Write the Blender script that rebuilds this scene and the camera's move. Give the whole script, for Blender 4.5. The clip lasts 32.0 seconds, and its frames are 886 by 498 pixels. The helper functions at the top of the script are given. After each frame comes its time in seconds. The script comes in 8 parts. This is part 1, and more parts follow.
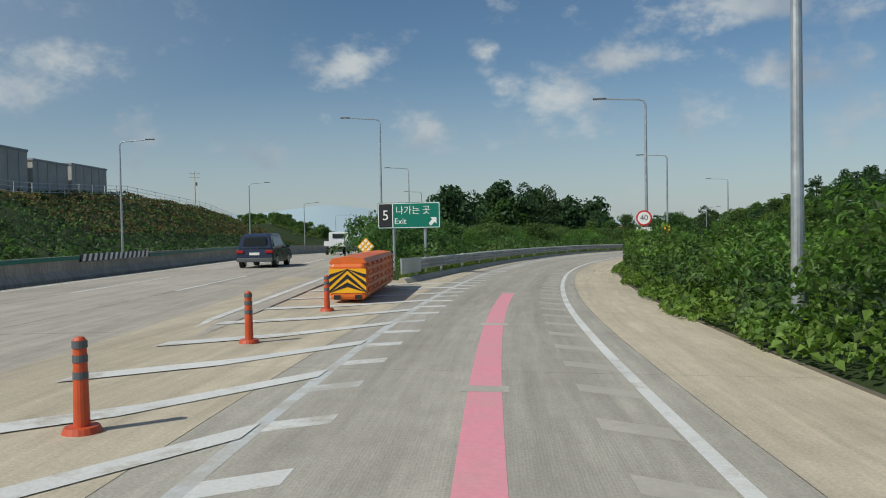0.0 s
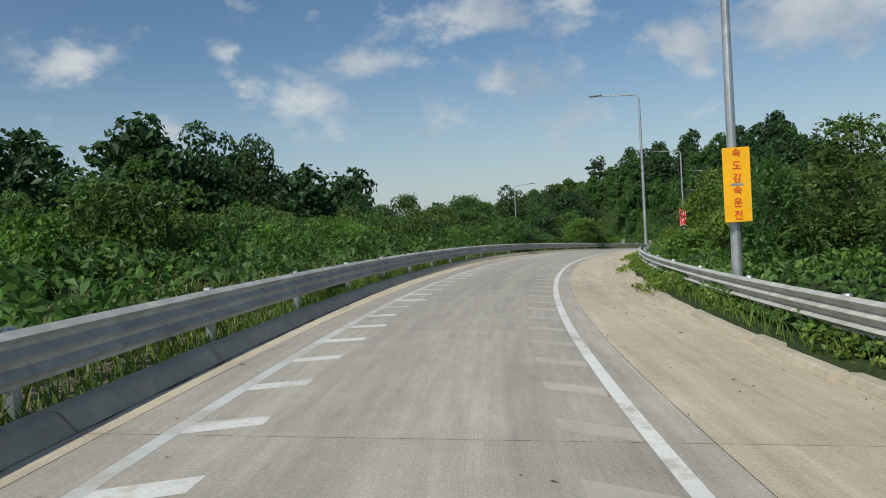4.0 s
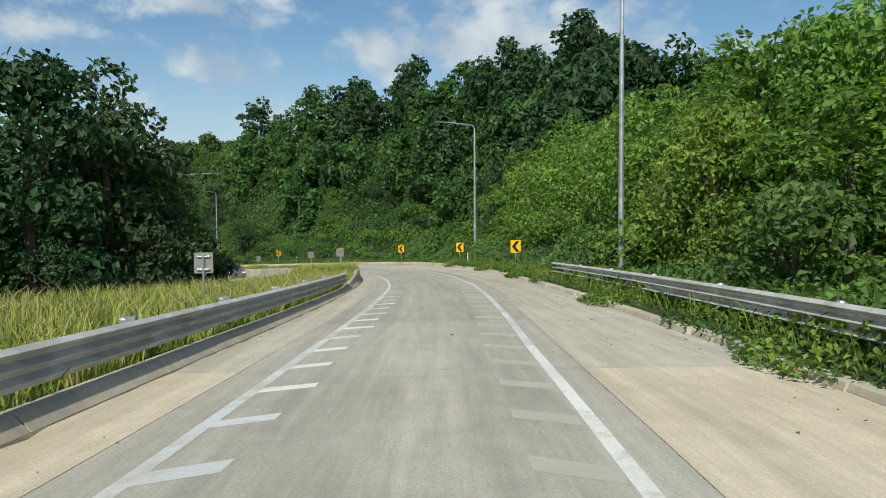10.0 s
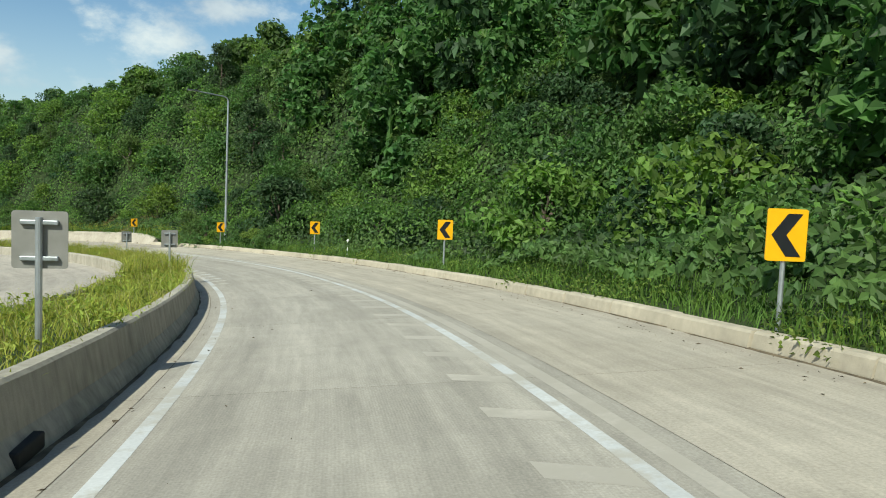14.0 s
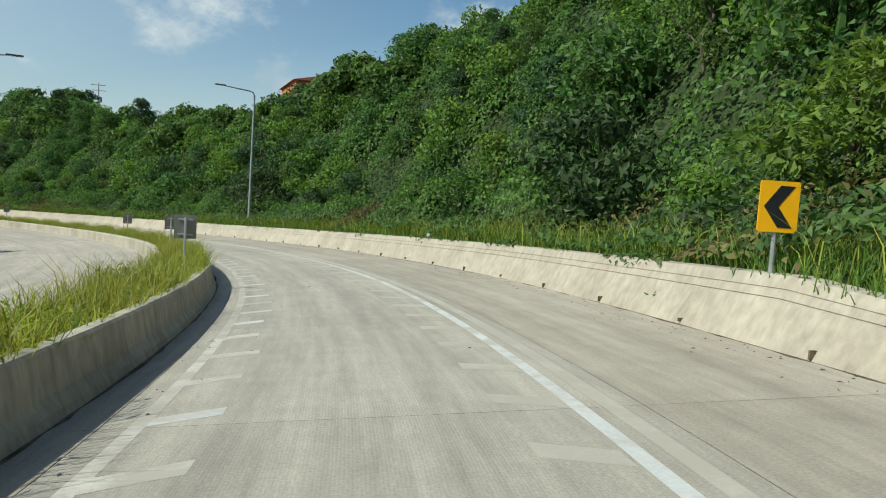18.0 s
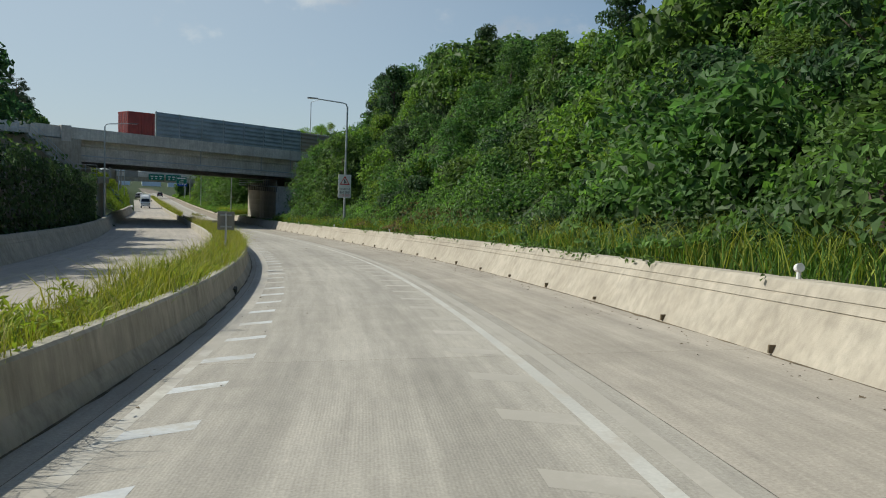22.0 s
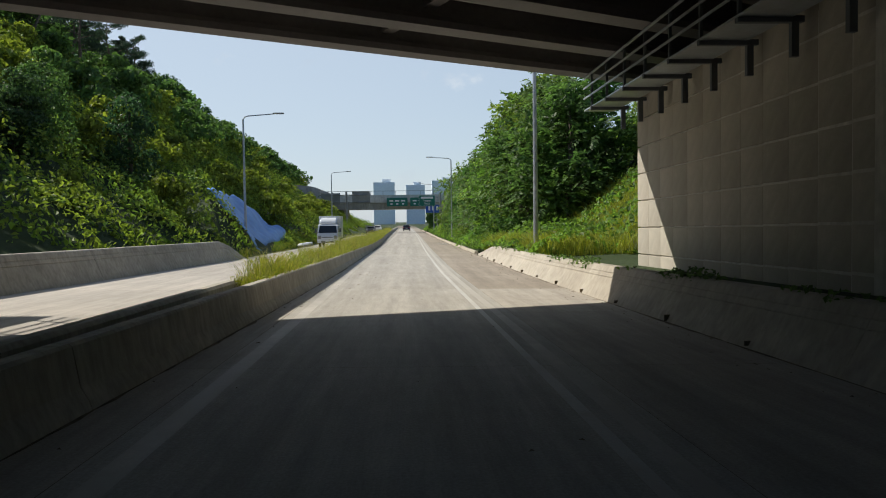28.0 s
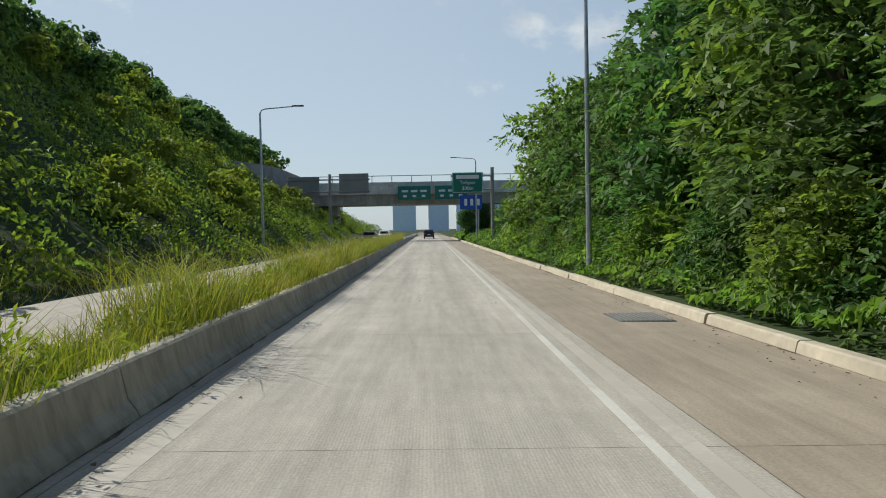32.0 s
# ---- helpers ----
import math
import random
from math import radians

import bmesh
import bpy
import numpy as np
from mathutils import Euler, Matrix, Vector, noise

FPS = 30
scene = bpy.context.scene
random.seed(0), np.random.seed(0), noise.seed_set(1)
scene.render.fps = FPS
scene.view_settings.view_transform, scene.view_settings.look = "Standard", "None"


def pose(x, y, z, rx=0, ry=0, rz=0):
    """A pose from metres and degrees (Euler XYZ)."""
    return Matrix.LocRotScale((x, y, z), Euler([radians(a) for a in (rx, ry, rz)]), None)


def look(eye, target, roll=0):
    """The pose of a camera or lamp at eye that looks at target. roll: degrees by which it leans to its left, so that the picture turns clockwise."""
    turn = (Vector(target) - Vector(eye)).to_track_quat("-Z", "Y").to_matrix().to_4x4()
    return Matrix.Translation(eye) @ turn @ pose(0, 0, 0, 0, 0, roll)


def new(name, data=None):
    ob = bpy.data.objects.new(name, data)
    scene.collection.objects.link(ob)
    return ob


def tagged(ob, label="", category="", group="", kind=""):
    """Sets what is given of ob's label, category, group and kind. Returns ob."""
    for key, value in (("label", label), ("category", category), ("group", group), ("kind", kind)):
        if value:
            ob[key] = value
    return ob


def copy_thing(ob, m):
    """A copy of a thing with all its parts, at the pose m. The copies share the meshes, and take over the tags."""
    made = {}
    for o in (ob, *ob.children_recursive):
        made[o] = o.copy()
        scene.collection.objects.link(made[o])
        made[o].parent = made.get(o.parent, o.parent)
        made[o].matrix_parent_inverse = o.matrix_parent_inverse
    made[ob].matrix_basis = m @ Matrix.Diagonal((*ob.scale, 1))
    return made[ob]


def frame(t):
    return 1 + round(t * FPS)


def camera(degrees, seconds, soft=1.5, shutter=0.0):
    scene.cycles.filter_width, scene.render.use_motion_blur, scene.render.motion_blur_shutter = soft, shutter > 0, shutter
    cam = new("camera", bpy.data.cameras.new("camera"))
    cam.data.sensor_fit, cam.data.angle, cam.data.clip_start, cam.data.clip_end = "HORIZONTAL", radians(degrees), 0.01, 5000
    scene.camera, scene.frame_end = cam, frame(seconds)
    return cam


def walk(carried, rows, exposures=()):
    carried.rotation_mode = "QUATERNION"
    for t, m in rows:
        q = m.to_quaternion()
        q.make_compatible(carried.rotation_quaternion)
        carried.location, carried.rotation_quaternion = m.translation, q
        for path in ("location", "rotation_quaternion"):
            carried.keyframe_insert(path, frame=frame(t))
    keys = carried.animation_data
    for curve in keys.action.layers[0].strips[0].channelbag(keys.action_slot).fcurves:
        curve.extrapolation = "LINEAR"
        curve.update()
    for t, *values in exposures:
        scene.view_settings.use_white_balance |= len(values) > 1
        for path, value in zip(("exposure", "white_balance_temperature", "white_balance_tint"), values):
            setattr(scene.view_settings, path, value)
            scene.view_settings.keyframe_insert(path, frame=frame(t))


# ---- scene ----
cam = camera(60.91, 32.0, 1.05)
PATH = [
    (0.0, pose(0.000, 0.000, 1.500, 88.55, 1.03, 0.79)),
    (0.5, pose(0.339, 7.547, 1.386, 88.44, 1.04, -1.87)),
    (1.0, pose(0.975, 15.072, 1.262, 88.33, 1.26, -4.58)),
    (1.5, pose(1.873, 22.570, 1.134, 88.29, 1.67, -6.97)),
    (2.0, pose(3.031, 30.032, 1.006, 88.24, 2.15, -9.13)),
    (2.5, pose(4.450, 37.450, 0.880, 88.19, 2.60, -11.12)),
    (3.0, pose(6.144, 44.809, 0.754, 88.15, 2.98, -13.17)),
    (3.5, pose(8.133, 52.091, 0.629, 88.10, 3.27, -15.40)),
    (4.0, pose(10.435, 59.278, 0.504, 88.08, 3.46, -17.86)),
    (4.5, pose(13.058, 66.353, 0.379, 88.08, 3.58, -20.50)),
    (5.0, pose(16.000, 73.302, 0.249, 88.10, 3.63, -23.18)),
    (5.5, pose(19.252, 80.110, 0.110, 88.06, 3.64, -25.67)),
    (6.0, pose(22.808, 86.763, -0.048, 87.94, 3.58, -28.00)),
    (6.5, pose(26.667, 93.236, -0.230, 87.74, 3.40, -30.62)),
    (7.0, pose(30.819, 99.515, -0.441, 87.50, 3.11, -33.35)),
    (7.5, pose(35.232, 105.614, -0.679, 87.36, 2.73, -35.81)),
    (8.0, pose(39.858, 111.557, -0.942, 87.36, 2.35, -37.82)),
    (8.5, pose(44.631, 117.379, -1.231, 87.38, 1.99, -39.00)),
    (9.0, pose(49.508, 123.101, -1.540, 87.30, 1.58, -39.68)),
    (9.5, pose(54.442, 128.740, -1.863, 87.17, 1.03, -40.37)),
    (10.0, pose(59.366, 134.348, -2.196, 87.13, 0.40, -40.98)),
    (10.5, pose(64.227, 139.971, -2.542, 87.07, -0.22, -41.53)),
    (11.0, pose(69.009, 145.639, -2.898, 86.98, -0.73, -41.84)),
    (11.5, pose(73.680, 151.385, -3.262, 86.79, -1.10, -41.90)),
    (12.0, pose(78.188, 157.250, -3.632, 86.55, -1.36, -41.54)),
    (12.5, pose(82.466, 163.272, -4.014, 86.29, -1.56, -40.02)),
    (13.0, pose(86.434, 169.501, -4.410, 86.09, -1.79, -36.77)),
    (13.5, pose(90.036, 175.940, -4.822, 85.91, -2.10, -32.96)),
    (14.0, pose(93.205, 182.591, -5.257, 85.69, -2.45, -28.77)),
    (14.5, pose(95.903, 189.438, -5.717, 85.44, -2.81, -24.28)),
    (15.0, pose(98.089, 196.456, -6.196, 85.25, -3.09, -19.55)),
    (15.5, pose(99.720, 203.615, -6.686, 85.17, -3.26, -14.63)),
    (16.0, pose(100.751, 210.877, -7.176, 85.24, -3.36, -9.60)),
    (16.5, pose(101.133, 218.205, -7.655, 85.34, -3.46, -4.57)),
    (17.0, pose(100.844, 225.554, -8.109, 85.44, -3.62, 0.38)),
    (17.5, pose(99.926, 232.874, -8.549, 85.51, -3.76, 5.20)),
    (18.0, pose(98.429, 240.120, -8.979, 85.53, -3.84, 9.87)),
    (18.5, pose(96.384, 247.249, -9.407, 85.55, -3.78, 14.26)),
    (19.0, pose(93.797, 254.211, -9.833, 85.55, -3.65, 18.50)),
    (19.5, pose(90.655, 260.955, -10.255, 85.51, -3.49, 22.88)),
    (20.0, pose(86.962, 267.437, -10.674, 85.46, -3.27, 27.53)),
    (20.5, pose(82.783, 273.644, -11.093, 85.49, -2.96, 32.24)),
    (21.0, pose(78.156, 279.555, -11.510, 85.54, -2.65, 36.72)),
    (21.5, pose(73.108, 285.149, -11.917, 85.59, -2.44, 40.84)),
    (22.0, pose(67.662, 290.403, -12.307, 85.70, -2.31, 44.82)),
    (22.5, pose(61.851, 295.307, -12.673, 85.87, -2.22, 48.32)),
    (23.0, pose(55.715, 299.868, -13.012, 86.02, -2.12, 51.24)),
    (23.5, pose(49.302, 304.106, -13.330, 86.14, -1.96, 53.75)),
    (24.0, pose(42.662, 308.059, -13.636, 86.25, -1.70, 56.08)),
    (24.5, pose(35.841, 311.776, -13.937, 86.35, -1.35, 58.35)),
    (25.0, pose(28.897, 315.327, -14.234, 86.47, -0.95, 60.13)),
    (25.5, pose(21.872, 318.759, -14.517, 86.69, -0.61, 61.27)),
    (26.0, pose(14.781, 322.085, -14.785, 86.96, -0.34, 62.16)),
    (26.5, pose(7.646, 325.335, -15.033, 87.19, -0.07, 62.82)),
    (27.0, pose(0.480, 328.531, -15.258, 87.44, 0.22, 63.38)),
    (27.5, pose(-6.709, 331.682, -15.457, 87.69, 0.53, 63.91)),
    (28.0, pose(-13.920, 334.790, -15.627, 87.90, 0.82, 64.42)),
    (28.5, pose(-21.152, 337.856, -15.769, 88.04, 1.02, 64.89)),
    (29.0, pose(-28.401, 340.884, -15.882, 88.14, 1.09, 65.26)),
    (29.5, pose(-35.660, 343.889, -15.969, 88.26, 1.02, 65.48)),
    (30.0, pose(-42.915, 346.897, -16.037, 88.41, 0.84, 65.70)),
    (30.5, pose(-50.152, 349.929, -16.097, 88.51, 0.66, 65.82)),
    (31.0, pose(-57.383, 352.963, -16.160, 88.53, 0.62, 65.89)),
    (31.5, pose(-64.612, 355.990, -16.225, 88.48, 0.77, 65.99)),
    (32.0, pose(-71.832, 359.018, -16.285, 88.47, 1.10, 66.08)),
]
walk(cam, PATH, [(0, -0.26, 6450, 4), (2, -0.18, 6450, 4), (5, -0.06, 6450, 6), (9, 0.14, 6500, 4), (13, 0.36, 6450, -3), (18, 0.2, 6400, -2), (21, 0.0, 6450, 3), (24, 0.14, 6450, 6), (26, 0.4, 6550, 9), (29, 0.26, 6550, 9), (32, 0.16, 6450, 6)])

# ---- world, sun ----
SUN_AZ = radians(218)          # where the sun stands, counter-clockwise from +x
SUN_EL = radians(44)
world = bpy.data.worlds.new("world")
scene.world = world
world.use_nodes = True


def N(tree, kind, **values):
    node = tree.nodes.new(kind)
    for key, value in values.items():
        if key in node.inputs:
            node.inputs[key].default_value = value
        else:
            setattr(node, key, value)
    return node


CLOUDS = (  # azimuth from +y to the left, elevation, half width, half height, weight
    (7.5, 12.3, 2.4, 1.7, 1.0), (-2.4, 12.8, 1.0, 0.9, 0.85), (-8.0, 9.7, 3.4, 2.4, 0.6), (-13.6, 12.3, 2.8, 1.2, 0.82), (1.8, 7.1, 2.6, 1.1, 0.7),
    (-22.6, 14.8, 5.2, 1.5, 1.0), (-24.6, 10.8, 3.7, 1.7, 0.9), (-36.0, 11.7, 2.1, 1.8, 1.0), (24.4, 6.3, 2.6, 1.9, 0.45), (17.2, 6.3, 3.6, 1.4, 0.5),
    (-45.5, 12.8, 7.2, 2.5, 1.15), (-52.7, 12.3, 4.3, 2.4, 0.9), (-63.1, 9.6, 2.8, 2.1, 0.75), (-55.5, 7.7, 1.7, 1.3, 0.65), (-17.0, 8.0, 4.0, 1.6, 0.5),
    (-31.0, 7.5, 5.0, 1.5, 0.5), (5.6, 11.3, 3.4, 0.9, 0.6), (28.5, 11.0, 5.0, 2.5, 0.62), (39.8, 12.2, 4.3, 1.3, 0.5), (59.0, 15.2, 2.4, 1.5, 0.62),
    (53.6, 14.1, 2.8, 1.3, 0.58), (31.0, 17.0, 9.0, 2.6, 0.5), (78.5, 9.3, 2.0, 0.8, 0.35), (93.0, 17.0, 5.0, 1.6, 0.5), (-15.0, 22.0, 9.0, 2.5, 0.9), (-50.0, 22.0, 9.0, 2.5, 0.9))


def sky_world():
    t = world.node_tree
    t.nodes.clear()
    link = t.links.new
    out = t.nodes.new("ShaderNodeOutputWorld")
    bg = t.nodes.new("ShaderNodeBackground")
    sky = t.nodes.new("ShaderNodeTexSky")
    sky.sky_type, sky.sun_disc = "NISHITA", False
    sky.sun_elevation, sky.sun_rotation = SUN_EL, radians(90) - SUN_AZ
    sky.air_density, sky.dust_density, sky.ozone_density = 1.0, 0.6, 3.0
    bg.inputs["Strength"].default_value = 0.09
    co = t.nodes.new("ShaderNodeTexCoord")
    nz = N(t, "ShaderNodeTexNoise", Scale=14.0, Detail=7.0, Roughness=0.6)
    stretch = N(t, "ShaderNodeMapping")
    stretch.inputs["Scale"].default_value = (1, 1, 1.6)
    link(co.outputs["Generated"], stretch.inputs[0])
    link(stretch.outputs[0], nz.inputs["Vector"])
    rough = N(t, "ShaderNodeMapRange", **{"From Min": 0.3, "From Max": 0.7, "To Min": -0.75, "To Max": 0.55})
    link(nz.outputs["Fac"], rough.inputs["Value"])
    total = None
    for az, el, w, h, k in CLOUDS:
        c = Vector((-math.sin(radians(az)) * math.cos(radians(el)), math.cos(radians(az)) * math.cos(radians(el)), math.sin(radians(el))))
        sub = N(t, "ShaderNodeVectorMath", operation="SUBTRACT")
        sub.inputs[1].default_value = c
        link(co.outputs["Generated"], sub.inputs[0])
        mul = N(t, "ShaderNodeVectorMath", operation="MULTIPLY")
        mul.inputs[1].default_value = (1 / radians(w), 1 / radians(w), 1 / radians(h))
        link(sub.outputs[0], mul.inputs[0])
        ln = N(t, "ShaderNodeVectorMath", operation="LENGTH")
        link(mul.outputs[0], ln.inputs[0])
        m = N(t, "ShaderNodeMapRange", **{"From Min": 0.0, "From Max": 1.9, "To Min": k, "To Max": 0.0})
        link(ln.outputs["Value"], m.inputs["Value"])
        if total is None:
            total = m.outputs[0]
        else:
            mx = N(t, "ShaderNodeMath", operation="MAXIMUM")
            link(total, mx.inputs[0])
            link(m.outputs[0], mx.inputs[1])
            total = mx.outputs[0]
    add = N(t, "ShaderNodeMath", operation="ADD")
    link(total, add.inputs[0])
    mulr = N(t, "ShaderNodeMath", operation="MULTIPLY")
    mulr.inputs[1].default_value = 0.7
    link(rough.outputs[0], mulr.inputs[0])
    link(mulr.outputs[0], add.inputs[1])
    dens = N(t, "ShaderNodeMapRange", interpolation_type="SMOOTHSTEP", **{"From Min": 0.12, "From Max": 0.86, "To Max": 0.88})
    link(add.outputs[0], dens.inputs["Value"])
    shade = N(t, "ShaderNodeTexNoise", Scale=9.0, Detail=5.0)
    link(co.outputs["Generated"], shade.inputs["Vector"])
    tone = N(t, "ShaderNodeMix", data_type="RGBA")
    tone.inputs["A"].default_value = (4.2, 4.8, 5.8, 1)
    tone.inputs["B"].default_value = (7.6, 7.8, 8.0, 1)
    sm = N(t, "ShaderNodeMapRange", **{"From Min": 0.4, "From Max": 0.62})
    link(shade.outputs["Fac"], sm.inputs["Value"])
    link(sm.outputs[0], tone.inputs[0])
    # pale haze towards the horizon and on the sun's side
    sep = t.nodes.new("ShaderNodeSeparateXYZ")
    link(co.outputs["Generated"], sep.inputs[0])
    low = N(t, "ShaderNodeMapRange", interpolation_type="SMOOTHSTEP", **{"From Min": -0.02, "From Max": 0.24, "To Min": 0.62, "To Max": 0.0})
    link(sep.outputs["Z"], low.inputs["Value"])
    dot = N(t, "ShaderNodeVectorMath", operation="DOT_PRODUCT")
    dot.inputs[1].default_value = (-0.97, -0.2, 0.12)
    link(co.outputs["Generated"], dot.inputs[0])
    veil = N(t, "ShaderNodeMapRange", interpolation_type="SMOOTHSTEP", **{"From Min": -0.1, "From Max": 1.0, "To Min": 0.0, "To Max": 0.75})
    link(dot.outputs["Value"], veil.inputs["Value"])
    most = N(t, "ShaderNodeMath", operation="MAXIMUM")
    link(low.outputs[0], most.inputs[0])
    link(veil.outputs[0], most.inputs[1])
    deep = N(t, "ShaderNodeHueSaturation", Saturation=1.08)
    link(sky.outputs[0], deep.inputs["Color"])
    hazy = N(t, "ShaderNodeMix", data_type="RGBA")
    hazy.inputs["B"].default_value = (5.5, 6.3, 7.2, 1)
    link(most.outputs[0], hazy.inputs[0])
    link(deep.outputs[0], hazy.inputs["A"])
    mixed = N(t, "ShaderNodeMix", data_type="RGBA")
    link(dens.outputs[0], mixed.inputs[0])
    link(hazy.outputs["Result"], mixed.inputs["A"])
    link(tone.outputs["Result"], mixed.inputs["B"])
    link(mixed.outputs["Result"], bg.inputs["Color"])
    link(bg.outputs[0], out.inputs["Surface"])


sky_world()
sun = new("sun", bpy.data.lights.new("sun", "SUN"))
sun.data.energy, sun.data.angle, sun.data.color = 4.2, radians(0.55), (1.0, 0.95, 0.86)
sun.matrix_world = look((math.cos(SUN_AZ) * math.cos(SUN_EL) * 100, math.sin(SUN_AZ) * math.cos(SUN_EL) * 100, math.sin(SUN_EL) * 100), (0, 0, 0))

# ---- materials ----
MATS = {}


def material(name, color, rough=0.7, metal=0.0, scale=8.0, vary=0.15, bump=0.0, fine=60.0, translucent=0.0, island=0.0, obj=0.0, second=None, mix_scale=0.6, spec=0.5):
    """A procedural material: colour varied at two scales, with relief and roughness that follow it."""
    m = bpy.data.materials.new(name)
    m.use_nodes = True
    t = m.node_tree
    bsdf = t.nodes["Principled BSDF"]
    bsdf.inputs["Metallic"].default_value = metal
    bsdf.inputs["Specular IOR Level"].default_value = spec
    co = t.nodes.new("ShaderNodeTexCoord")
    big = N(t, "ShaderNodeTexNoise", Scale=mix_scale, Detail=5.0)
    small = N(t, "ShaderNodeTexNoise", Scale=scale, Detail=6.0)
    t.links.new(co.outputs["Object"], big.inputs["Vector"])
    t.links.new(co.outputs["Object"], small.inputs["Vector"])
    c2 = second or [c * (1 - 1.6 * vary) for c in color]
    ramp = N(t, "ShaderNodeMapRange", **{"From Min": 0.36, "From Max": 0.66})
    t.links.new(big.outputs["Fac"], ramp.inputs["Value"])
    mixed = N(t, "ShaderNodeMix", data_type="RGBA")
    mixed.inputs["A"].default_value = (*color, 1)
    mixed.inputs["B"].default_value = (*c2, 1)
    t.links.new(ramp.outputs[0], mixed.inputs[0])
    hsv = N(t, "ShaderNodeHueSaturation")
    t.links.new(mixed.outputs["Result"], hsv.inputs["Color"])
    val = N(t, "ShaderNodeMapRange", **{"From Min": 0.25, "From Max": 0.75, "To Min": 1 - vary, "To Max": 1 + vary})
    t.links.new(small.outputs["Fac"], val.inputs["Value"])
    value = val.outputs[0]
    if island or obj:
        source = t.nodes.new("ShaderNodeNewGeometry").outputs["Random Per Island"] if island else t.nodes.new("ShaderNodeObjectInfo").outputs["Random"]
        k = island or obj
        r = N(t, "ShaderNodeMapRange", **{"To Min": 1 - k, "To Max": 1 + k})
        t.links.new(source, r.inputs["Value"])
        mul = N(t, "ShaderNodeMath", operation="MULTIPLY")
        t.links.new(value, mul.inputs[0])
        t.links.new(r.outputs[0], mul.inputs[1])
        value = mul.outputs[0]
        if island:
            hue = N(t, "ShaderNodeMapRange", **{"To Min": 0.475, "To Max": 0.515})
            rnd = t.nodes.new("ShaderNodeObjectInfo").outputs["Random"]
            t.links.new(rnd, hue.inputs["Value"])
            t.links.new(hue.outputs[0], hsv.inputs["Hue"])
    t.links.new(value, hsv.inputs["Value"])
    t.links.new(hsv.outputs[0], bsdf.inputs["Base Color"])
    rr = N(t, "ShaderNodeMapRange", **{"To Min": max(0.02, rough - 0.12), "To Max": min(1.0, rough + 0.12)})
    t.links.new(small.outputs["Fac"], rr.inputs["Value"])
    t.links.new(rr.outputs[0], bsdf.inputs["Roughness"])
    if bump:
        f = N(t, "ShaderNodeTexNoise", Scale=fine, Detail=4.0)
        t.links.new(co.outputs["Object"], f.inputs["Vector"])
        b = N(t, "ShaderNodeBump", Strength=bump, Distance=0.02)
        t.links.new(f.outputs["Fac"], b.inputs["Height"])
        t.links.new(b.outputs[0], bsdf.inputs["Normal"])
    if translucent:
        tr = t.nodes.new("ShaderNodeBsdfTranslucent")
        warm = N(t, "ShaderNodeHueSaturation", Saturation=1.15, Value=1.5)
        t.links.new(hsv.outputs[0], warm.inputs["Color"])
        t.links.new(warm.outputs[0], tr.inputs["Color"])
        mx = N(t, "ShaderNodeMixShader", Fac=translucent)
        t.links.new(bsdf.outputs[0], mx.inputs[1])
        t.links.new(tr.outputs[0], mx.inputs[2])
        t.links.new(mx.outputs[0], t.nodes["Material Output"].inputs["Surface"])
    MATS[name] = m
    return m


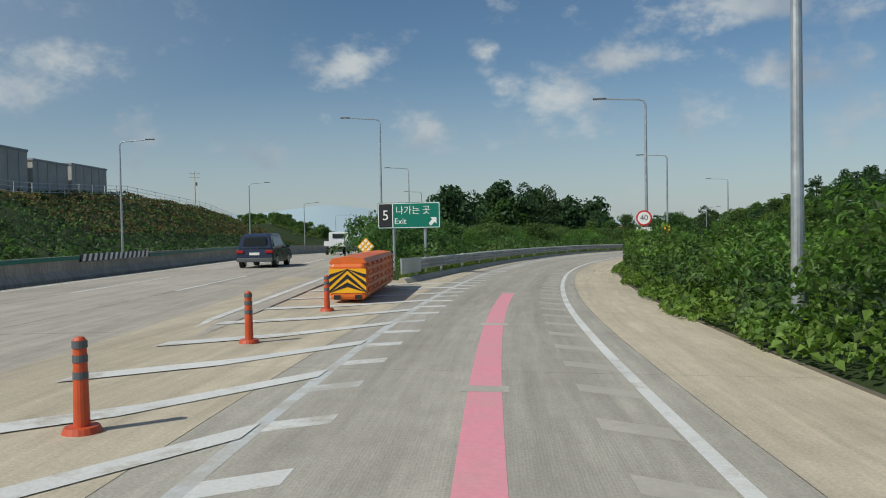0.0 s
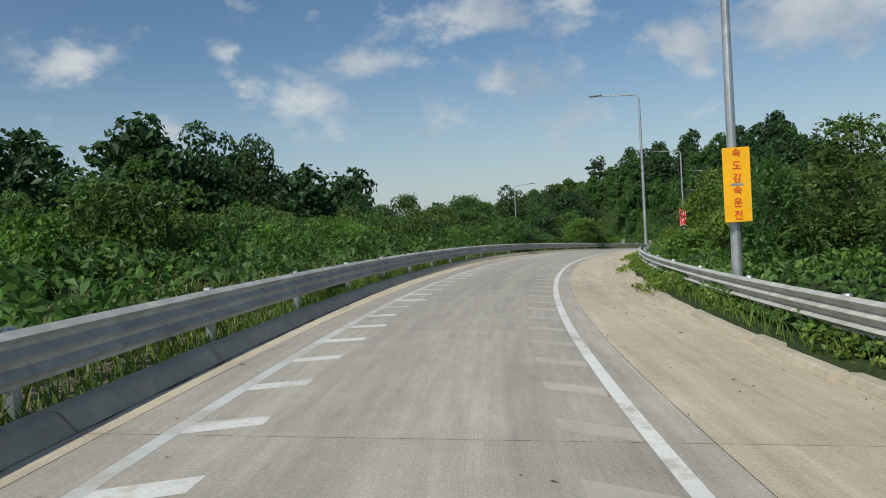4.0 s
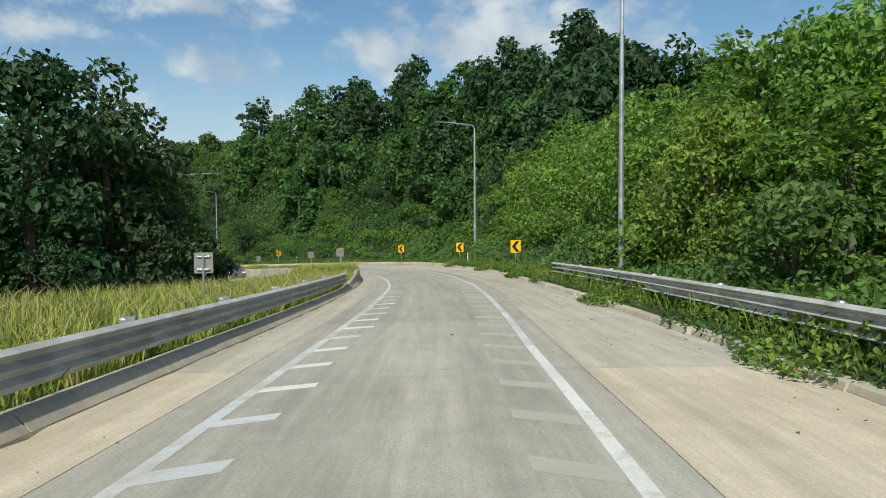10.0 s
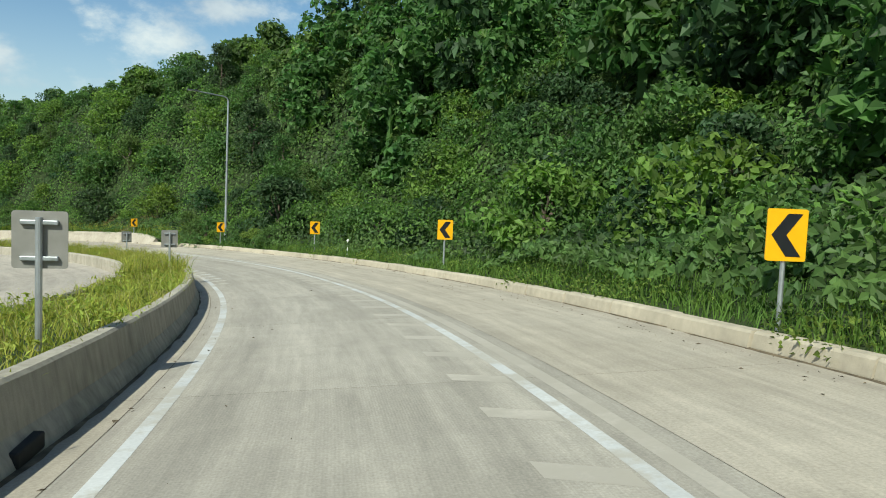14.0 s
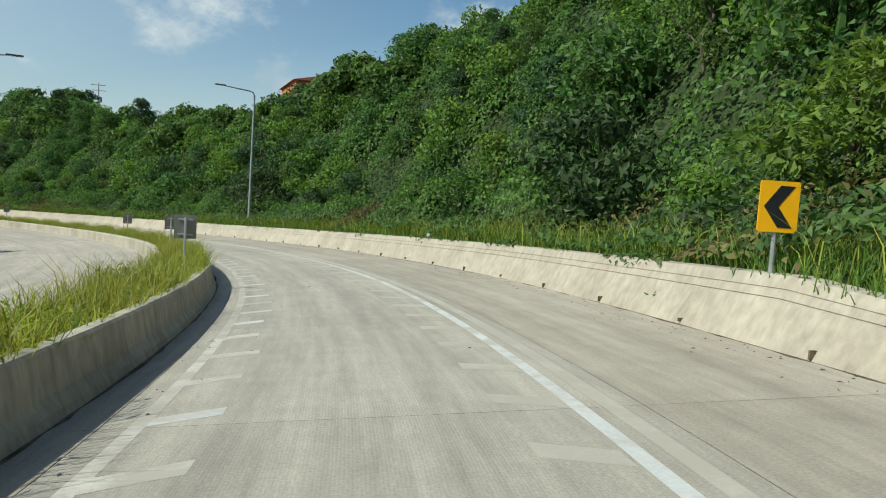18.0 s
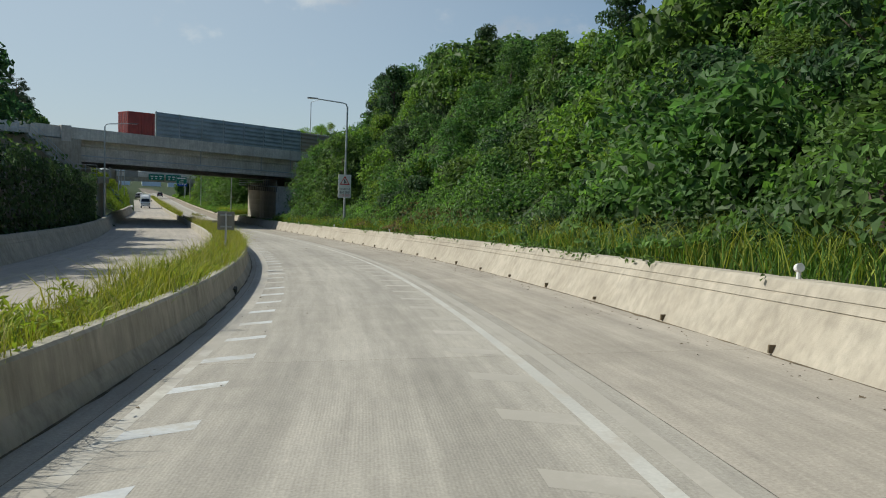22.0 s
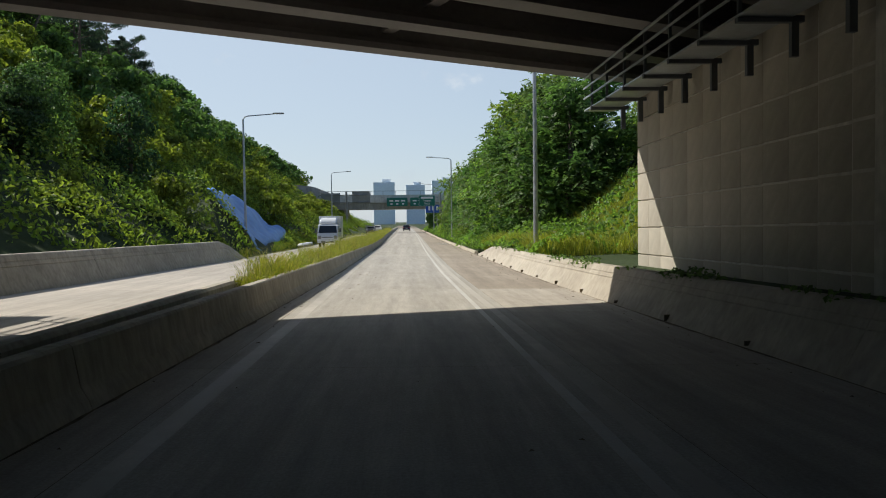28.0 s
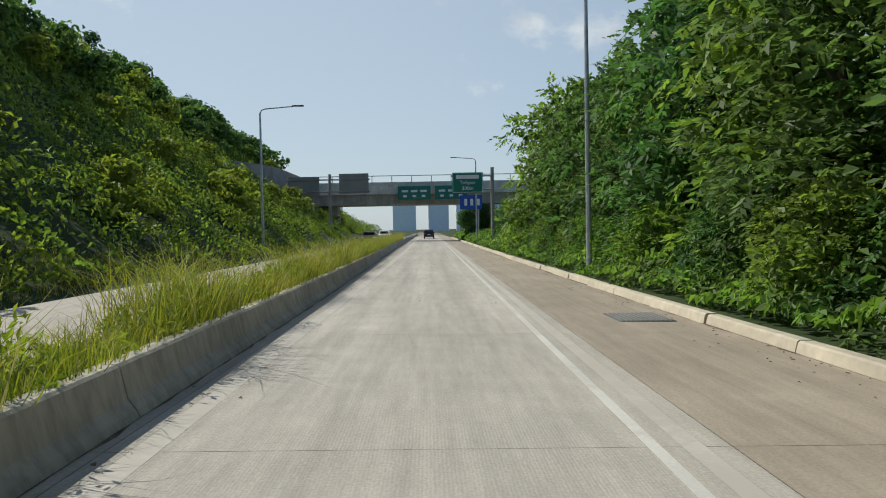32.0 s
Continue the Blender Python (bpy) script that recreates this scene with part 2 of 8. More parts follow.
def pavement_material(name, color, second, groove, rut=0.0):
    """Tined concrete: lengthwise grooves, wheel-worn bands along the lane, blotches and fine grit. UV: metres along (v) and across (u)."""
    m = material(name, color, rough=0.85, scale=3.0, vary=0.06, obj=0.05, second=second, mix_scale=0.35)
    t = m.node_tree
    bsdf = t.nodes["Principled BSDF"]
    uv = t.nodes.new("ShaderNodeUVMap")
    mp = N(t, "ShaderNodeMapping")
    mp.inputs["Scale"].default_value = (2.2, 0.06, 1)
    t.links.new(uv.outputs[0], mp.inputs[0])
    streak = N(t, "ShaderNodeTexNoise", Scale=1.0, Detail=4.0)
    t.links.new(mp.outputs[0], streak.inputs["Vector"])
    wave = N(t, "ShaderNodeTexWave", Scale=groove, Distortion=2.5)
    wave.inputs["Detail"].default_value = 1.0
    t.links.new(uv.outputs[0], wave.inputs["Vector"])
    grit = N(t, "ShaderNodeTexNoise", Scale=34.0, Detail=6.0, Roughness=0.7)
    t.links.new(uv.outputs[0], grit.inputs["Vector"])
    smear = N(t, "ShaderNodeTexNoise", Scale=1.7, Detail=8.0, Roughness=0.7)
    t.links.new(uv.outputs[0], smear.inputs["Vector"])
    mp2 = N(t, "ShaderNodeMapping")
    mp2.inputs["Scale"].default_value = (7.0, 0.5, 1)
    t.links.new(uv.outputs[0], mp2.inputs[0])
    rubbed = N(t, "ShaderNodeTexNoise", Scale=1.0, Detail=6.0, Roughness=0.7)
    t.links.new(mp2.outputs[0], rubbed.inputs["Vector"])
    across = t.nodes.new("ShaderNodeSeparateXYZ")
    t.links.new(uv.outputs[0], across.inputs[0])
    track = N(t, "ShaderNodeMath", operation="SINE")
    turns = N(t, "ShaderNodeMath", operation="MULTIPLY_ADD")
    turns.inputs[1].default_value, turns.inputs[2].default_value = 3.7, 2.4
    t.links.new(across.outputs["X"], turns.inputs[0])
    t.links.new(turns.outputs[0], track.inputs[0])
    hsv = next(n for n in t.nodes if n.type == "HUE_SAT")
    old = hsv.inputs["Value"].links[0].from_socket
    value = old
    for sock, lo, hi, a, b in ((streak.outputs["Fac"], 0.3, 0.7, 0.84, 1.1), (wave.outputs["Fac"], 0.0, 1.0, 0.985, 1.01), (grit.outputs["Fac"], 0.3, 0.7, 0.77, 1.19), (smear.outputs["Fac"], 0.3, 0.7, 0.93, 1.06), (rubbed.outputs["Fac"], 0.3, 0.7, 0.83, 1.12), (track.outputs[0], -1.0, 1.0, 1 - rut, 1 + rut * 0.6)):
        r = N(t, "ShaderNodeMapRange", **{"From Min": lo, "From Max": hi, "To Min": a, "To Max": b})
        t.links.new(sock, r.inputs["Value"])
        mul = N(t, "ShaderNodeMath", operation="MULTIPLY")
        t.links.new(value, mul.inputs[0])
        t.links.new(r.outputs[0], mul.inputs[1])
        value = mul.outputs[0]
    t.links.new(value, hsv.inputs["Value"])
    b = N(t, "ShaderNodeBump", Strength=0.1, Distance=0.006)
    t.links.new(wave.outputs["Fac"], b.inputs["Height"])
    t.links.new(b.outputs[0], bsdf.inputs["Normal"])
    return m


pavement_material("lane_concrete", (0.41, 0.376, 0.323), (0.375, 0.343, 0.292), 12.0, 0.05)
pavement_material("shoulder_concrete", (0.56, 0.48, 0.365), (0.50, 0.425, 0.315), 0.4)
pavement_material("shoulder_grey", (0.405, 0.36, 0.30), (0.36, 0.318, 0.262), 0.4)
pavement_material("shoulder_brown", (0.34, 0.285, 0.22), (0.29, 0.24, 0.182), 0.4)
pavement_material("shoulder_pale", (0.475, 0.425, 0.35), (0.43, 0.382, 0.31), 0.4)
pavement_material("main_concrete", (0.45, 0.40, 0.34), (0.39, 0.35, 0.30), 6.0)


def weathered(name, color, second, streak_lo=0.72, streak_hi=1.06):
    """Concrete with rain streaks that run down its face, and blotches."""
    m = material(name, color, 0.9, scale=5, vary=0.14, bump=0.3, second=second, mix_scale=0.8, obj=0.05)
    t = m.node_tree
    co = t.nodes.new("ShaderNodeTexCoord")
    mp = N(t, "ShaderNodeMapping")
    mp.inputs["Scale"].default_value = (8.0, 8.0, 0.7)
    t.links.new(co.outputs["Object"], mp.inputs[0])
    nz = N(t, "ShaderNodeTexNoise", Scale=1.0, Detail=6.0, Roughness=0.65)
    t.links.new(mp.outputs[0], nz.inputs["Vector"])
    r = N(t, "ShaderNodeMapRange", **{"From Min": 0.3, "From Max": 0.58, "To Min": streak_lo, "To Max": streak_hi})
    t.links.new(nz.outputs["Fac"], r.inputs["Value"])
    hsv = next(n for n in t.nodes if n.type == "HUE_SAT")
    mul = N(t, "ShaderNodeMath", operation="MULTIPLY")
    t.links.new(hsv.inputs["Value"].links[0].from_socket, mul.inputs[0])
    t.links.new(r.outputs[0], mul.inputs[1])
    t.links.new(mul.outputs[0], hsv.inputs["Value"])
    return m


weathered("wall_concrete", (0.435, 0.388, 0.315), (0.36, 0.316, 0.252), 0.82, 1.04)
weathered("barrier_concrete", (0.44, 0.40, 0.33), (0.34, 0.31, 0.25))
weathered("bridge_concrete", (0.64, 0.605, 0.545), (0.50, 0.47, 0.42), 0.84)
material("kerb_concrete", (0.50, 0.44, 0.34), 0.9, scale=6, vary=0.15, bump=0.3)
material("joint_dark", (0.2, 0.165, 0.125), 0.95, vary=0.2)


def worn_paint(name, color, under, wear):
    """Road paint rubbed through to the concrete in patches."""
    m = material(name, color, 0.7, scale=30, vary=0.1)
    t = m.node_tree
    co = t.nodes.new("ShaderNodeTexCoord")
    patch = N(t, "ShaderNodeTexNoise", Scale=1.3, Detail=9.0, Roughness=0.75)
    t.links.new(co.outputs["Object"], patch.inputs["Vector"])
    r = N(t, "ShaderNodeMapRange", **{"From Min": 0.62 - wear * 0.4, "From Max": 0.74 - wear * 0.4})
    t.links.new(patch.outputs["Fac"], r.inputs["Value"])
    mx = N(t, "ShaderNodeMix", data_type="RGBA")
    mx.inputs["B"].default_value = (*under, 1)
    old = next(n for n in t.nodes if n.type == "HUE_SAT")
    t.links.new(old.outputs[0], mx.inputs["A"])
    t.links.new(r.outputs[0], mx.inputs[0])
    t.links.new(mx.outputs["Result"], t.nodes["Principled BSDF"].inputs["Base Color"])


worn_paint("paint_edge", (0.72, 0.71, 0.68), (0.46, 0.42, 0.36), 0.27)
worn_paint("paint_worn", (0.60, 0.605, 0.60), (0.45, 0.425, 0.375), 0.38)
worn_paint("paint_thin", (0.555, 0.535, 0.485), (0.46, 0.42, 0.36), 0.28)
worn_paint("paint_faded", (0.58, 0.55, 0.49), (0.42, 0.385, 0.33), 0.5)
worn_paint("paint_ghost", (0.485, 0.445, 0.385), (0.41, 0.375, 0.32), 0.5)
material("paint_white", (0.72, 0.71, 0.68), 0.6, scale=30, vary=0.12, second=(0.55, 0.52, 0.47), mix_scale=2.5)
material("paint_pink", (0.80, 0.30, 0.36), 0.6, scale=20, vary=0.08, second=(0.72, 0.33, 0.36), mix_scale=2.0)
material("galvanised", (0.50, 0.53, 0.56), 0.42, metal=0.7, scale=6, vary=0.15, bump=0.05, second=(0.38, 0.40, 0.42))
material("rail_steel", (0.55, 0.545, 0.515), 0.6, metal=0.2, scale=5, vary=0.2, bump=0.05, second=(0.42, 0.405, 0.37), mix_scale=1.5)
material("lamp_dark", (0.10, 0.11, 0.12), 0.5, vary=0.1)
material("sign_green", (0.0, 0.16, 0.11), 0.35, vary=0.05)
material("sign_white", (0.80, 0.80, 0.79), 0.4, vary=0.04)
material("sign_black", (0.015, 0.016, 0.02), 0.45, vary=0.1)
material("sign_red", (0.62, 0.02, 0.03), 0.4, vary=0.06)
material("sign_yellow", (0.90, 0.45, 0.01), 0.4, vary=0.05)
material("sign_blue", (0.01, 0.08, 0.42), 0.4, vary=0.05)
material("sign_back", (0.30, 0.29, 0.27), 0.5, metal=0.3, vary=0.1, second=(0.24, 0.23, 0.21))
material("bollard_red", (0.58, 0.085, 0.02), 0.5, scale=6, vary=0.15, second=(0.45, 0.07, 0.03))
material("plastic_orange", (0.75, 0.17, 0.02), 0.45, scale=6, vary=0.12, second=(0.62, 0.11, 0.02))
material("tarp_blue", (0.10, 0.26, 0.60), 0.55, scale=3, vary=0.12, bump=0.2, fine=8, second=(0.17, 0.36, 0.68), spec=0.25)
material("soil", (0.042, 0.06, 0.022), 0.95, scale=5, vary=0.3, bump=0.5, second=(0.03, 0.048, 0.017), mix_scale=0.22, spec=0.2)
material("litter", (0.19, 0.15, 0.10), 0.95, scale=14, vary=0.35, bump=0.4, second=(0.08, 0.065, 0.045), mix_scale=3.0, spec=0.2)
material("bark", (0.13, 0.10, 0.075), 0.95, scale=12, vary=0.3, bump=0.4)
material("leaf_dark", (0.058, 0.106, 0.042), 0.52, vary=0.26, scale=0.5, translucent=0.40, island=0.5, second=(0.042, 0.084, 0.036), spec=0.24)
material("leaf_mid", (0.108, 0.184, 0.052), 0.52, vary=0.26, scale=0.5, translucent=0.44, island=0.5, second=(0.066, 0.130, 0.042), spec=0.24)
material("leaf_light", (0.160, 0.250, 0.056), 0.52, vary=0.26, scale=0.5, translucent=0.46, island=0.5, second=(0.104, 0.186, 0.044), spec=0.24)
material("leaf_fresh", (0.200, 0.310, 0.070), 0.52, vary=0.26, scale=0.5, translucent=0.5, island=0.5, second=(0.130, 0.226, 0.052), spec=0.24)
material("leaf_yellow", (0.185, 0.255, 0.052), 0.6, vary=0.26, scale=0.4, translucent=0.46, island=0.45, second=(0.140, 0.210, 0.044), spec=0.2)
material("leaf_rust", (0.175, 0.140, 0.070), 0.7, vary=0.3, scale=0.4, translucent=0.3, island=0.45, second=(0.130, 0.120, 0.045), spec=0.15)
material("needle", (0.050, 0.082, 0.046), 0.6, vary=0.25, scale=0.6, translucent=0.25, island=0.4, second=(0.036, 0.062, 0.040), spec=0.2)
material("grass_blade", (0.33, 0.35, 0.07), 0.65, vary=0.2, scale=0.6, translucent=0.3, island=0.35, second=(0.23, 0.29, 0.05), spec=0.2)
material("grass_green", (0.13, 0.21, 0.04), 0.65, vary=0.2, scale=0.6, translucent=0.3, island=0.35, second=(0.09, 0.16, 0.035), spec=0.2)
material("grass_dry", (0.42, 0.37, 0.16), 0.7, vary=0.2, scale=0.6, translucent=0.25, island=0.3, second=(0.3, 0.3, 0.11))
material("glass_dark", (0.02, 0.025, 0.03), 0.08, vary=0.05)
material("tyre", (0.02, 0.02, 0.02), 0.85, vary=0.1)
material("car_navy", (0.02, 0.03, 0.06), 0.25, vary=0.05)
material("car_white", (0.75, 0.76, 0.76), 0.3, vary=0.04)
material("car_grey", (0.10, 0.10, 0.11), 0.3, vary=0.05)
material("tail_red", (0.4, 0.01, 0.01), 0.3, vary=0.05)
material("wall_cream", (0.46, 0.45, 0.42), 0.75, scale=2, vary=0.1, second=(0.38, 0.37, 0.35), mix_scale=0.5)
material("wall_white", (0.66, 0.67, 0.67), 0.7, vary=0.08)
material("roof_grey", (0.30, 0.32, 0.35), 0.6, vary=0.1)
material("brick_orange", (0.55, 0.19, 0.09), 0.85, vary=0.1)
# pale blue stands in for the haze in front of the towers
material("tower_haze", (0.84, 0.89, 0.94), 0.9, vary=0.04)
material("noise_panel", (0.40, 0.46, 0.51), 0.5, metal=0.3, vary=0.1, second=(0.27, 0.32, 0.36))
material("noise_tan", (0.36, 0.31, 0.24), 0.7, vary=0.1)

# ---- the ramp's line: heading, fall, cross-slope and stretch every ten stations ----
STEP = 10.0
S0 = -20.0
HEAD = [3.507, 0.507, -2.262, -4.414, -7.607, -10.343, -13.312, -16.668, -20.188, -23.764, -27.214, -30.707, -34.189, -36.971, -39.075, -40.483, -41.307, -41.038, -40.194, -38.663, -36.281, -32.812, -28.622, -23.65, -18.358, -12.571, -6.189, 0.595, 7.069, 12.812, 18.381, 24.135, 30.14, 35.474, 40.575, 45.539, 50.254, 54.502, 58.089, 61.078, 62.996, 64.262, 65.264, 65.921, 66.356, 66.8, 67.215, 67.503, 67.47, 67.226, 67.264, 67.252, 67.257, 67.257, 67.257]
SLOPE = [-1.495, -1.495, -1.495, -1.626, -1.704, -1.682, -1.656, -1.659, -1.659, -1.737, -1.992, -2.405, -2.909, -3.334, -3.753, -4.105, -4.353, -4.595, -4.821, -4.926, -5.094, -5.337, -5.634, -6.065, -6.454, -6.702, -6.639, -6.287, -5.953, -5.788, -5.752, -5.676, -5.613, -5.592, -5.477, -5.196, -4.762, -4.316, -4.02, -3.871, -3.813, -3.562, -3.279, -2.925, -2.499, -2.042, -1.592, -1.159, -0.84, -0.749, -0.889, -0.974, -1.053, -1.053, -1.053]
BANK = [0.89, 0.89, 0.89, 1.36, 1.85, 2.35, 2.8, 3.21, 3.44, 3.59, 3.52, 3.35, 3.02, 2.62, 2.17, 1.67, 1.13, 0.43, -0.33, -0.94, -1.52, -2.11, -2.65, -2.99, -3.27, -3.46, -3.65, -3.86, -4.0, -4.11, -4.14, -4.12, -3.87, -3.56, -3.18, -2.79, -2.43, -2.08, -1.75, -1.43, -1.12, -0.79, -0.42, -0.06, 0.28, 0.56, 0.8, 0.91, 1.0, 0.93, 0.86, 0.76, 0.71, 0.71, 0.71]
STRETCH = [1.077, 1.077, 1.078, 1.076, 1.071, 1.066, 1.058, 1.048, 1.037, 1.022, 1.003, 0.981, 0.959, 0.94, 0.933, 0.947, 0.983, 1.013, 1.009, 0.975, 0.946, 0.936, 0.941, 0.951, 0.96, 0.963, 0.961, 0.956, 0.953, 0.952, 0.951, 0.95, 0.949, 0.949, 0.945, 0.938, 0.933, 0.937, 0.95, 0.968, 0.982, 0.987, 0.988, 0.985, 0.983, 0.982, 0.983, 0.985, 0.987, 0.99, 0.994, 0.996, 1.0, 1.0, 1.0]  # metres a station


def smooth_at(values, s):
    v = np.asarray(values, float)
    u = np.clip((np.asarray(s, float) - S0) / STEP, 0, len(v) - 1 - 1e-9)
    i = u.astype(int)
    f = u - i
    a, b, c, e = (v[np.clip(i + k, 0, len(v) - 1)] for k in (-1, 0, 1, 2))
    return b + 0.5 * f * (c - a + f * (2 * a - 5 * b + 4 * c - e + f * (3 * (b - c) + e - a)))


SMIN, SMAX = -160, 1500
LINE_S = np.arange(SMIN, SMAX + 1, 1.0)
_h = np.radians(np.where(LINE_S < 0, smooth_at(HEAD, 0) + np.clip(-LINE_S, 0, 40) * 0.02, smooth_at(HEAD, LINE_S + 0.5)))
_k = np.where((LINE_S < 0) | (LINE_S > 494), 1.0, smooth_at(STRETCH, LINE_S + 0.5))
_x = np.concatenate([[0], np.cumsum(-np.sin(_h) * _k)])[:-1]
_y = np.concatenate([[0], np.cumsum(np.cos(_h) * _k)])[:-1]
_slope = np.where(LINE_S < 0, 0, np.where(LINE_S > 480, smooth_at(SLOPE, 480) * np.clip(1 - (LINE_S - 480) / 60, 0, 1), smooth_at(SLOPE, LINE_S + 0.5))) / 100
_z = np.concatenate([[0], np.cumsum(_slope * _k)])[:-1]
_i0 = int(-SMIN)
LINE_X, LINE_Y, LINE_Z = _x - _x[_i0], _y - _y[_i0], _z - _z[_i0]
LINE_H = _h
LINE_B = np.tan(np.radians(np.where(LINE_S > 480, smooth_at(BANK, 480), smooth_at(BANK, np.clip(LINE_S, 0, 480)))))


def tab(rows, s):
    """A value along the line from rows of (station, value)."""
    return np.interp(s, [r[0] for r in rows], [r[1] for r in rows])


def centre(s):
    return np.interp(s, LINE_S, LINE_X), np.interp(s, LINE_S, LINE_Y), np.interp(s, LINE_S, LINE_Z), np.interp(s, LINE_S, LINE_H)


def ramp_xyz(s, d, h=0.0):
    """World places from station s, offset d to the right and height h over the pavement's plane (arrays)."""
    s, d, h = np.broadcast_arrays(np.asarray(s, float), np.asarray(d, float), np.asarray(h, float))
    x, y, z, a = centre(s)
    b = np.interp(s, LINE_S, LINE_B)
    return np.stack([x + np.cos(a) * d, y + np.sin(a) * d, z - b * np.clip(d, -14, 8) + h], -1)


def at(s, d, h=0.0):
    return Vector(ramp_xyz(s, d, h).tolist())


def turned(s, d, h=0.0, turn=0.0):
    """The upright pose of a thing that stands at s, d and faces along the road (its +y ahead)."""
    p = at(s, d, h)
    return Matrix.Translation(p) @ Matrix.Rotation(float(centre(s)[3]) + radians(turn), 4, "Z")


RIGHT_LINE = [(0, 1.58), (17, 1.37), (34, 1.24), (51, 1.22), (68, 1.21), (86, 1.24), (104, 1.19), (124, 1.06), (142, 1.06), (160, 1.31), (179, 1.9), (198, 2.08), (217, 1.78), (235, 1.49), (254, 1.53), (273, 1.81), (292, 1.82), (311, 1.65), (330, 1.6), (349, 1.62), (368, 1.8), (387, 1.82), (405, 1.61), (423, 1.48), (442, 1.4), (460, 1.32), (478, 1.36), (496, 1.49), (514, 1.64), (532, 1.75), (550, 1.84)]
LEFT_LINE = [(0, -1.83), (17, -2.01), (34, -2.23), (51, -2.39), (68, -2.35), (86, -2.28), (104, -2.35), (124, -2.43), (142, -2.31), (160, -1.94), (179, -1.35), (198, -1.23), (217, -1.59), (235, -1.92), (254, -1.97), (273, -1.68), (292, -1.66), (311, -1.76), (330, -1.94), (349, -1.94), (368, -1.87), (387, -1.8), (405, -1.78), (423, -1.85), (442, -1.98), (460, -2.09), (478, -2.11), (496, -2.05), (514, -1.95), (532, -1.84), (550, -1.74)]
RIGHT_EDGE = [(0, 3.64), (17, 3.54), (34, 3.49), (51, 3.47), (68, 3.54), (86, 3.63), (104, 3.84), (124, 3.75), (142, 3.73), (160, 4.05), (179, 4.22), (198, 4.73), (217, 4.99), (235, 4.63), (254, 4.56), (273, 4.81), (292, 4.97), (311, 4.72), (330, 4.46), (349, 4.54), (368, 4.53), (387, 4.61), (405, 4.56), (423, 4.54), (442, 4.39), (460, 4.26), (478, 4.34), (496, 4.5), (514, 4.47), (532, 4.43), (550, 4.4)]
LEFT_EDGE = [(21.5, -3.89), (26, -3.61), (34, -3.31), (51, -2.99), (68, -3.12), (86, -3.35), (104, -3.72), (124, -3.61), (142, -3.57), (160, -3.3), (179, -2.73), (198, -2.17), (217, -2.16), (235, -2.44), (254, -2.59), (273, -2.35), (292, -2.26), (311, -2.58), (330, -2.63), (349, -2.37), (368, -2.31), (387, -2.22), (405, -2.6), (423, -2.94), (442, -2.74), (460, -2.47), (478, -2.43), (496, -2.4), (514, -2.49), (532, -2.64), (550, -2.8)]
FAR_LANE_NEAR = [(150, -29), (165, -17), (178, -9.5), (190, -5.6), (205, -5.1), (225, -4.9), (250, -4.55), (280, -4.2), (310, -3.9), (500, -3.75)]
FAR_LANE_EDGE = [(150, -36), (165, -25), (178, -15), (190, -10.4), (203, -9.6), (222, -10.0), (250, -10.2), (330, -10.2), (400, -10.6), (430, -10.9), (455, -9.6), (472, -8.9), (500, -8.7), (700, -8.7)]

# ---- the expressway's line: straight, over the ramp's end ----
MAIN_TURN = radians(1.04)


def main_z(y):
    return np.interp(y, [0, 60, 120, 316, 340, 420, 800], [0, -0.35, -1.6, -8.55, -9.1, -10.8, -14])


def main_xyz(v, u, h=0.0):
    """v metres along the expressway, u to the right of its median."""
    v, u, h = np.broadcast_arrays(np.asarray(v, float), np.asarray(u, float), np.asarray(h, float))
    return np.stack([-14.6 - np.sin(MAIN_TURN) * v + np.cos(MAIN_TURN) * u, np.cos(MAIN_TURN) * v + np.sin(MAIN_TURN) * u, main_z(v) + h], -1)


# ---- ground ----
def nearest(x, y):
    """Station and offset of places in plan."""
    x, y = np.asarray(x, float), np.asarray(y, float)
    flat = np.stack([x.ravel(), y.ravel()], 1)
    pts = np.stack([LINE_X[::8], LINE_Y[::8]], 1)
    best = np.empty(len(flat), int)
    for k in range(0, len(flat), 8000):
        q = flat[k:k + 8000]
        i = ((pts ** 2).sum(1)[None] - 2 * q @ pts.T).argmin(1) * 8
        near = np.clip(i[:, None] + np.arange(-8, 9)[None], 0, len(LINE_S) - 1)
        dist = (LINE_X[near] - q[:, :1]) ** 2 + (LINE_Y[near] - q[:, 1:]) ** 2
        best[k:k + 8000] = near[np.arange(len(q)), dist.argmin(1)]
    i = best
    rel = flat - np.stack([LINE_X[i], LINE_Y[i]], 1)
    h = LINE_H[i]
    along = -np.sin(h) * rel[:, 0] + np.cos(h) * rel[:, 1]
    d = np.cos(h) * rel[:, 0] + np.sin(h) * rel[:, 1]
    s = LINE_S[i] + np.clip(along, -2, 2)
    far = np.abs(along) > 3
    d = np.where(far, np.sign(d) * np.hypot(rel[:, 0], rel[:, 1]), d)
    return s.reshape(x.shape), d.reshape(x.shape)


def ease(t):
    t = np.clip(t, 0, 1)
    return t * t * (3 - 2 * t)


def rise(t):
    """A bank that starts steep at its foot."""
    t = np.clip(t, 0, 1)
    return 0.38 * t * (2 - t) + 0.62 * ease(t)


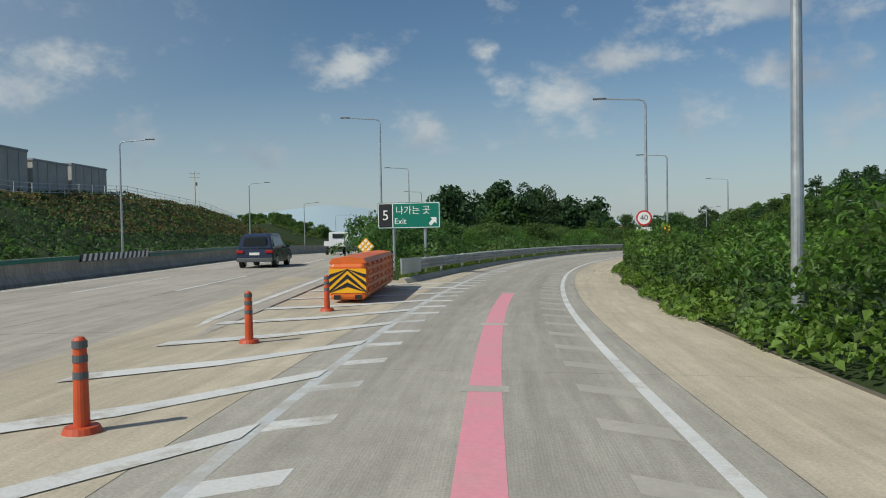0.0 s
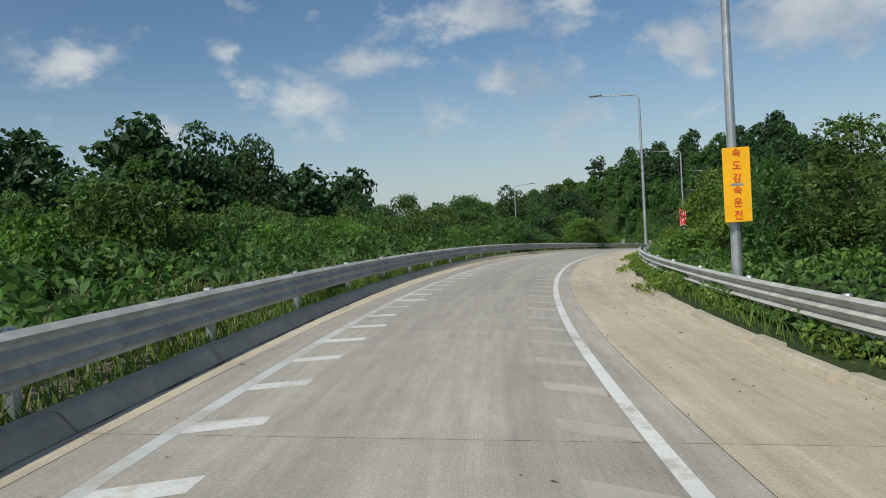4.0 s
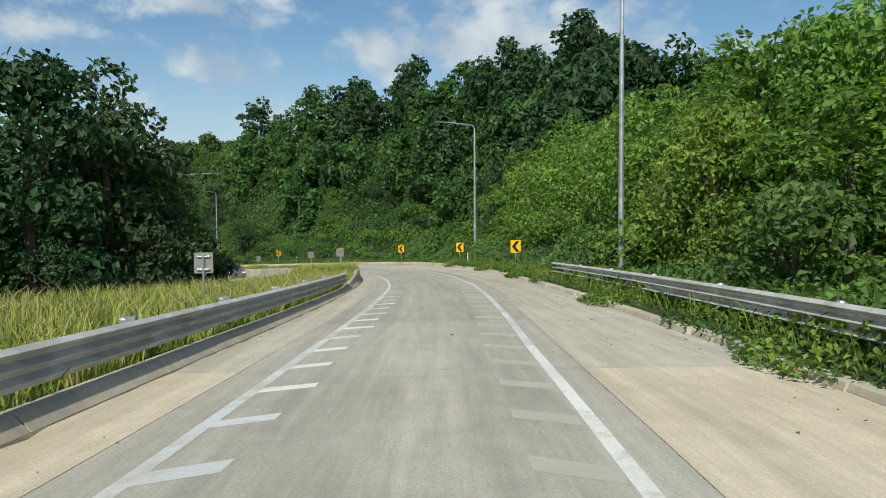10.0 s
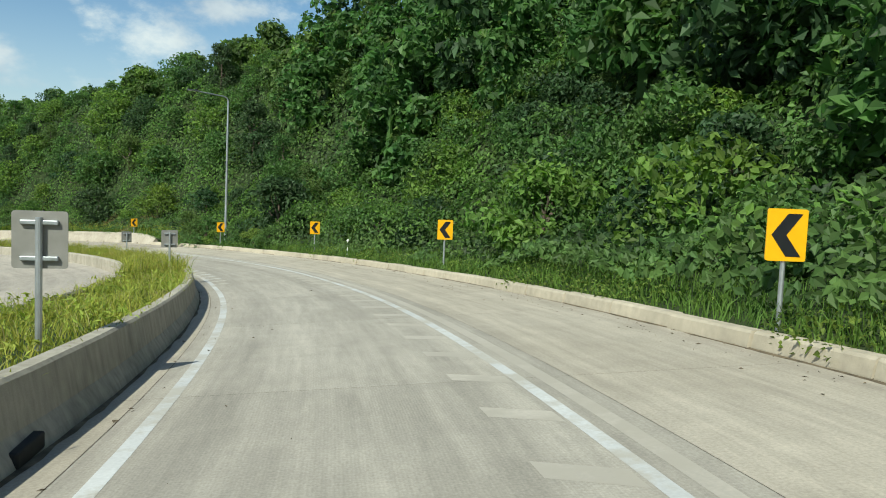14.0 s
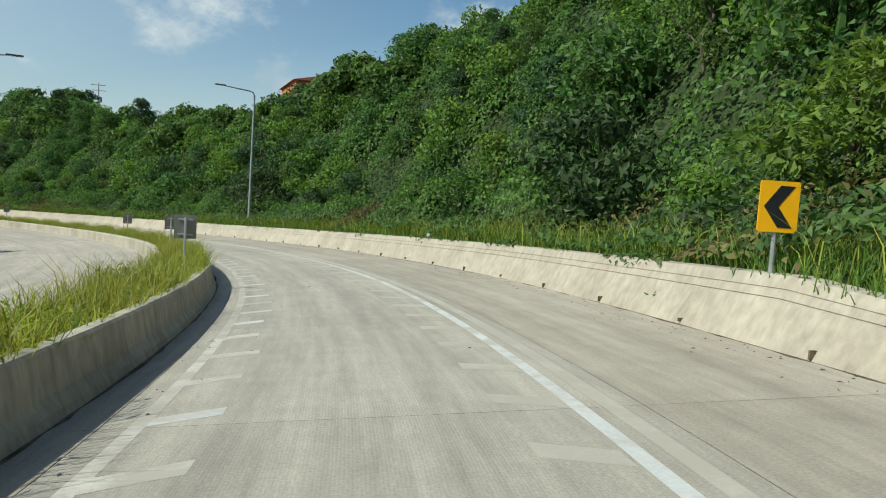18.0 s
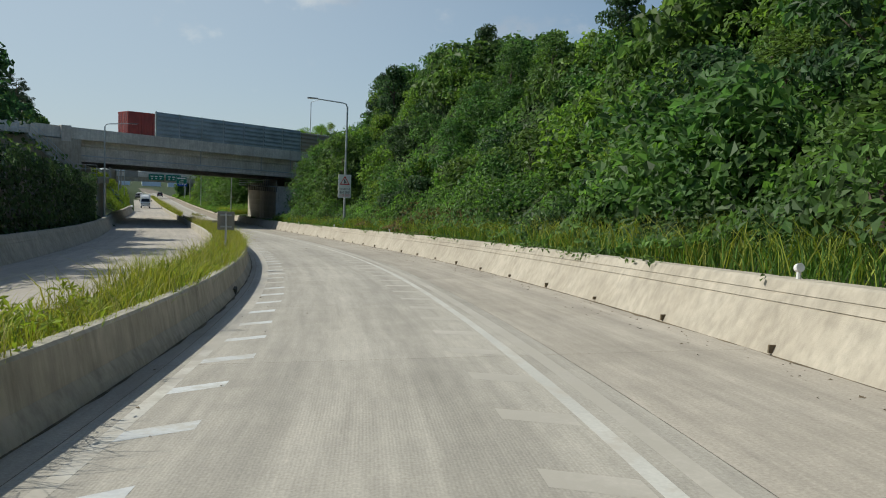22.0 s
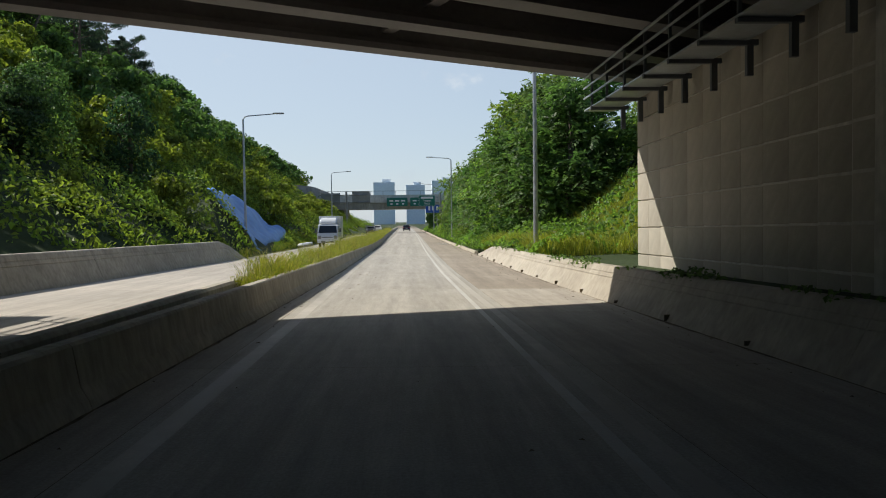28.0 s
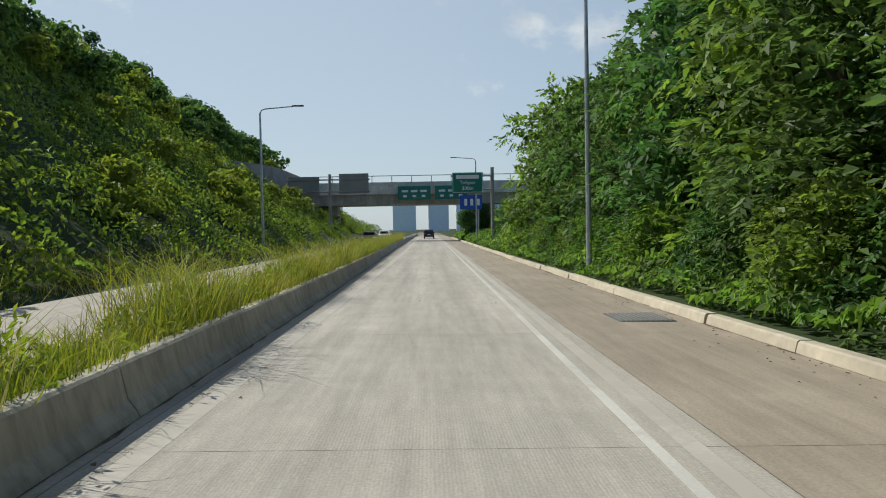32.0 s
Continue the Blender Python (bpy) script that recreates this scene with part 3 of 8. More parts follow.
R_TOP = [(90, 0), (125, 0.8), (150, 1.6), (165, 4.0), (178, 9), (200, 15), (240, 18.5), (278, 19), (300, 16.8), (330, 13.6), (346, 12.4), (362, 10.2), (375, 10.2), (390, 12), (403, 15), (416, 15), (426, 10), (456, 9), (468, 13), (520, 12), (560, 6), (640, 0)]
R_RUN = [(90, 20), (180, 18), (260, 16), (300, 12), (400, 11), (424, 9), (456, 9), (470, 14), (560, 18)]
R_BERM = [(150, 5), (180, 3.2), (260, 2.4), (290, 1.2), (400, 1.0), (456, 1.5), (520, 1)]
R_LIFT = [(60, 0.1), (205, 0.15), (272, 0.2), (281, 0.75), (425, 0.75), (455, 0.64), (470, 0.62), (476, 0.45), (480, 0.2), (482, 0.12), (640, 0.1)]
L_TOP = [(440, 12), (470, 22.5), (520, 24), (560, 23), (605, 22), (640, 19), (700, 10), (760, 0)]


M_TOP = [(-60, 0), (0, 6.5), (60, 7.2), (90, 7.4), (120, 9.4), (160, 9.6), (185, 8.2), (205, 5.2), (225, 1.8), (240, 0)]
T_FOOT = [(478, -9.8), (484, -10.1), (491, -11.2), (498, -11.3), (508, -12.2)]
T_CAP = [(478, 0), (482, 3.8), (497, 3.9), (500, 3.4), (503, 2.1), (508, 0.15), (509, 0)]


def ground_z(x, y, lift=True):
    x, y = np.asarray(x, float), np.asarray(y, float)
    s, d = nearest(x, y)
    zr = np.interp(s, LINE_S, LINE_Z)
    bank = np.interp(s, LINE_S, LINE_B)
    zr = zr - bank * np.clip(d, -14, 8)
    re = tab(RIGHT_EDGE, s)
    le = np.where(s < 150, np.where(s < 22, -3.3, tab(LEFT_EDGE, s)), tab(FAR_LANE_EDGE, s) - 0.5)
    ur, ul = d - re - 0.3, le - d
    back = (1 - 0.8 * ease((ur - 13) / 12) * ease((228 - s) / 36)) * (1 - 0.75 * ease((ur - 24) / 22))
    right = zr + tab(R_TOP, s) * back * ease((ur - tab(R_BERM, s)) / tab(R_RUN, s) * 0.75)
    if lift:
        right = np.maximum(right, np.where((s > 60) & (s < 640) & (ur < 7), zr + tab(R_LIFT, s) + 0.05 * np.clip(ur, 0, 4), -1e3))
    # expressway
    v = -(x + 14.6) * math.sin(MAIN_TURN) + y * math.cos(MAIN_TURN)
    u = (x + 14.6) * math.cos(MAIN_TURN) + y * math.sin(MAIN_TURN)
    zm = main_z(v)
    edge = np.abs(u) - 12.5
    w = ease(ul / (ul + np.maximum(edge, 0.01) + 0.5))
    left = zr * (1 - w) + zm * w
    hill_left = zm + tab(M_TOP, v) * ease((-u - 13) / 25)
    left = np.where(u < -12.5, np.where(s < 425, hill_left, zr), left)
    late = (s > 436)
    bank_cut = np.clip((tab(T_FOOT, s) - d) * 1.25, 0, tab(T_CAP, s))
    left = np.where(late, zr + np.maximum(tab(L_TOP, s) * rise(np.maximum(ul - 1.2, 0) / 36), bank_cut), left)
    inner = np.where((ur < 0) & (ul < 0), zr - 0.3, np.where(ur >= 0, right - 0.05, left - 0.05))
    on_main = (edge < 0) & (s < 425)
    z = np.where(on_main, np.minimum(zm - 0.25, np.where((ur < 0) & (ul < 0), zr - 0.3, 1e3)), inner)
    under = (s > 414) & (s < 464) & (np.abs(u) < 13.5)
    z = np.where(under, np.where((d > -18) & (d < 9.6), zr - 0.3, zm - 0.3), z)
    return z


def grid_lines(lo, hi, fine_lo, fine_hi, step):
    a = list(np.arange(fine_lo, fine_hi + 0.01, step))
    k = step
    while a[-1] < hi:
        k *= 1.35
        a.append(a[-1] + k)
    k = step
    while a[0] > lo:
        k *= 1.35
        a.insert(0, a[0] - k)
    return np.array(a)


def grid_mesh(name, pts, uv=None, flip=False):
    """A sheet from an (n, m, 3) array of places."""
    n, m = pts.shape[:2]
    idx = np.arange(n * m).reshape(n, m)
    q = np.stack([idx[:-1, :-1], idx[:-1, 1:], idx[1:, 1:], idx[1:, :-1]], -1).reshape(-1, 4)
    if flip:
        q = q[:, ::-1]
    return raw_mesh(name, pts.reshape(-1, 3), q, uv=None if uv is None else uv.reshape(-1, 2))


def raw_mesh(name, verts, quads, smooth=False, uv=None):
    """A mesh of quads (or triangles) from arrays."""
    me = bpy.data.meshes.new(name)
    quads = np.asarray(quads, np.int32)
    k = quads.shape[1]
    me.vertices.add(len(verts))
    me.vertices.foreach_set("co", np.asarray(verts, np.float32).ravel())
    me.loops.add(quads.size)
    me.loops.foreach_set("vertex_index", quads.ravel())
    me.polygons.add(len(quads))
    me.polygons.foreach_set("loop_start", np.arange(len(quads), dtype=np.int32) * k)
    me.polygons.foreach_set("use_smooth", np.full(len(quads), smooth))
    if uv is not None:
        layer = me.uv_layers.new(name="UVMap")
        layer.data.foreach_set("uv", np.asarray(uv, np.float32)[quads.ravel()].ravel())
    me.update(calc_edges=True)
    return me


def mesh_part(name, me, mat, parent=None, label=""):
    ob = new(name, me)
    if mat and not me.materials:
        me.materials.append(MATS[mat])
    if parent:
        ob.parent = parent
    if label:
        ob["label"] = label
    return ob


def part(name, bm, mat, parent=None, label=""):
    """Links a bmesh as one mesh object under a thing or a part."""
    me = bpy.data.meshes.new(name)
    bm.to_mesh(me)
    bm.free()
    return mesh_part(name, me, mat, parent, label)


def ground():
    xs = grid_lines(-3500, 3500, -90, 150, 2.5)
    ys = grid_lines(-3500, 3500, -30, 420, 2.5)
    X, Y = np.meshgrid(xs, ys, indexing="ij")
    Z = ground_z(X, Y, False)
    me = grid_mesh("ground", np.stack([X, Y, Z], -1), flip=True)
    ob = mesh_part("ground", me, "soil")
    tagged(ob, "brown soil and low green growth beside the ramp", "ground", kind="structure")
    return ob


GROUND = ground()


def verge():
    """The narrow bank behind kerb and wall, finer than the ground's sheet."""
    ss = np.arange(60, 641, 1.5)
    off = np.array([0.2, 0.5, 1.2, 2.2, 3.4, 4.8, 6.6])
    S = np.repeat(ss[:, None], len(off), 1)
    O = np.maximum(off[None], np.where((S > 277) & (S < 482), 0.5, 0.2) + 0.001 * off[None])
    p = ramp_xyz(S, tab(RIGHT_EDGE, S) + O)
    z = ground_z(p[..., 0], p[..., 1])
    z[:, 0] = np.minimum(z[:, 0], z[:, 1])
    z = np.maximum(z, (p[..., 2] + tab(R_LIFT, S) - 0.06)) + 0.02
    z[:, -1] -= 0.5
    o = mesh_part("verge", grid_mesh("verge", np.stack([p[..., 0], p[..., 1], z], -1), flip=True), "soil")
    tagged(o, "soil bank behind the kerb and barrier wall", "verge", kind="structure")




# ---- swept pieces along the ramp ----
def strip(name, s0, s1, d0, d1, h0=0.0, h1=0.0, step=2.0, cols=2, place=None):
    """A sheet between two offsets (numbers or functions of s)."""
    place = place or ramp_xyz
    ss = np.linspace(s0, s1, max(2, int(abs(s1 - s0) / step) + 1))
    a = d0(ss) if callable(d0) else np.full_like(ss, d0)
    b = d1(ss) if callable(d1) else np.full_like(ss, d1)
    k = np.linspace(0, 1, cols)
    D = a[:, None] * (1 - k) + b[:, None] * k
    H = h0 * (1 - k) + h1 * k
    S = np.repeat(ss[:, None], cols, 1)
    return grid_mesh(name, place(S, D, np.repeat(H[None], len(ss), 0)), uv=np.stack([D, S], -1), flip=True)


def sweep(name, profile, s0, s1, base, step=2.0, place=None, scale=None, side=1, caps=True):
    """A bar with the cross-section profile (offset, height) along the road. scale(s) shrinks the heights at the ends."""
    place = place or ramp_xyz
    ss = np.linspace(s0, s1, max(2, int(abs(s1 - s0) / step) + 1))
    b = base(ss) if callable(base) else np.full_like(ss, base)
    f = scale(ss) if scale else np.ones_like(ss)
    prof = np.array(profile, float)
    n, m = len(ss), len(prof)
    D = b[:, None] + side * prof[None, :, 0]
    H = prof[None, :, 1] * f[:, None]
    pts = place(np.repeat(ss[:, None], m, 1), D, H)
    idx = np.arange(n * m).reshape(n, m)
    nxt = np.roll(idx, -1, 1)
    quads = np.stack([idx[:-1], idx[1:], nxt[1:], nxt[:-1]], -1).reshape(-1, 4)
    if side < 0:
        quads = quads[:, ::-1]
    me = bpy.data.meshes.new(name)
    faces = quads.tolist()
    if caps:
        faces += [idx[0].tolist() if side > 0 else idx[0][::-1].tolist(), idx[-1][::-1].tolist() if side > 0 else idx[-1].tolist()]
    me.from_pydata(pts.reshape(-1, 3).tolist(), [], faces)
    me.update()
    return me


def fn(rows, add=0.0):
    return lambda s: tab(rows, s) + add


def empty(name, m, label, category, group="", kind=""):
    ob = new(name)
    ob.matrix_world = m
    return tagged(ob, label, category, group, kind)


I4 = Matrix.Identity(4)


def roads():
    road = empty("road", I4, "pale grey concrete exit ramp with tined slabs and worn markings", "road", kind="structure")
    pav = empty("pavement", I4, "tan concrete shoulder beside the ramp", "pavement", kind="structure")
    bed = mesh_part("road_bed", strip("road_bed", -60, 900, -4.5, lambda s: tab(RIGHT_EDGE, s) + 0.3, -0.035, -0.035, 3, 4), "joint_dark", road)
    joint = lambda s: tab(RIGHT_LINE, s) + np.where(s < 170, 0.42, 0.55)
    inner = lambda s: tab(LEFT_LINE, s) - np.where(s < 190, 0.5, 0.28)
    left = lambda s: np.where(s < 24, -3.3, tab(LEFT_EDGE, s) - 0.25)
    s = -58.0
    while s < 700:
        n = 6.0 if s < 560 else 20.0
        mesh_part("slab", strip("slab", s + 0.004, s + n - 0.004, left, lambda q: inner(q) - 0.004, 0, 0, 1.0, 2), "shoulder_concrete" if s < 158 else "shoulder_pale" if s < 270 else "shoulder_grey", pav)
        mesh_part("slab", strip("slab", s + 0.004, s + n - 0.004, lambda q: inner(q) + 0.004, lambda q: joint(q) - 0.003, 0, 0, 1.0, 4), "lane_concrete", road)
        mesh_part("slab", strip("slab", s + 0.004, s + n - 0.004, lambda q: joint(q) + 0.003, fn(RIGHT_EDGE, 0.1), 0, 0, 1.0, 3), "shoulder_concrete" if s < 158 else "shoulder_pale" if s < 270 else "shoulder_grey" if s < 452 else "shoulder_brown", pav)
        s += n
    # the lane beyond the planted strip
    far = empty("far_road", I4, "concrete lane of the opposite ramp beyond the planted strip", "road", kind="structure")
    s = 152.0
    while s < 700:
        n = 6.0 if s < 500 else 20.0
        mesh_part("slab", strip("slab", s + 0.004, s + n - 0.004, fn(FAR_LANE_EDGE), fn(FAR_LANE_NEAR), -0.02, -0.02, 1.5, 5), "main_concrete", far)
        s += n
    # expressway
    main = empty("expressway", I4, "wide concrete expressway with lane lines", "road", kind="structure")
    for u0, u1 in ((-10.6, -7.0), (-7.0, -3.6), (-3.6, -0.9), (0.9, 3.95), (3.95, 6.95), (6.95, 10.9)):
        for k in range(-12, 54):
            v = k * 12.0
            mesh_part("slab", strip("slab", v, v + 11.98, u0 + 0.01, u1 - 0.01, 0.0, 0.0, 6.0, 2, place=main_xyz), "main_concrete", main)


verge()
roads()


def sheet_arrays(s0, s1, d0, d1, h, skew=0.0):
    """Corners of one small sheet, and its face."""
    S = np.array([s0, s0 + max(skew, 0), s1 + max(skew, 0), s1]) + max(-skew, 0) * np.array([1, 0, 0, 1])
    D = np.array([d0(s0), d1(s0), d1(s1), d0(s1)], float)
    return ramp_xyz(S, D, h), np.array([[0, 1, 2, 3]])


def markings():
    paint = empty("road_marking", I4, "worn white edge lines and speed-slowing ticks on the ramp", "road marking", kind="structure")
    rl, ll = fn(RIGHT_LINE), fn(LEFT_LINE)
    for s0, s1, mat, old in ((-58, 160, "paint_edge", "paint_worn"), (160, 240, "paint_worn", "paint_worn"), (240, 300, "paint_worn", "paint_faded"), (300, 345, "paint_thin", "paint_faded")):
        mesh_part("edge_line", strip("edge_line", s0, s1, lambda s: rl(s) - 0.068, lambda s: rl(s) + 0.068, 0.0016, 0.0016, 1.0), mat, paint)
        mesh_part("edge_line", strip("edge_line", s0, s1, lambda s: ll(s) - 0.065, lambda s: ll(s) + 0.065, 0.0016, 0.0016, 1.0), old, paint)
    mesh_part("edge_line", strip("edge_line", 345, 700, lambda s: ll(s) - 0.1, lambda s: ll(s) + 0.1, 0.0016, 0.0016, 1.0), "paint_ghost", paint)
    mesh_part("edge_line", strip("edge_line", 345, 440, lambda s: rl(s) - 0.06, lambda s: rl(s) + 0.06, 0.0016, 0.0016, 1.0), "paint_thin", paint)
    mesh_part("edge_line", strip("edge_line", 440, 700, lambda s: rl(s) - 0.05, lambda s: rl(s) + 0.05, 0.0016, 0.0016, 1.0), "paint_thin", paint)
    # old line beside the repainted one
    mesh_part("old_line", strip("old_line", 200, 640, lambda s: rl(s) + 0.2, lambda s: rl(s) + 0.36, 0.001, 0.001, 1.0), "paint_ghost", paint)
    s = 32.0 - 33 * 1.46
    verts, quads = [], []
    late = False
    while s < 415:
        if s > 236 and not late:
            s, late = 236.6, True
        fade = ("paint_edge" if random.random() < 0.62 else "paint_worn") if s < 172 else "paint_worn" if random.random() < (0.5 if s < 338 else 0.75) else "paint_faded"
        if (-10 < s < 176) or (236 < s < 402):
            v, q = sheet_arrays(s, s + random.uniform(0.27, 0.33), lambda q: ll(q) + 0.06, lambda q, w=random.uniform(0.5, 0.62): ll(q) + w, 0.0014, 0.3)
            mesh_part("tick", raw_mesh("tick", v, q), fade, paint)
        v, q = sheet_arrays(s, s + 0.36, lambda q: rl(q) - 0.66, lambda q: rl(q) - 0.1, 0.0012, -0.3)
        quads.append(q + 4 * len(verts))
        verts.append(v)
        s += (1.522 if late else 1.543) / float(smooth_at(STRETCH, s))
    tagged(mesh_part("tick_row", raw_mesh("tick_row", np.concatenate(verts), np.concatenate(quads)), "paint_ghost", paint), kind="stuff")
    mesh_part("guide_line", strip("guide_line", -20, 20.0, lambda q: -0.22 - 0.008 * q, lambda q: 0.12 - 0.008 * q, 0.002, 0.002, 1.0), "paint_pink", paint, "faded pink guide line")
    for s in (-5.5, 0.9, 6.9, 12.4, 20.0):
        mesh_part("guide_dash", strip("guide_dash", s, s + 0.28, -0.29 - 0.008 * s, 0.19 - 0.008 * s, 0.003, 0.003, 0.3), "paint_faded", paint)
    mesh_part("repair_strip", strip("repair_strip", 260.0, 260.22, lambda q: tab(LEFT_LINE, q) + 0.2, lambda q: tab(RIGHT_LINE, q) + 0.4, 0.001, 0.001, 0.2), "paint_faded", paint, "pale mortar strip across the lane")
    lanes = empty("lane_marking", I4, "white lane lines and gore stripes of the expressway", "road marking", kind="structure")
    for u, dash in ((10.35, 0), (6.95, 1), (3.95, 1), (1.35, 0), (-1.35, 0), (-3.6, 1), (-7.0, 1), (-10.4, 0)):
        if dash:
            for k in range(-3, 30):
                mesh_part("lane_dash", strip("lane_dash", k * 20.0 + 1.5, k * 20.0 + 9.5, u - 0.075, u + 0.075, 0.006, 0.006, 4.0, place=main_xyz), "paint_white", lanes)
        else:
            mesh_part("edge_line", strip("edge_line", -60, 400, u - 0.09, u + 0.09, 0.006, 0.006, 6.0, place=main_xyz), "paint_white", lanes)


markings()


def box(bm, c, size, m=None, bevel=0.0):
    r = bmesh.ops.create_cube(bm, size=1.0, matrix=(m or I4) @ Matrix.Translation(c) @ Matrix.Diagonal((*size, 1)))
    if bevel:
        edges = list({e for v in r["verts"] for e in v.link_edges})
        bmesh.ops.bevel(bm, geom=edges, offset=bevel, segments=2, affect="EDGES", profile=0.5)
    return bm


def cyl(bm, a, b, r0, r1=None, seg=12):
    a, b = Vector(a), Vector(b)
    axis = b - a
    m = Matrix.Translation((a + b) / 2) @ axis.to_track_quat("Z", "Y").to_matrix().to_4x4()
    bmesh.ops.create_cone(bm, segments=seg, radius1=r0, radius2=r0 if r1 is None else r1, depth=axis.length, matrix=m, cap_ends=True)
    return bm


def B():
    return bmesh.new()


def barriers():
    jersey = [(0, 0), (0.02, 0.05), (0.27, 0.62), (0.288, 0.625), (0.294, 0.643), (0.28, 0.648), (0.325, 0.752), (0.342, 0.756), (0.35, 0.774), (0.337, 0.778), (0.40, 0.92), (0.43, 0.95), (0.68, 0.95), (0.70, 0.92), (0.72, -0.3), (0, -0.3)]
    wall = empty("barrier_wall", I4, "weathered tan concrete barrier wall with two grooves, below the slope", "barrier wall", kind="structure")
    s = 277.0
    while s < 480:
        e = min(s + 9.0, 480)
        f = lambda q: np.clip(np.minimum((q - 273) / 7.0, (480.8 - q) / 8.5), 0.08, 1) * np.interp(q, [425, 455], [0.88, 0.76])
        mesh_part("wall_panel", sweep("wall_panel", jersey, s + 0.003, e - 0.003, fn(RIGHT_EDGE), 1.5, scale=f), "wall_concrete", wall)
        s = e
    planter = [(0, -0.3), (0, 0), (0.03, 0.08), (0.10, 0.2), (0.16, 0.55), (0.19, 0.58), (0.34, 0.58), (0.36, 0.55), (0.36, -0.3)]
    strip_wall = empty("planter_barrier", I4, "low grey concrete barrier along the planted median strip", "barrier", kind="structure")
    s = 177.0
    while s < 700:
        e = s + 9.0
        f = lambda q: np.clip((q - 174) / 12.0, 0.25, 1) * np.interp(q, [452, 486], [1.0, 0.76])
        mesh_part("barrier_panel", sweep("barrier_panel", planter, s + 0.01, e - 0.01, fn(LEFT_EDGE), 1.5, scale=f, side=-1), "barrier_concrete", strip_wall)
        if s > 184:
            mesh_part("barrier_panel", sweep("barrier_panel", [(0, -0.3), (0, 0.5), (0.05, 0.55), (0.2, 0.55), (0.25, 0.5), (0.28, -0.3)], s + 0.01, e - 0.01, fn(FAR_LANE_NEAR), 1.5, scale=f, side=1), "barrier_concrete", strip_wall)
        s = e
    for s0, s1, h0, h1 in ((150, 187, 0.08, 0.1), (187, 470, 0.4, 0.4), (470, 700, 0.29, 0.29)):
        soil = mesh_part("planter_soil", strip("planter_soil", s0, s1, lambda q: tab(FAR_LANE_NEAR, q) + 0.2, lambda q: tab(LEFT_EDGE, q) - 0.3, h0, h1, 2.0, 5), "soil")
        tagged(soil, "brown soil fill of the planted median strip", "soil", kind="structure")
    outer = empty("outer_barrier", I4, "grey concrete barrier along the far lane", "barrier", kind="structure")
    s = 330.0
    while s < 470:
        mesh_part("barrier_panel", sweep("barrier_panel", jersey, s + 0.01, s + 8.99, fn(FAR_LANE_EDGE), 1.5, side=-1, scale=lambda q: np.clip((475.5 - q) / 4.5, 0.3, 1)), "barrier_concrete", outer)
        s += 9.0
    kerb = empty("kerb", I4, "pale broken concrete kerb along the shoulder", "kerb", kind="structure")
    low = [(0, -0.2), (0, 0.02), (0.03, 0.17), (0.06, 0.2), (0.22, 0.2), (0.25, -0.2)]
    for s0, s1, k in ((60, 205, 0.5), (205, 277, 1.15), (480, 640, 0.9)):
        s = s0
        while s < s1:
            n = random.choice((0.9, 1.3, 2.0)) if s < 205 else 2.0 if s < 300 else 3.0
            j = random.uniform(-0.07, 0.07) if s < 205 else random.uniform(-0.03, 0.03)
            e = min(s + n, s1) - 0.015
            tilt = random.uniform(-0.2, 0.2) if s < 205 else random.uniform(-0.06, 0.06)
            if n:
                mesh_part("kerb_stone", sweep("kerb_stone", [(a, b * k * (0.9 + 2 * abs(j))) for a, b in low], s + 0.015, e, fn(RIGHT_EDGE, j), 1.0, scale=lambda q, a=s, c=n, v=tilt: 1 + v * ((q - a) / c - 0.5)), "kerb_concrete", kerb)
            s += n
    lk = [(0, -0.2), (0, 0.01), (0.12, 0.14), (0.16, 0.16), (0.30, 0.16), (0.32, -0.2)]
    s = 23.0
    while s < 178:
        mesh_part("kerb_stone", sweep("kerb_stone", lk, s + 0.015, s + 2.985, fn(LEFT_EDGE), 1.0, side=-1), "kerb_concrete", kerb)
        s += 3.0
    med = empty("median_barrier", I4, "grey concrete median barrier of the expressway", "barrier", kind="structure")
    board = empty("hatch_board", I4, "black and white hatched warning board on the median barrier", "warning board")
    part("board", box(B(), (0, 0, 0), (0.04, 7.0, 0.3), Matrix.Translation(Vector(main_xyz(33.5, 0.17, 0.82).tolist())) @ Matrix.Rotation(MAIN_TURN, 4, "Z")), "sign_black", board)
    for k in range(14):
        q = [main_xyz(30.1 + 0.5 * k + a, 0.196, h) for a, h in ((0, 0.67), (0.25, 0.67), (0.4, 0.97), (0.15, 0.97))]
        mesh_part("stripe", raw_mesh("stripe", np.array(q).reshape(-1, 3), np.array([[0, 1, 2, 3]])), "sign_white", board)
    for v in (19.5, 36.9):
        part("green_band", box(B(), (0, 0, 0), (0.05, 10.4 if v < 30 else 26.0, 0.14), Matrix.Translation(Vector(main_xyz(v + (5.2 if v < 30 else 13.3), 0.16, 0.8).tolist())) @ Matrix.Rotation(MAIN_TURN, 4, "Z")), "sign_green", board)
    for k in range(-6, 60):
        mesh_part("barrier_panel", sweep("barrier_panel", [(-0.3, -0.2), (-0.3, 0.08), (-0.12, 0.35), (-0.08, 0.9), (0.08, 0.9), (0.12, 0.35), (0.3, 0.08), (0.3, -0.2)], k * 9.0, k * 9.0 + 8.98, 0.0, 4.5, place=main_xyz), "barrier_concrete", med)

    rng = np.random.default_rng(31)
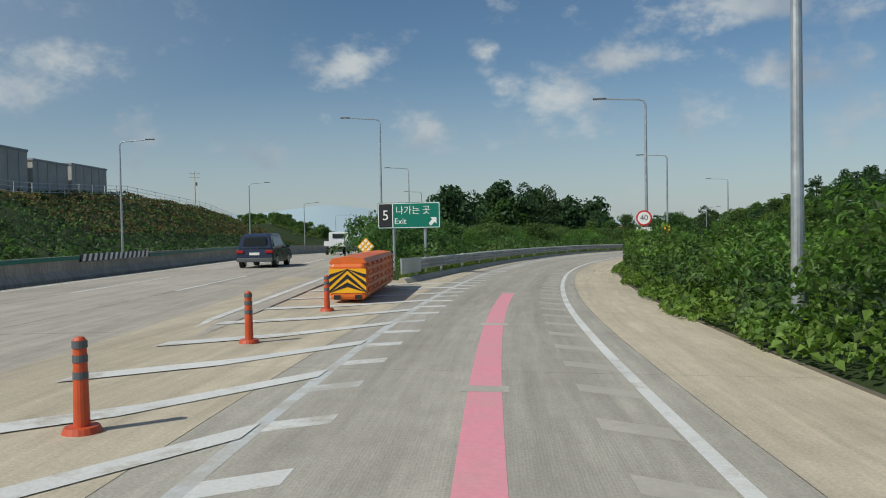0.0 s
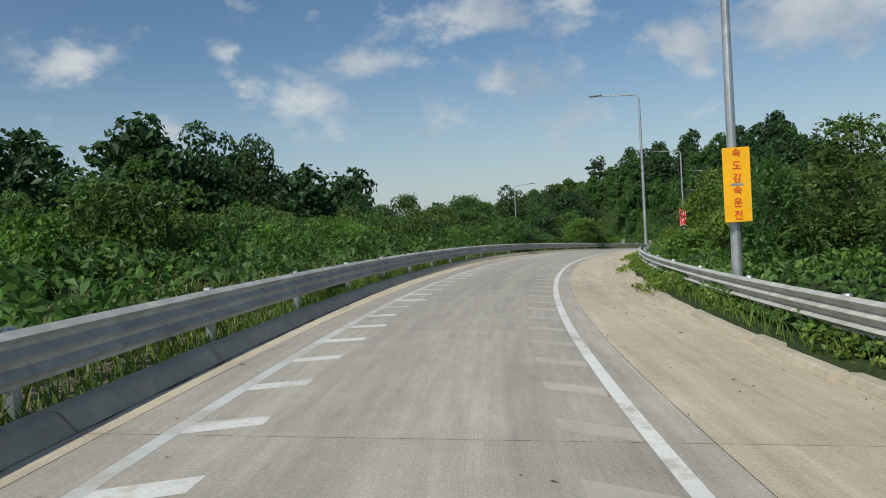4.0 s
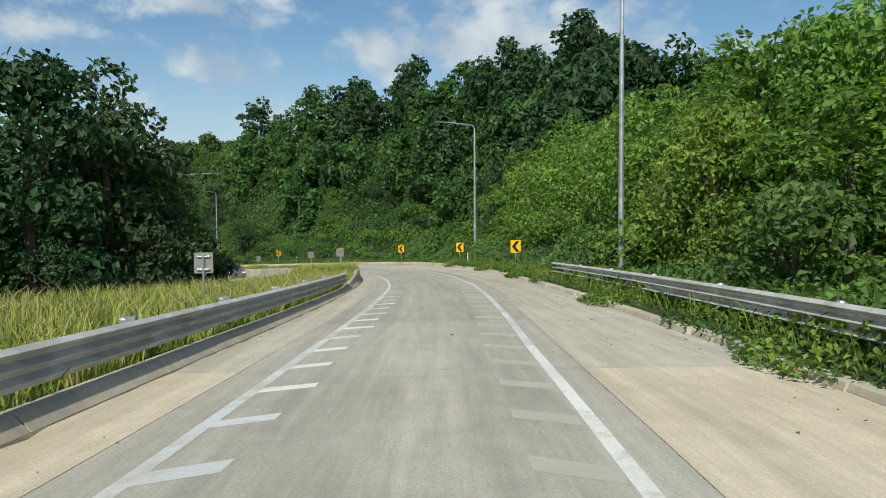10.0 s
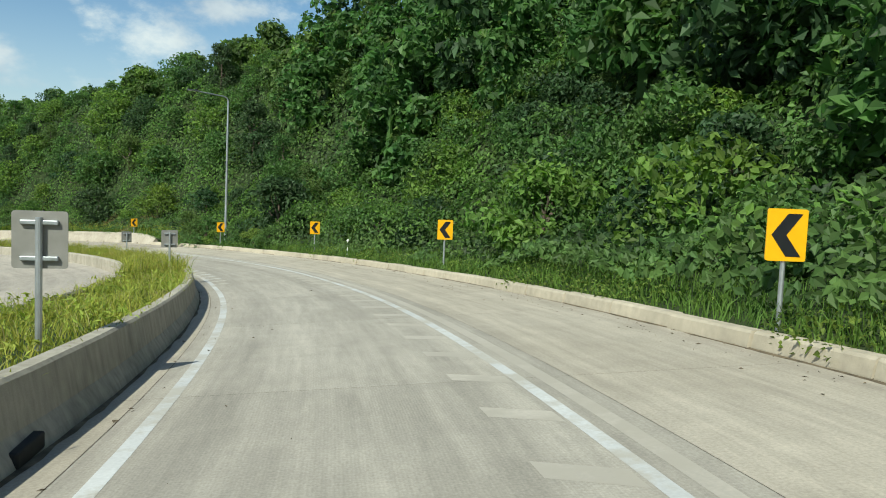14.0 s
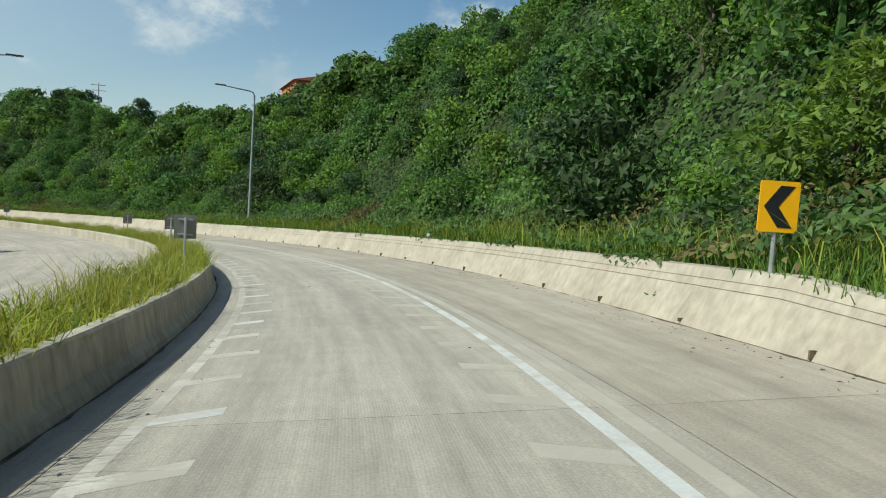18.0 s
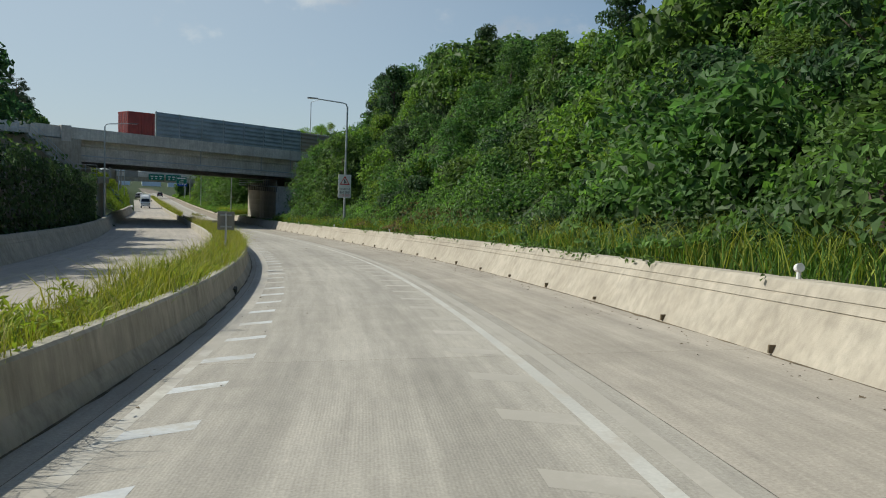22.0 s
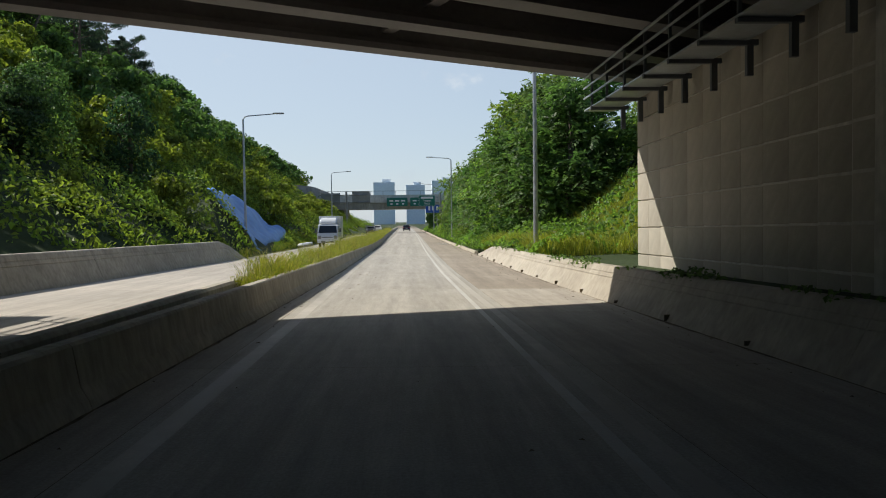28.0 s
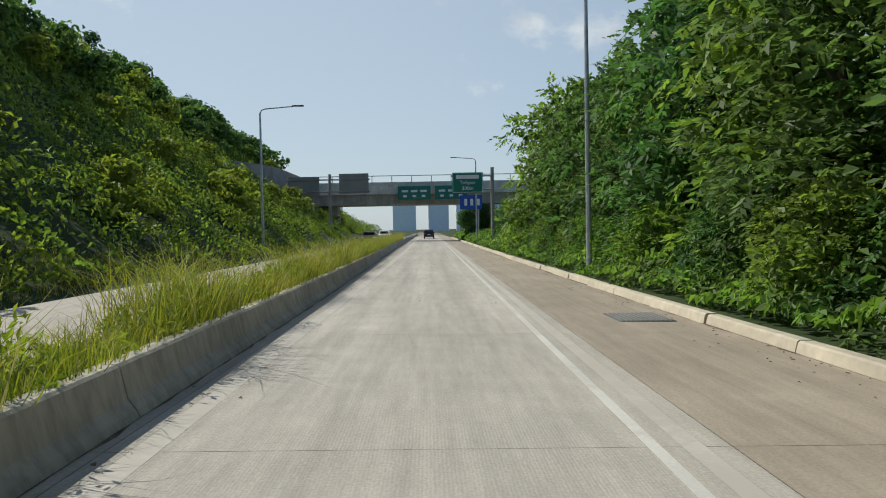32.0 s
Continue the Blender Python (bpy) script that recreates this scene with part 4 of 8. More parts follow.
    for name, s0, s1, rows, side, wide in (("gutter_dirt", 205, 640, RIGHT_EDGE, -1, 0.045), ("gutter_dirt", 178, 640, LEFT_EDGE, 1, 0.04), ("gutter_dirt", 24, 178, LEFT_EDGE, 1, 0.04)):
        ss = np.arange(s0, s1, 0.4)
        w = wide * np.clip(rng.normal(size=len(ss)) * 0.45 + 0.6 + 0.5 * np.sin(ss * 0.31) * np.sin(ss * 0.077 + 1), 0.12, 2.2)
        e = tab(rows, ss)
        pts = np.stack([ramp_xyz(ss, e - side * 0.05, 0.012), ramp_xyz(ss, e + side * w, 0.002)], 1)
        o = mesh_part(name, grid_mesh(name, pts, flip=side > 0), "litter")
        tagged(o, "dark dirt and leaf litter in the gutter", "dirt", kind="stuff")
    # weep holes at the wall's foot
    s = 279.5
    while s < 478:
        e = float(tab(RIGHT_EDGE, s))
        bm = bmesh.new()
        bmesh.ops.create_cube(bm, size=1.0, matrix=turned(s, e + 0.02, 0.07) @ Matrix.Diagonal((0.1, 0.028, 0.08 + 0.03 * math.sin(s * 9), 1)))
        part("weep_hole", bm, "litter", wall)
        s += 3.05


barriers()


def litter(n, s0, s1, rows, side, reach, size, seed, label):
    """Fallen leaves, twigs and grit lying on the shoulder."""
    rng = np.random.default_rng(seed)
    s = rng.uniform(s0, s1, n)
    d = tab(rows, s) + side * np.abs(rng.normal(size=n)) * reach
    a = rng.uniform(0, 6.28, n)
    L = size * rng.lognormal(0, 0.5, n)
    w = L * rng.uniform(0.15, 0.6, n)
    bits = []
    for u, v, h in ((-1, 0, 0.004), (0, 1, 0.016), (1, 0, 0.004), (0, -1, 0.008)):
        bits.append(ramp_xyz(s + (np.cos(a) * u * L - np.sin(a) * v * w) * 0.5, d + (np.sin(a) * u * L + np.cos(a) * v * w) * 0.5, h))
    o = mesh_part("leaf_litter", raw_mesh("leaf_litter", np.stack(bits, 1).reshape(-1, 3), np.arange(4 * n).reshape(n, 4)), "litter")
    tagged(o, label, "leaf litter", kind="stuff")


litter(3600, 205, 640, RIGHT_EDGE, -1, 0.4, 0.036, 41, "dry leaves and grit along the foot of the wall")
litter(700, 30, 205, RIGHT_EDGE, -1, 1.0, 0.036, 42, "dry leaves and twigs on the shoulder")
litter(900, 24, 640, LEFT_EDGE, 1, 0.6, 0.036, 43, "dry leaves and grit beside the low barrier")
litter(160, 0, 620, RIGHT_LINE, -1, 2.0, 0.05, 44, "scattered twigs and leaves on the lane")


# ---- plants ----
def leaf_arrays(centres, normals, size, rng, long=1.6, fold=0.2):
    """One folded leaf of two faces at each place, lying roughly across its normal."""
    n = len(centres)
    nrm = normals / (np.linalg.norm(normals, axis=1)[:, None] + 1e-9)
    r = rng.normal(size=(n, 3))
    along = r - nrm * (r * nrm).sum(1)[:, None]
    along[:, 2] -= 0.35
    along /= np.linalg.norm(along, axis=1)[:, None] + 1e-9
    side = np.cross(nrm, along)
    side /= np.linalg.norm(side, axis=1)[:, None] + 1e-9
    k = (size * rng.uniform(0.65, 1.35, n))[:, None]
    base = centres - along * k * long * 0.5
    tip = centres + along * k * long * 0.5 - nrm * k * 0.15
    up = nrm * k * fold
    a = centres + side * k * 0.5 + up
    b = centres - side * k * 0.5 + up
    verts = np.stack([base, a, tip, b], 1).reshape(-1, 3)
    quads = np.arange(4 * n).reshape(n, 4)
    return verts, quads


def blob_leaves(lobes, count, rng, shell=0.72, up=0.6):
    """Places and normals of leaves round a set of lobes (x, y, z, rx, rz)."""
    lobes = np.array(lobes, float)
    w = lobes[:, 3] ** 2
    pick = rng.choice(len(lobes), count, p=w / w.sum())
    v = rng.normal(size=(count, 3))
    v /= np.linalg.norm(v, axis=1)[:, None]
    v[:, 2] = np.where(v[:, 2] < -0.8, -v[:, 2] * 0.6, v[:, 2])
    r = 1 - (1 - shell) * rng.random(count) ** 1.5 + rng.normal(size=count) * 0.07
    L = lobes[pick]
    p = L[:, :3] + v * r[:, None] * np.stack([L[:, 3], L[:, 3], L[:, 4]], 1)
    nrm = v + rng.normal(size=(count, 3)) * 0.45
    nrm[:, 2] += up
    return p, nrm


def spray_arrays(bases, dirs, pairs, length, leaflet, rng, long=2.3):
    """Drooping compound leaves: a row of paired leaflets along each twig."""
    n = len(bases)
    d = dirs / (np.linalg.norm(dirs, axis=1)[:, None] + 1e-9)
    up = np.array([0.0, 0.0, 1.0])
    side = np.cross(d, up) + rng.normal(size=(n, 3)) * 0.15
    side /= np.linalg.norm(side, axis=1)[:, None] + 1e-9
    L = (length * rng.uniform(0.7, 1.3, n))[:, None]
    droop = rng.uniform(0.25, 0.75, n)[:, None]
    out = []
    for k in range(pairs):
        f = (k + 1.0) / pairs
        c = bases + d * L * f - up * L * droop * f * f
        w = leaflet * (1.0 - 0.35 * abs(f - 0.45)) * rng.uniform(0.8, 1.2, n)[:, None]
        for sgn in ((-1, 1) if k < pairs - 1 else (0,)):
            a = side * sgn * 0.85 + d * (0.35 + (sgn == 0)) - up * rng.uniform(0.15, 0.6, n)[:, None]
            a /= np.linalg.norm(a, axis=1)[:, None]
            wide = np.cross(a, np.cross(d, side) + rng.normal(size=(n, 3)) * 0.25)
            wide /= np.linalg.norm(wide, axis=1)[:, None] + 1e-9
            mid = c + a * w * long * 0.45
            out.append(np.stack([c, mid + wide * w * 0.5, c + a * w * long, mid - wide * w * 0.5], 1))
    verts = np.concatenate(out, 0).reshape(-1, 3)
    return verts, np.arange(len(verts)).reshape(-1, 4)


def joined(*pairs):
    """One pair of vertex and face arrays out of several."""
    verts, faces, k = [], [], 0
    for p, q in pairs:
        verts.append(p)
        faces.append(q + k)
        k += len(p)
    return np.concatenate(verts), np.concatenate(faces)


def tree_parts(seed, height, spread, leaves, size, lobes_n=16, low=0.3, limb=7, compound=0):
    """Meshes of a trunk with limbs and of a crown of many leaves."""
    rng = np.random.default_rng(seed)
    lobes = []
    for k in range(lobes_n):
        f = rng.uniform(low, 0.92)
        wide = spread * math.sin(math.pi * min(0.98, (f - low) / (1 - low) * 0.75 + 0.22)) * 0.75
        a = rng.uniform(0, 6.28)
        rr = wide * rng.uniform(0.35, 1.0)
        lobes.append((rr * math.cos(a), rr * math.sin(a), height * f, spread * rng.uniform(0.22, 0.42), spread * rng.uniform(0.18, 0.32)))
    lobes.append((0, 0, height * 0.9, spread * 0.3, height * 0.1))
    if compound:
        p, nrm = blob_leaves(lobes, leaves, rng, 0.8, 0.2)
        core, cn = blob_leaves([(a, b, c, r * 0.75, q * 0.75) for a, b, c, r, q in lobes], int(leaves * 1.4), rng, 0.5)
        crown = raw_mesh("crown", *joined(spray_arrays(p, nrm, compound, size * 4.2, size, rng), leaf_arrays(core, cn, size * 1.9, rng)))
    else:
        p, nrm = blob_leaves(lobes, leaves, rng)
        crown = raw_mesh("crown", *leaf_arrays(p, nrm, size, rng))
    bm = bmesh.new()
    def tube(p0, p1, r0, r1, seg=6):
        axis = (p1 - p0)
        m = Matrix.Translation((p0 + p1) / 2) @ axis.to_track_quat("Z", "Y").to_matrix().to_4x4()
        bmesh.ops.create_cone(bm, segments=seg, radius1=r0, radius2=r1, depth=axis.length, matrix=m, cap_ends=True)
    t = height * 0.02 + 0.03
    prev, rad = Vector((0, 0, -0.3)), t * 1.3
    for k in range(1, 5):
        nxt = Vector((rng.normal() * 0.12 * k * 0.4, rng.normal() * 0.12 * k * 0.4, height * 0.2 * k))
        tube(prev, nxt, rad, rad * 0.75)
        prev, rad = nxt, rad * 0.75
    for k in range(min(limb, len(lobes))):
        L = lobes[k]
        z0 = max(height * 0.15, L[2] - spread * 0.5)
        tube(Vector((0, 0, z0)), Vector(L[:3]), t * 0.45, t * 0.12, 5)
    trunk = bpy.data.meshes.new("trunk")
    bm.to_mesh(trunk)
    bm.free()
    return trunk, crown


def make_tree(name, seed, height, spread, leaves, size, mat, label, low=0.3, group="roadside trees", lobes_n=16, compound=0):
    trunk, crown = tree_parts(seed, height, spread, leaves, size, lobes_n, low, 7, compound)
    ob = tagged(new(name), label, name, group)
    mesh_part("trunk", trunk, "bark", ob)
    mesh_part("crown", crown, mat, ob)
    ob.location = (0, 0, -500)
    return ob


def make_shrub(seed, height, spread, leaves, size, mat, label, low=0.12, compound=0):
    return make_tree("shrub", seed, height, spread, leaves, size, mat, label, low, "roadside shrubs", 12, compound)


PROTOS = []


def proto(ob):
    PROTOS.append(ob)
    return ob


def plant(protos, places, rng, lo=0.8, hi=1.25, sink=0.15):
    """Copies of the given plants at (x, y)."""
    places = np.asarray(places, float)
    z = ground_z(places[:, 0], places[:, 1])
    for (x, y), zz in zip(places, z):
        ob = protos[int(rng.integers(len(protos)))]
        k = rng.uniform(lo, hi)
        c = copy_thing(ob, Matrix.Translation((x, y, zz - sink)) @ Matrix.Rotation(rng.uniform(0, 6.28), 4, "Z"))
        c.scale = (k * rng.uniform(0.9, 1.1), k * rng.uniform(0.9, 1.1), k * rng.uniform(0.88, 1.15))


def woods(name, shapes, places, rng, lo, hi, mat, label):
    """Far trees that nobody could count, joined into one mesh. shapes: (height, spread, leaves, leaf size, seed)."""
    protos = []
    for height, spread, leaves, size, seed in shapes:
        r = np.random.default_rng(seed)
        lobes = []
        for k in range(20):
            f = r.uniform(0.1, 0.92)
            wide = spread * math.sin(math.pi * min(0.98, (f - 0.1) / 0.9 * 0.75 + 0.22)) * 0.8
            a = r.uniform(0, 6.28)
            rr = wide * r.uniform(0.3, 1.0)
            lobes.append((rr * math.cos(a), rr * math.sin(a), height * f, spread * r.uniform(0.22, 0.42), spread * r.uniform(0.16, 0.3)))
        p, nrm = blob_leaves(lobes, leaves, r)
        vq = leaf_arrays(p, nrm, size, r)
        t = height * 0.018 + 0.03
        col = np.array([[x * t * g, y * t * g, z] for z, g in ((-0.3, 1.3), (height * 0.75, 0.4)) for x, y in ((1, 1), (-1, 1), (-1, -1), (1, -1))])
        protos.append(joined(vq, (col, np.array([[0, 1, 5, 4], [1, 2, 6, 5], [2, 3, 7, 6], [3, 0, 4, 7]]))))
    places = np.asarray(places, float)
    z = ground_z(places[:, 0], places[:, 1])
    bits = []
    for (x, y), zz in zip(places, z):
        p, q = protos[int(rng.integers(len(protos)))]
        k, a = rng.uniform(lo, hi), rng.uniform(0, 6.28)
        w = k * rng.uniform(0.9, 1.15)
        c, s = math.cos(a) * w, math.sin(a) * w
        bits.append((p @ np.array([[c, s, 0], [-s, c, 0], [0, 0, k]]) + np.array([x, y, zz - 0.15]), q))
    ob = mesh_part(name, raw_mesh(name, *joined(*bits)), mat)
    return tagged(ob, label, "trees", kind="stuff")


def scatter(rng, n, s0, s1, d0, d1, power=1.0):
    """Random places between two stations and two offsets (numbers or functions of s)."""
    s = rng.uniform(s0, s1, n)
    a = d0(s) if callable(d0) else d0
    b = d1(s) if callable(d1) else d1
    d = a + (b - a) * rng.random(n) ** power
    return ramp_xyz(s, d)[:, :2]


def undergrowth(name, rng, grow, xy, size, mat, label, lump=1.2, wave=2.5, base=0.05, tilt=0.55, keep_off=None, crest=None):
    """A leafy cover of one stretch of ground, with mounds."""
    z = ground_z(xy[:, 0], xy[:, 1])
    e = 0.6
    gx = (ground_z(xy[:, 0] + e, xy[:, 1]) - z) / e
    gy = (ground_z(xy[:, 0], xy[:, 1] + e) - z) / e
    def bumps(x, y):
        f = np.zeros_like(x)
        r2 = np.random.default_rng(7)
        for k in range(14):
            w = r2.uniform(0.5, 2.2) / wave
            a = r2.uniform(0, 6.28)
            f += np.sin((np.cos(a) * x + np.sin(a) * y) * w * 2 + r2.uniform(0, 6.28)) / (0.6 + w * wave)
        return np.clip(0.5 + f * 0.16, 0, 1)
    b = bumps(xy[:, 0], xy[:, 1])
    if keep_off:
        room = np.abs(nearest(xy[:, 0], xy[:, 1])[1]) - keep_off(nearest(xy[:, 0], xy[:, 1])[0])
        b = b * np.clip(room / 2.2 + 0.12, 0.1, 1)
    # crest: band of mound height kept; callers colour tops sunlit and hollows shaded
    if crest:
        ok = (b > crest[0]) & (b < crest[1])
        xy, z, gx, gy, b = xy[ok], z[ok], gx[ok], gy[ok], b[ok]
    h = base + lump * b * rng.uniform(0.72, 1.0, len(xy))
    p = np.stack([xy[:, 0], xy[:, 1], z + h], 1)
    bx = (bumps(xy[:, 0] + e, xy[:, 1]) - b) / e * lump
    by = (bumps(xy[:, 0], xy[:, 1] + e) - b) / e * lump
    nrm = np.stack([-np.clip(gx, -1.5, 1.5) - bx, -np.clip(gy, -1.5, 1.5) - by, np.ones(len(xy))], 1) + rng.normal(size=(len(xy), 3)) * tilt
    if grow:
        d = np.abs(nearest(xy[:, 0], xy[:, 1])[1])
        size = size * (1 + grow * np.clip(d - 6, 0, 30) / 10)
    ob = mesh_part(name, raw_mesh(name, *leaf_arrays(p, nrm, size, rng)), mat)
    return tagged(ob, label, "undergrowth", kind="stuff")


def grass(name, rng, pts, height, width, mat, label, lean=0.35):
    """Upright blades, each of two faces, at the given places."""
    n = len(pts)
    a = rng.uniform(0, 6.28, n)
    side = np.stack([np.cos(a), np.sin(a), np.zeros(n)], 1)
    ln = rng.normal(size=(n, 3)) * lean
    ln[:, 2] = 1
    h = (height * rng.uniform(0.45, 1.25, n))[:, None]
    w = (width * rng.uniform(0.7, 1.3, n))[:, None]
    mid = pts + ln * h * np.array([0.45, 0.45, 0.62])
    tip = pts + ln * h * np.array([1.25, 1.25, 0.95])
    verts = np.stack([pts - side * w, pts + side * w, mid + side * w * 0.8, tip, mid - side * w * 0.8], 1).reshape(-1, 3)
    i = np.arange(n)[:, None] * 5
    quads = np.concatenate([i + np.array([0, 1, 2]), i + np.array([0, 2, 4]), i + np.array([4, 2, 3])])
    ob = mesh_part(name, raw_mesh(name, verts, quads), mat)
    return tagged(ob, label, "grass", kind="stuff")




def spill(name, rng, n, s0, s1, d0, d1, h0, h1, size, mat, label, patch=0.45, step=1.7):
    """Low leaves and vines that creep over an edge in ragged clumps; h0 and h1 are heights at the two offsets from the right edge."""
    s = rng.uniform(s0, s1, n)
    f = np.clip(0.5 + 0.35 * np.sin(s * 0.9 / step + 1.3 * np.sin(s * 0.23)) + 0.3 * np.sin(s * 2.1 / step + 2.0), 0, 1)
    k = rng.random(n)
    ok = k > (1 - f) * patch
    s, k = s[ok], k[ok]
    d = tab(RIGHT_EDGE, s) + d0 + (d1 - d0) * k
    h = 0.03 + (h0 + (h1 - h0) * k) * rng.uniform(0.1, 1.0, len(s)) * (0.5 + 0.5 * f[ok])
    p = ramp_xyz(s, d, h)
    nrm = rng.normal(size=(len(s), 3)) * 0.5 + np.array([0, 0, 1.0])
    ob = mesh_part(name, raw_mesh(name, *leaf_arrays(p, nrm, size, rng, 1.4)), mat)
    return tagged(ob, label, "vines", kind="stuff")
RNG = np.random.default_rng(11)
T_DARK = [proto(make_tree("tree", 20 + k, 9.5, 3.9, 3200, 0.24, "leaf_dark", "tall dark green broadleaf tree on the slope", 0.12, lobes_n=26)) for k in range(2)]
T_MID = [proto(make_tree("tree", 30 + k, 6.5, 3.2, 3400, 0.17, "leaf_mid", "green broadleaf tree among roadside bushes", 0.06, lobes_n=24)) for k in range(3)]
T_LIGHT = [proto(make_tree("tree", 36 + k, 6.0, 3.0, 5200, 0.115, "leaf_fresh", "bright green vine-covered tree beside the ramp", 0.04, lobes_n=24)) for k in range(2)]
T_NEAR = [proto(make_tree("tree", 70 + k, 7.0, 3.2, 900, 0.105, m, "broadleaf tree with long drooping compound leaves beside the road", 0.03, lobes_n=26, compound=5)) for k, m in enumerate(("leaf_mid", "leaf_light", "leaf_mid"))]
SH_NEAR = [proto(make_shrub(76 + k, 2.4, 2.0, 420, 0.062, m, "roadside shrub with feathery compound leaves", 0.03, 5)) for k, m in enumerate(("leaf_mid", "leaf_mid", "leaf_light"))]
SH_MID = [proto(make_shrub(40 + k, 2.6, 2.2, 1700, 0.12, "leaf_mid", "dense green shrub beside the ramp", 0.04)) for k in range(3)]
SH_LIGHT = [proto(make_shrub(50 + k, 2.2, 1.9, 1700, 0.11, "leaf_light", "bright green leafy shrub beside the ramp", 0.04)) for k in range(2)]
SH_DARK = [proto(make_shrub(55 + k, 3.2, 2.4, 1500, 0.15, "leaf_dark", "dark green shrub on the slope", 0.04)) for k in range(2)]
W_TREE = [(9.5, 3.9, 1100, 0.42, 25 + k) for k in range(3)]
W_CLUMP = [(3.0, 2.3, 1100, 0.15, 90 + k) for k in range(4)]
W_BUSH = [(2.7, 2.0, 1500, 0.10, 95 + k) for k in range(3)]
W_SHRUB = [(3.4, 2.7, 600, 0.30, 60 + k) for k in range(3)]

edge = lambda a: (lambda s: tab(RIGHT_EDGE, s) + a)
ledge = lambda a: (lambda s: np.where(s < 150, tab(LEFT_EDGE, s), tab(FAR_LANE_EDGE, s)) + a)


def keep(xy, main=13.0):
    """Leaves out what would stand on the expressway or on the lanes."""
    u = (xy[:, 0] + 14.6) * math.cos(MAIN_TURN) + xy[:, 1] * math.sin(MAIN_TURN)
    s, d = nearest(xy[:, 0], xy[:, 1])
    le = np.where(s < 22, -9.0, np.where(s < 150, tab(LEFT_EDGE, s) - 0.6, tab(FAR_LANE_EDGE, s) - 0.8))
    clear = (d > tab(RIGHT_EDGE, s) + 0.35) | (d < le)
    return xy[(np.abs(u) > main) & clear & ~((s > 424) & (s < 458) & (np.abs(d) < 16)) & ~((s > 482.5) & (s < 509) & (d < tab(T_FOOT, s) + 0.9) & (d > tab(T_FOOT, s) - tab(T_CAP, s) / 1.25 - 1.0))]


# covers
kr = lambda s: tab(RIGHT_EDGE, s)
kl = lambda s: -tab(FAR_LANE_EDGE, s) + 0.8
undergrowth("vine_cover", RNG, 0.3, keep(scatter(RNG, 44000, -8, 62, edge(0.15), edge(8), 1.3)), 0.095, "leaf_mid", "broad-leaved green vines over the verge", 2.0, 1.4, 0.1)
# sun and shade painted by leaf colour: bright crowns, dark hollows
undergrowth("vine_cover", np.random.default_rng(71), 0.3, keep(scatter(np.random.default_rng(72), 30000, -8, 62, edge(0.15), edge(8), 1.3)), 0.09, "leaf_light", "vine leaves coloured sunlit bright green on the crowns of the verge", 2.1, 1.4, 0.12, 0.4, None, (0.52, 2))
undergrowth("vine_cover", np.random.default_rng(73), 0.3, keep(scatter(np.random.default_rng(74), 16000, -8, 62, edge(0.15), edge(8), 1.3)), 0.10, "leaf_dark", "vine leaves coloured dark green as shade in the hollows of the verge", 2.0, 1.4, 0.14, 0.5, None, (-1, 0.42))
undergrowth("undergrowth", RNG, 0.6, keep(scatter(RNG, 52000, 50, 190, edge(0.7), edge(26), 2.0)), 0.115, "leaf_mid", "mixed green undergrowth beside the ramp", 1.0, 2.5, 0.05, 0.55, kr)
undergrowth("undergrowth", RNG, 0.6, keep(scatter(RNG, 38000, 50, 190, edge(0.7), edge(20), 1.8)), 0.11, "leaf_light", "bright green weeds beside the ramp", 1.0, 1.6, 0.05, 0.55, kr)
undergrowth("undergrowth", RNG, 0.85, keep(scatter(RNG, 170000, 175, 428, edge(0.7), edge(22), 1.3)), 0.112, "leaf_mid", "dense green growth over the cut slope", 2.5, 1.9, 0.05, 0.55, kr)
# on the slope too: mound tops coloured as sunlit, dips as shaded
undergrowth("undergrowth", RNG, 0.85, keep(scatter(RNG, 85000, 175, 428, edge(0.9), edge(22), 1.3)), 0.104, "leaf_light", "vines coloured sunlit bright green on the mounds of the cut slope", 2.7, 1.9, 0.08, 0.6, kr, (0.5, 2))
undergrowth("undergrowth", RNG, 0.85, keep(scatter(RNG, 40000, 175, 428, edge(1.5), edge(24), 1.5)), 0.14, "leaf_dark", "growth coloured dark green as shade in the hollows of the cut slope", 2.5, 1.9, 0.12, 0.55, kr, (-1, 0.4))
undergrowth("undergrowth", RNG, 0.5, keep(scatter(RNG, 66000, 24, 175, ledge(-0.7), ledge(-34), 1.8)), 0.125, "leaf_mid", "tall green weeds and bushes behind the guard rail", 1.5, 1.4)
undergrowth("undergrowth", RNG, 0.2, keep(scatter(RNG, 24000, 190, 425, ledge(-2.2), ledge(-20))), 0.26, "leaf_mid", "green growth beyond the far lane", 1.3, 1.5, 0.05, 0.55, kl)
undergrowth("undergrowth", RNG, 0.3, keep(scatter(RNG, 90000, 452, 680, ledge(-1.2), ledge(-52), 1.25)), 0.14, "leaf_light", "dense bright green growth over the hillside", 2.4, 2.0, 0.05, 0.4, kl)
undergrowth("undergrowth", RNG, 0.3, keep(scatter(RNG, 60000, 456, 640, ledge(-1.0), ledge(-22), 1.3)), 0.12, "leaf_yellow", "yellow-green vines over the foot of the hillside", 2.7, 1.6, 0.05, 0.4, kl)
undergrowth("undergrowth", RNG, 0.5, keep(scatter(RNG, 80000, 454, 640, edge(0.5), edge(22), 1.5)), 0.14, "leaf_light", "green growth over the slope beyond the bridge", 1.5, 1.2, 0.05, 0.55, kr)
xy = main_xyz(RNG.uniform(80, 205, 6500), RNG.uniform(-37, -22, 6500))[:, :2]
